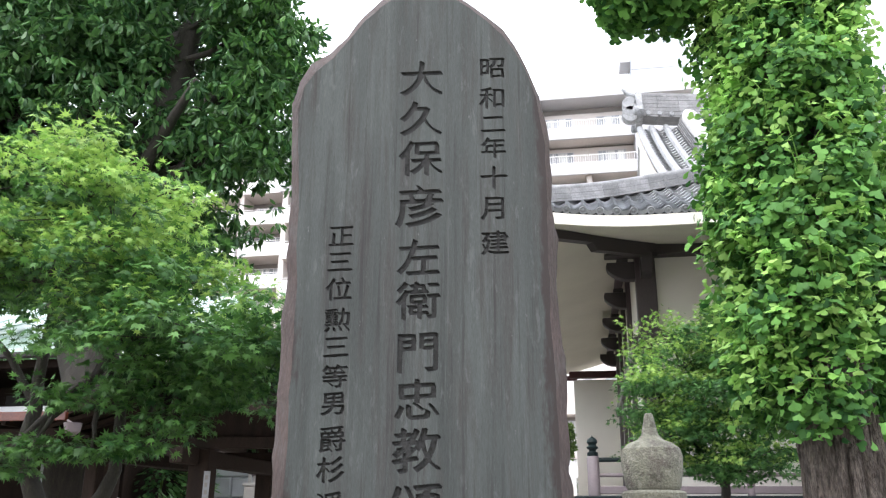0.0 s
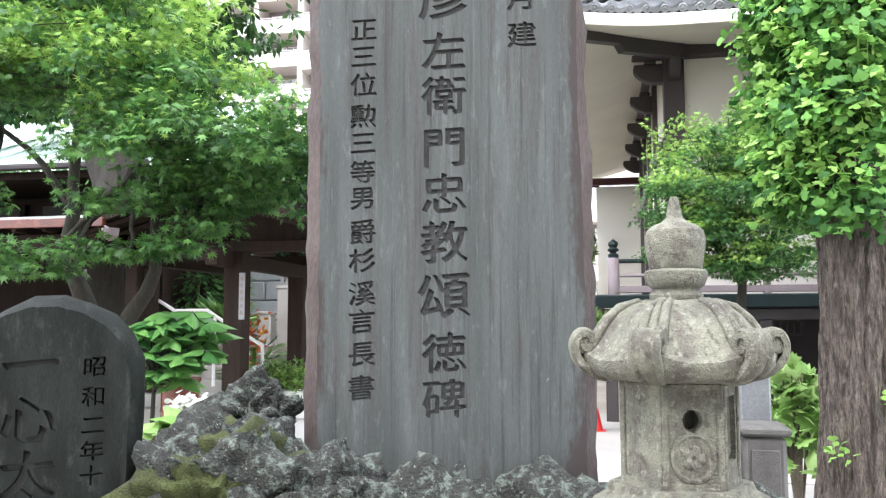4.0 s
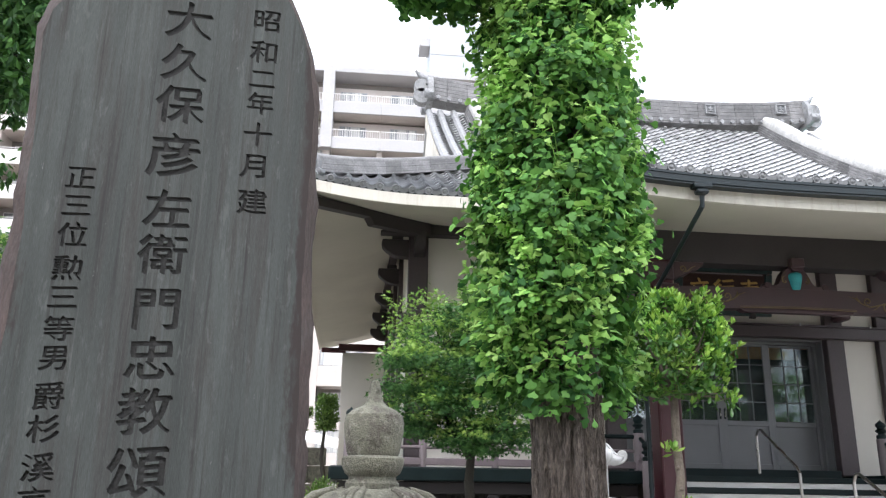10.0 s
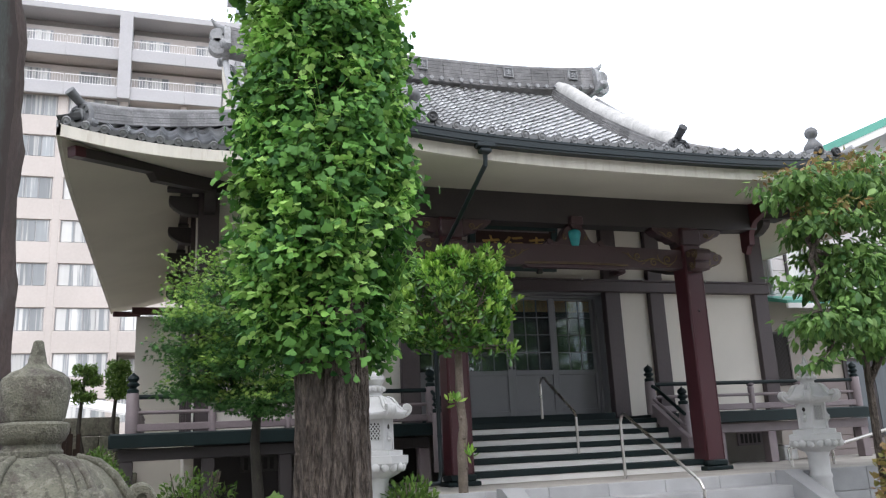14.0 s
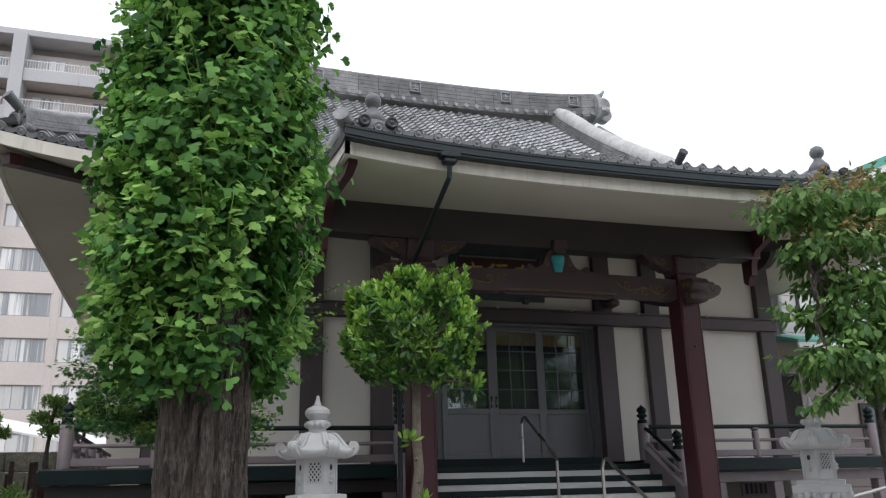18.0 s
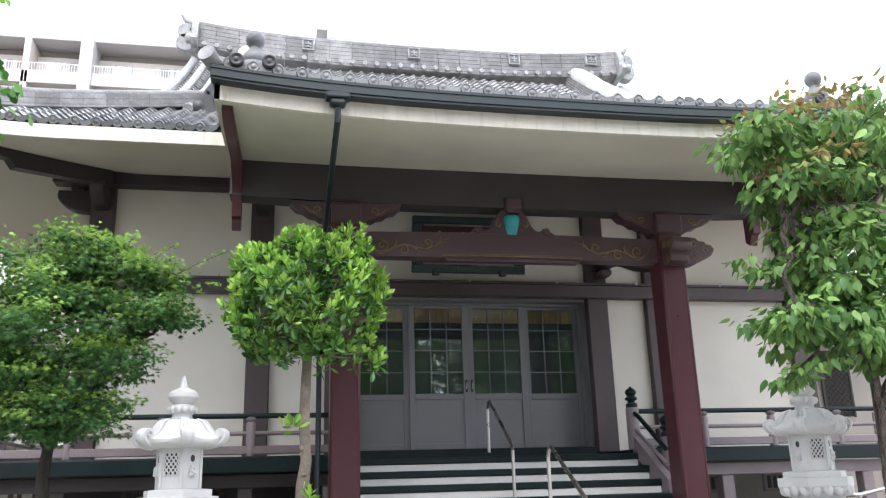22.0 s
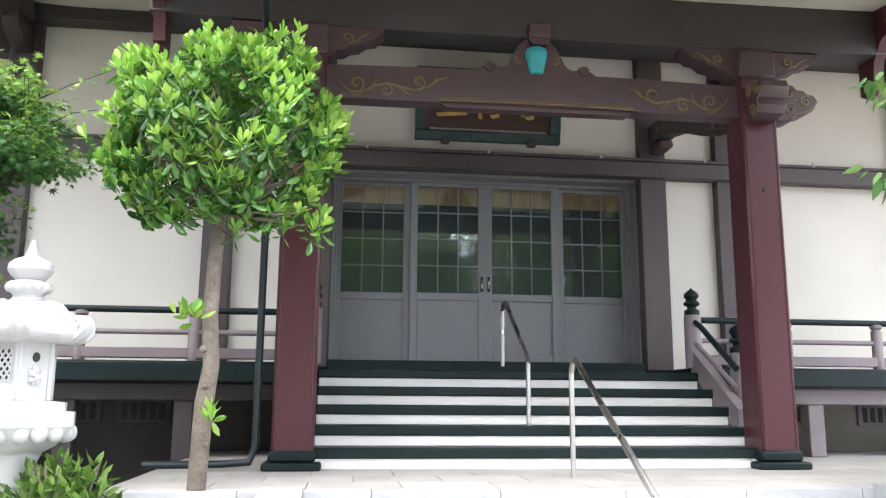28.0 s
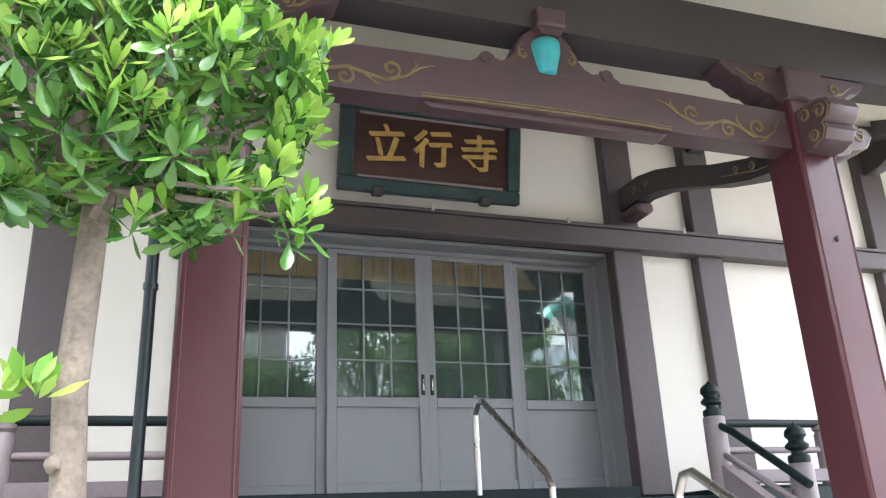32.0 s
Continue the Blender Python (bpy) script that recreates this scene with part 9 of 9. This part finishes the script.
wf = thing("flower", (-2.42, 4.46, 0.9), "white flower cluster between the rocks", "flowers")
c = np.array((-2.42, 4.44, 0.955)) + g.normal(size=(90, 3)) * np.array((0.06, 0.05, 0.02))
leaves("petal", "heart", c, g.normal(size=c.shape), np.array((0, -0.3, 1)) + 0.4 * g.normal(size=c.shape), 0.045 + 0.015 * g.random(len(c)), M_FLOWER_W, wf, "white petals").name = "blossom"
part("stem", Shape().tube([(-2.42, 4.46, 0.0), (-2.42, 4.45, 0.95)], 0.012, 6), M_LH, wf)

bank_wall = thing("garden_wall", (-4.5, 14.6, 0), "pale grey stone retaining wall behind the garden steps", "wall", kind="structure")
blk2 = Shape().box(0, 0.74, 0, 0.3, 0, 0.36, 0.025)
blk2_me = mesh("stone_block", blk2.v, blk2.f, M_GRAN)
for r in range(7):
    for k in range(5):
        piece("stone_block", blk2_me, bank_wall, Matrix.Translation((-9.0 + 0.75 * k + (0.37 if r % 2 else 0), 14.6, 0.37 * r)))
leafy("plant", "leafy dark shrub over the garden wall", (-4.4, 14.0, 1.3), 1600, 0.14, 0.8, "oval", M_LH, 98, 0.2, 1.0)
leafy("plant", "leafy green shrub in the bank", (-7.4, 14.0, 0.9), 1400, 0.14, 0.7, "oval", M_LH, 99, 0.2, 1.6)
for x, z in ((-5.20, 1.55), (-4.90, 1.95)):
    pl = thing("stone_pillar", (x, 12.0, 0), "pinkish pale stone pillar by the garden wall", "pillar", "garden pillars")
    part("shaft", Shape().box(x - 0.10, x + 0.10, 11.9, 12.1, 0, z, 0.015), M_PAVE, pl)
    part("cap", Shape().box(x - 0.12, x + 0.12, 11.88, 12.12, z, z + 0.05, 0.012), M_PAVE, pl)
for k in range(7):
    x = -5.45 + 0.085 * k
    gt = thing("grave_tablet", (x, 13.2, 0), "tall pale wooden grave tablet leaning on the wall", "grave tablet", "tablets by the garden wall")
    part("board", Shape().box(x - 0.028, x + 0.028, 13.19, 13.21, 0, 2.25 + 0.1 * (k * 5 % 4), 0.004), M_PAVE, gt)

# hedge added as a dark backing, so bright background stays hidden
hedge = thing("hedge", (-9.5, 17, 0), "added dark hedge blocking bright gaps behind the low building", "hedge")
g = rng(131)
c = np.c_[-16 + 11.5 * g.random(900), 16.6 + 1.0 * g.random(900), 5.6 * g.random(900) ** 0.8]
p, tp, up = sprays(g, c, (0.45, 0.4, 0.35), 16, 0.4)
leaves("foliage", "oval", p, tp, up, 0.2 + 0.1 * g.random(len(p)), M_LD, hedge)
# an opaque dark slab inside the added hedge, no real stem
part("stem", Shape().box(-16, -4.6, 17.0, 17.2, 0, 4.6, 0.05), M_BARK_D, hedge)

# stones and things east of the monument
gb = thing("stone_block", (0.8, 4.95, 0), "grey granite block on the ground", "stone")
part("block", Shape().box(0.70, 0.865, 4.8, 5.1, 0, 1.14, 0.012), M_ONI_MID, gb)
sp = thing("stone_post", (0.72, 4.3, 0), "short dark carved stone post", "stone")
part("shaft", Shape().box(0.62, 0.82, 4.2, 4.45, 0, 0.88, 0.02), M_GRAN_D, sp)
part("cap", Shape().box(0.60, 0.84, 4.18, 4.47, 0.88, 0.93, 0.015), M_GRAN_D, sp)
part("panel", Shape().box(0.655, 0.785, 4.185, 4.2, 0.35, 0.82, 0.008), M_GRAN_D, sp)
cone = thing("traffic_cone", (-0.17, 11.0, 0), "red plastic cone by the veranda", "cone")
part("body", Shape().lathe([(0.10, 0.02), (0.085, 0.04), (0.03, 0.30), (0.02, 0.31)], (-0.17, 11.0, 0), 16), M_REDP, cone)
part("foot", Shape().box(-0.30, -0.04, 10.87, 11.13, 0, 0.03, 0.01), M_REDP, cone)
path_w = tagged(new("pavement", mesh("pavement", Shape().box(-2.6, 12.4, 7.75, 9.1, 0.005, 0.03, 0.004).v, Shape().box(-2.6, 12.4, 7.75, 9.1, 0.005, 0.03, 0.004).f, M_PAVE)), "pale paved path before the hall", "pavement", kind="structure")
path_n = tagged(new("pavement", mesh("pavement", Shape().box(-2.6, 3.2, 9.1, 13.0, 0.006, 0.025, 0.004).v, Shape().box(-2.6, 3.2, 9.1, 13.0, 0.006, 0.025, 0.004).f, M_APRON)), "pale concrete beside the veranda", "pavement", kind="structure")

# ---- the ramp rails on the east ----
rail_pts = [(9.16, 10.1, 0.98), (9.16, 10.1, 1.19), (9.22, 10.1, 1.22), (9.95, 10.1, 1.2), (10.46, 10.1, 1.29), (12.2, 10.1, 1.62)]
handrail("ramp_handrail", rail_pts, [(9.18, 10.1, 1.2, TZ), (9.95, 10.1, 1.2, TZ), (11.2, 10.1, 1.43, TZ)], "brushed steel handrail on the terrace", 0.025)
ramp = thing("ramp", (10.5, 9.2, 0), "concrete ramp beside the terrace", "ramp", kind="structure")
part("slope", Shape().prism([(9.0, 0.0), (13.0, 0.0), (13.0, 0.92), (12.0, 0.9), (9.0, 0.35)], 0.8, Matrix.Translation((0, 8.4, 0))), M_APRON, ramp)

# things under the veranda
for k, (x, y, sx, sz, m_) in enumerate(((1.3, 12.5, 0.5, 0.7, M_WHITE), (2.0, 12.6, 0.35, 0.5, M_POT), (11.2, 12.6, 0.28, 0.22, M_WHITE), (0.6, 12.6, 0.4, 0.9, M_WOOD))):
    z0 = TZ if x > 3.3 else 0
    t = thing("storage_box", (x, y, z0), ("white" if m_ is M_WHITE else "brown") + " storage box kept under the veranda", "box")
    part("body", Shape().box(x - sx / 2, x + sx / 2, y - 0.2, y + 0.2, z0, z0 + sz, 0.015), m_, t)
    part("lid", Shape().box(x - sx / 2 - 0.01, x + sx / 2 + 0.01, y - 0.21, y + 0.21, z0 + sz, z0 + sz + 0.04, 0.012), m_, t)

# ---- the graveyard and beyond, west of the hall ----
wall_g = thing("garden_wall", (-4, 22, 0), "old grey stone block wall at the graveyard's edge", "wall", kind="structure")
blk = Shape().box(0, 0.89, 0, 0.3, 0, 0.44, 0.02)
blk_me = mesh("stone_block", blk.v, blk.f, M_GRAN_OLD)
for r in range(5):
    for k in range(13):
        piece("stone_block", blk_me, wall_g, Matrix.Translation((-12.2 + 0.9 * k + (0.45 if r % 2 else 0), 22.0, 0.45 * r + 0.3)))
part("footing", Shape().box(-12.5, 0.2, 21.95, 22.35, 0, 0.3, 0.02), M_GRAN_OLD, wall_g)
stupas = thing("grave_tablets", (-3.5, 20.5, 0), "row of tall weathered wooden grave tablets", "grave tablets", kind="stuff")
g = rng(101)
s = Shape()
for k in range(46):
    x, y, h = -7.5 + 6.4 * g.random(), 20.2 + 1.5 * g.random(), 1.5 + 0.8 * g.random()
    s.box(x - 0.045, x + 0.045, y - 0.01, y + 0.01, 0, h, 0.004)
part("tablets", s, M_WOOD, stupas)
tent = thing("white_awning", (-5, 30, 0), "white awning roof beyond the wall", "awning")
part("sheet", Shape().sheet(lambda u, v: (-11 + 11 * u, 28 + 4 * v, 5.0 - 2.2 * u + 0.5 * v), 6, 3, (0, 0, -0.06)), M_WHITE, tent)
for x, z in ((-10.8, 4.9), (-5.5, 3.9), (-0.3, 2.85)):
    part("leg", Shape().tube([(x, 28.2, 0), (x, 28.2, z)], 0.06, 8), M_STEEL, tent)
for k, (x, y, z, cl) in enumerate(((-1.26, 21.0, 3.45, ((0, 0.12, 0.26), (-0.22, -0.25, 0.24), (0.2, -0.12, 0.2), (0.02, -0.5, 0.26))),
                                   (-0.5, 20.4, 3.4, ((0, 0.18, 0.24), (0, 0.0, 0.28), (0.02, -0.22, 0.28), (0, -0.42, 0.24))),
                                   (-2.6, 21.2, 3.1, ((0, 0.12, 0.26), (-0.3, -0.25, 0.24), (0.25, -0.2, 0.22))))):
    t = thing("pine_tree", (x, y, 0), "cloud-pruned pine by the graveyard wall", "tree", "pruned pines")
    part("trunk", Shape().tube([(x, y, 0), (x + 0.12, y, 1.2), (x - 0.08, y, 2.2), (x, y, z)], [0.09, 0.07, 0.05, 0.03], 8), M_BARK_D, t)
    g = rng(110 + k)
    c = np.concatenate([np.array((x + dx, y, z + dz)) + g.normal(size=(700, 3)).clip(-1.6, 1.6) * np.array((r * 0.55, r * 0.55, 0.07)) for dx, dz, r in cl])
    leaves("foliage", "oval", c, g.normal(size=c.shape) + np.array((0, 0, 0.6)), g.normal(size=c.shape) + np.array((0, 0, 0.6)), 0.06 + 0.04 * g.random(len(c)), M_LH, t)
sl = thing("stone_lantern", (-3.2, 24, 0), "small far stone lantern beyond the wall", "stone lantern")
part("body", Shape().lathe([(0.18, 0), (0.1, 0.3), (0.1, 2.2), (0.22, 2.35), (0.22, 2.45), (0.14, 2.5), (0.14, 2.8), (0.3, 2.85), (0.12, 3.05), (0.06, 3.25), (0.01, 3.35)], (-3.2, 24, 0), 12), M_GRAN, sl)
bush("tree", "light green tree beyond the graveyard", (-5.3, 26.0, 0), (1.5, 1.4, 5.8), 2600, "oval", M_LS, 0.2, 66)

# ---- what stands behind the path: seen mirrored in the door glass ----
def backdrop_tree(x, y, h, r, seed):
    g = rng(seed)
    t = thing("street_tree", (x, y, 0), "broad green tree across the yard", "tree", "yard trees")
    s = Shape().tube([(x, y, 0), (x + 0.2, y, h * 0.4), (x, y, h * 0.75)], [0.25, 0.18, 0.08], 10)
    for k in range(7):
        a = 2 * math.pi * k / 7
        s.tube([(x + 0.1, y, h * 0.45), (x + r * 0.6 * math.cos(a), y + r * 0.6 * math.sin(a), h * (0.6 + 0.25 * g.random()))], [0.09, 0.03], 6)
    part("trunk", s, M_BARK_D, t)
    d = g.normal(size=(420, 3))
    d /= np.linalg.norm(d, axis=1, keepdims=True)
    c = np.array((x, y, h * 0.72)) + d * np.array((r, r, h * 0.3)) * (0.5 + 0.5 * g.random((420, 1)))
    p, tp, up = sprays(g, c, (0.5, 0.5, 0.35), 22, 0.4)
    leaves("crown", "oval", p, tp, up, 0.22 + 0.1 * g.random(len(p)), M_LH, t)


backdrop_tree(5.0, -9.0, 9.5, 2.8, 121)
backdrop_tree(11.6, -9.3, 11.0, 2.5, 122)
backdrop_tree(15.4, -9.6, 10.6, 2.4, 123)
backdrop_tree(8.4, -11.0, 8.2, 1.8, 126)
backdrop_tree(0.0, -9.5, 10.0, 3.2, 124)
backdrop_tree(-6.0, -10.5, 10.0, 3.4, 125)
far_house = thing("house", (23, -18, 0), "grey house with a pale green gable across the yard", "house")
part("wall", Shape().box(21.6, 27, -24, -16, 0, 10.6, 0.02), M_TOWER, far_house)
part("gable_roof", Shape().prism([(20.9, 10.3), (23.2, 12.5), (27.6, 10.3), (27.6, 10.7), (23.2, 13.0), (20.9, 10.7)], 9.5, Matrix.Translation((0, -24.7, 0))), M_GREENROOF, far_house)
part("gable_wall", Shape().prism([(21.6, 10.55), (23.2, 12.35), (26.8, 10.55)], 0.2, Matrix.Translation((0, -16.2, 0))), M_WHITE, far_house)
for x in (22.8, 25.0):
    for z in (2.0, 5.2, 8.2):
        part("window", Shape().box(x - 0.7, x + 0.7, -15.98, -15.9, z - 0.7, z + 0.7, 0.01), M_GLASS_APT, far_house)
grey_block = thing("apartment_building", (2, -26, 0), "grey apartment block across the street", "apartment building")
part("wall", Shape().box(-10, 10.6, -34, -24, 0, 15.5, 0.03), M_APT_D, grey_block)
for f in range(5):
    part("balcony", Shape().box(-9, 10, -24, -23.2, 1.0 + 3.0 * f, 2.1 + 3.0 * f, 0.02), M_APT_D, grey_block)
    for k in range(6):
        part("window", Shape().box(-8.5 + 3.1 * k, -6.3 + 3.1 * k, -24.02, -23.95, 2.3 + 3.0 * f, 3.7 + 3.0 * f, 0.01), M_GLASS_APT, grey_block)
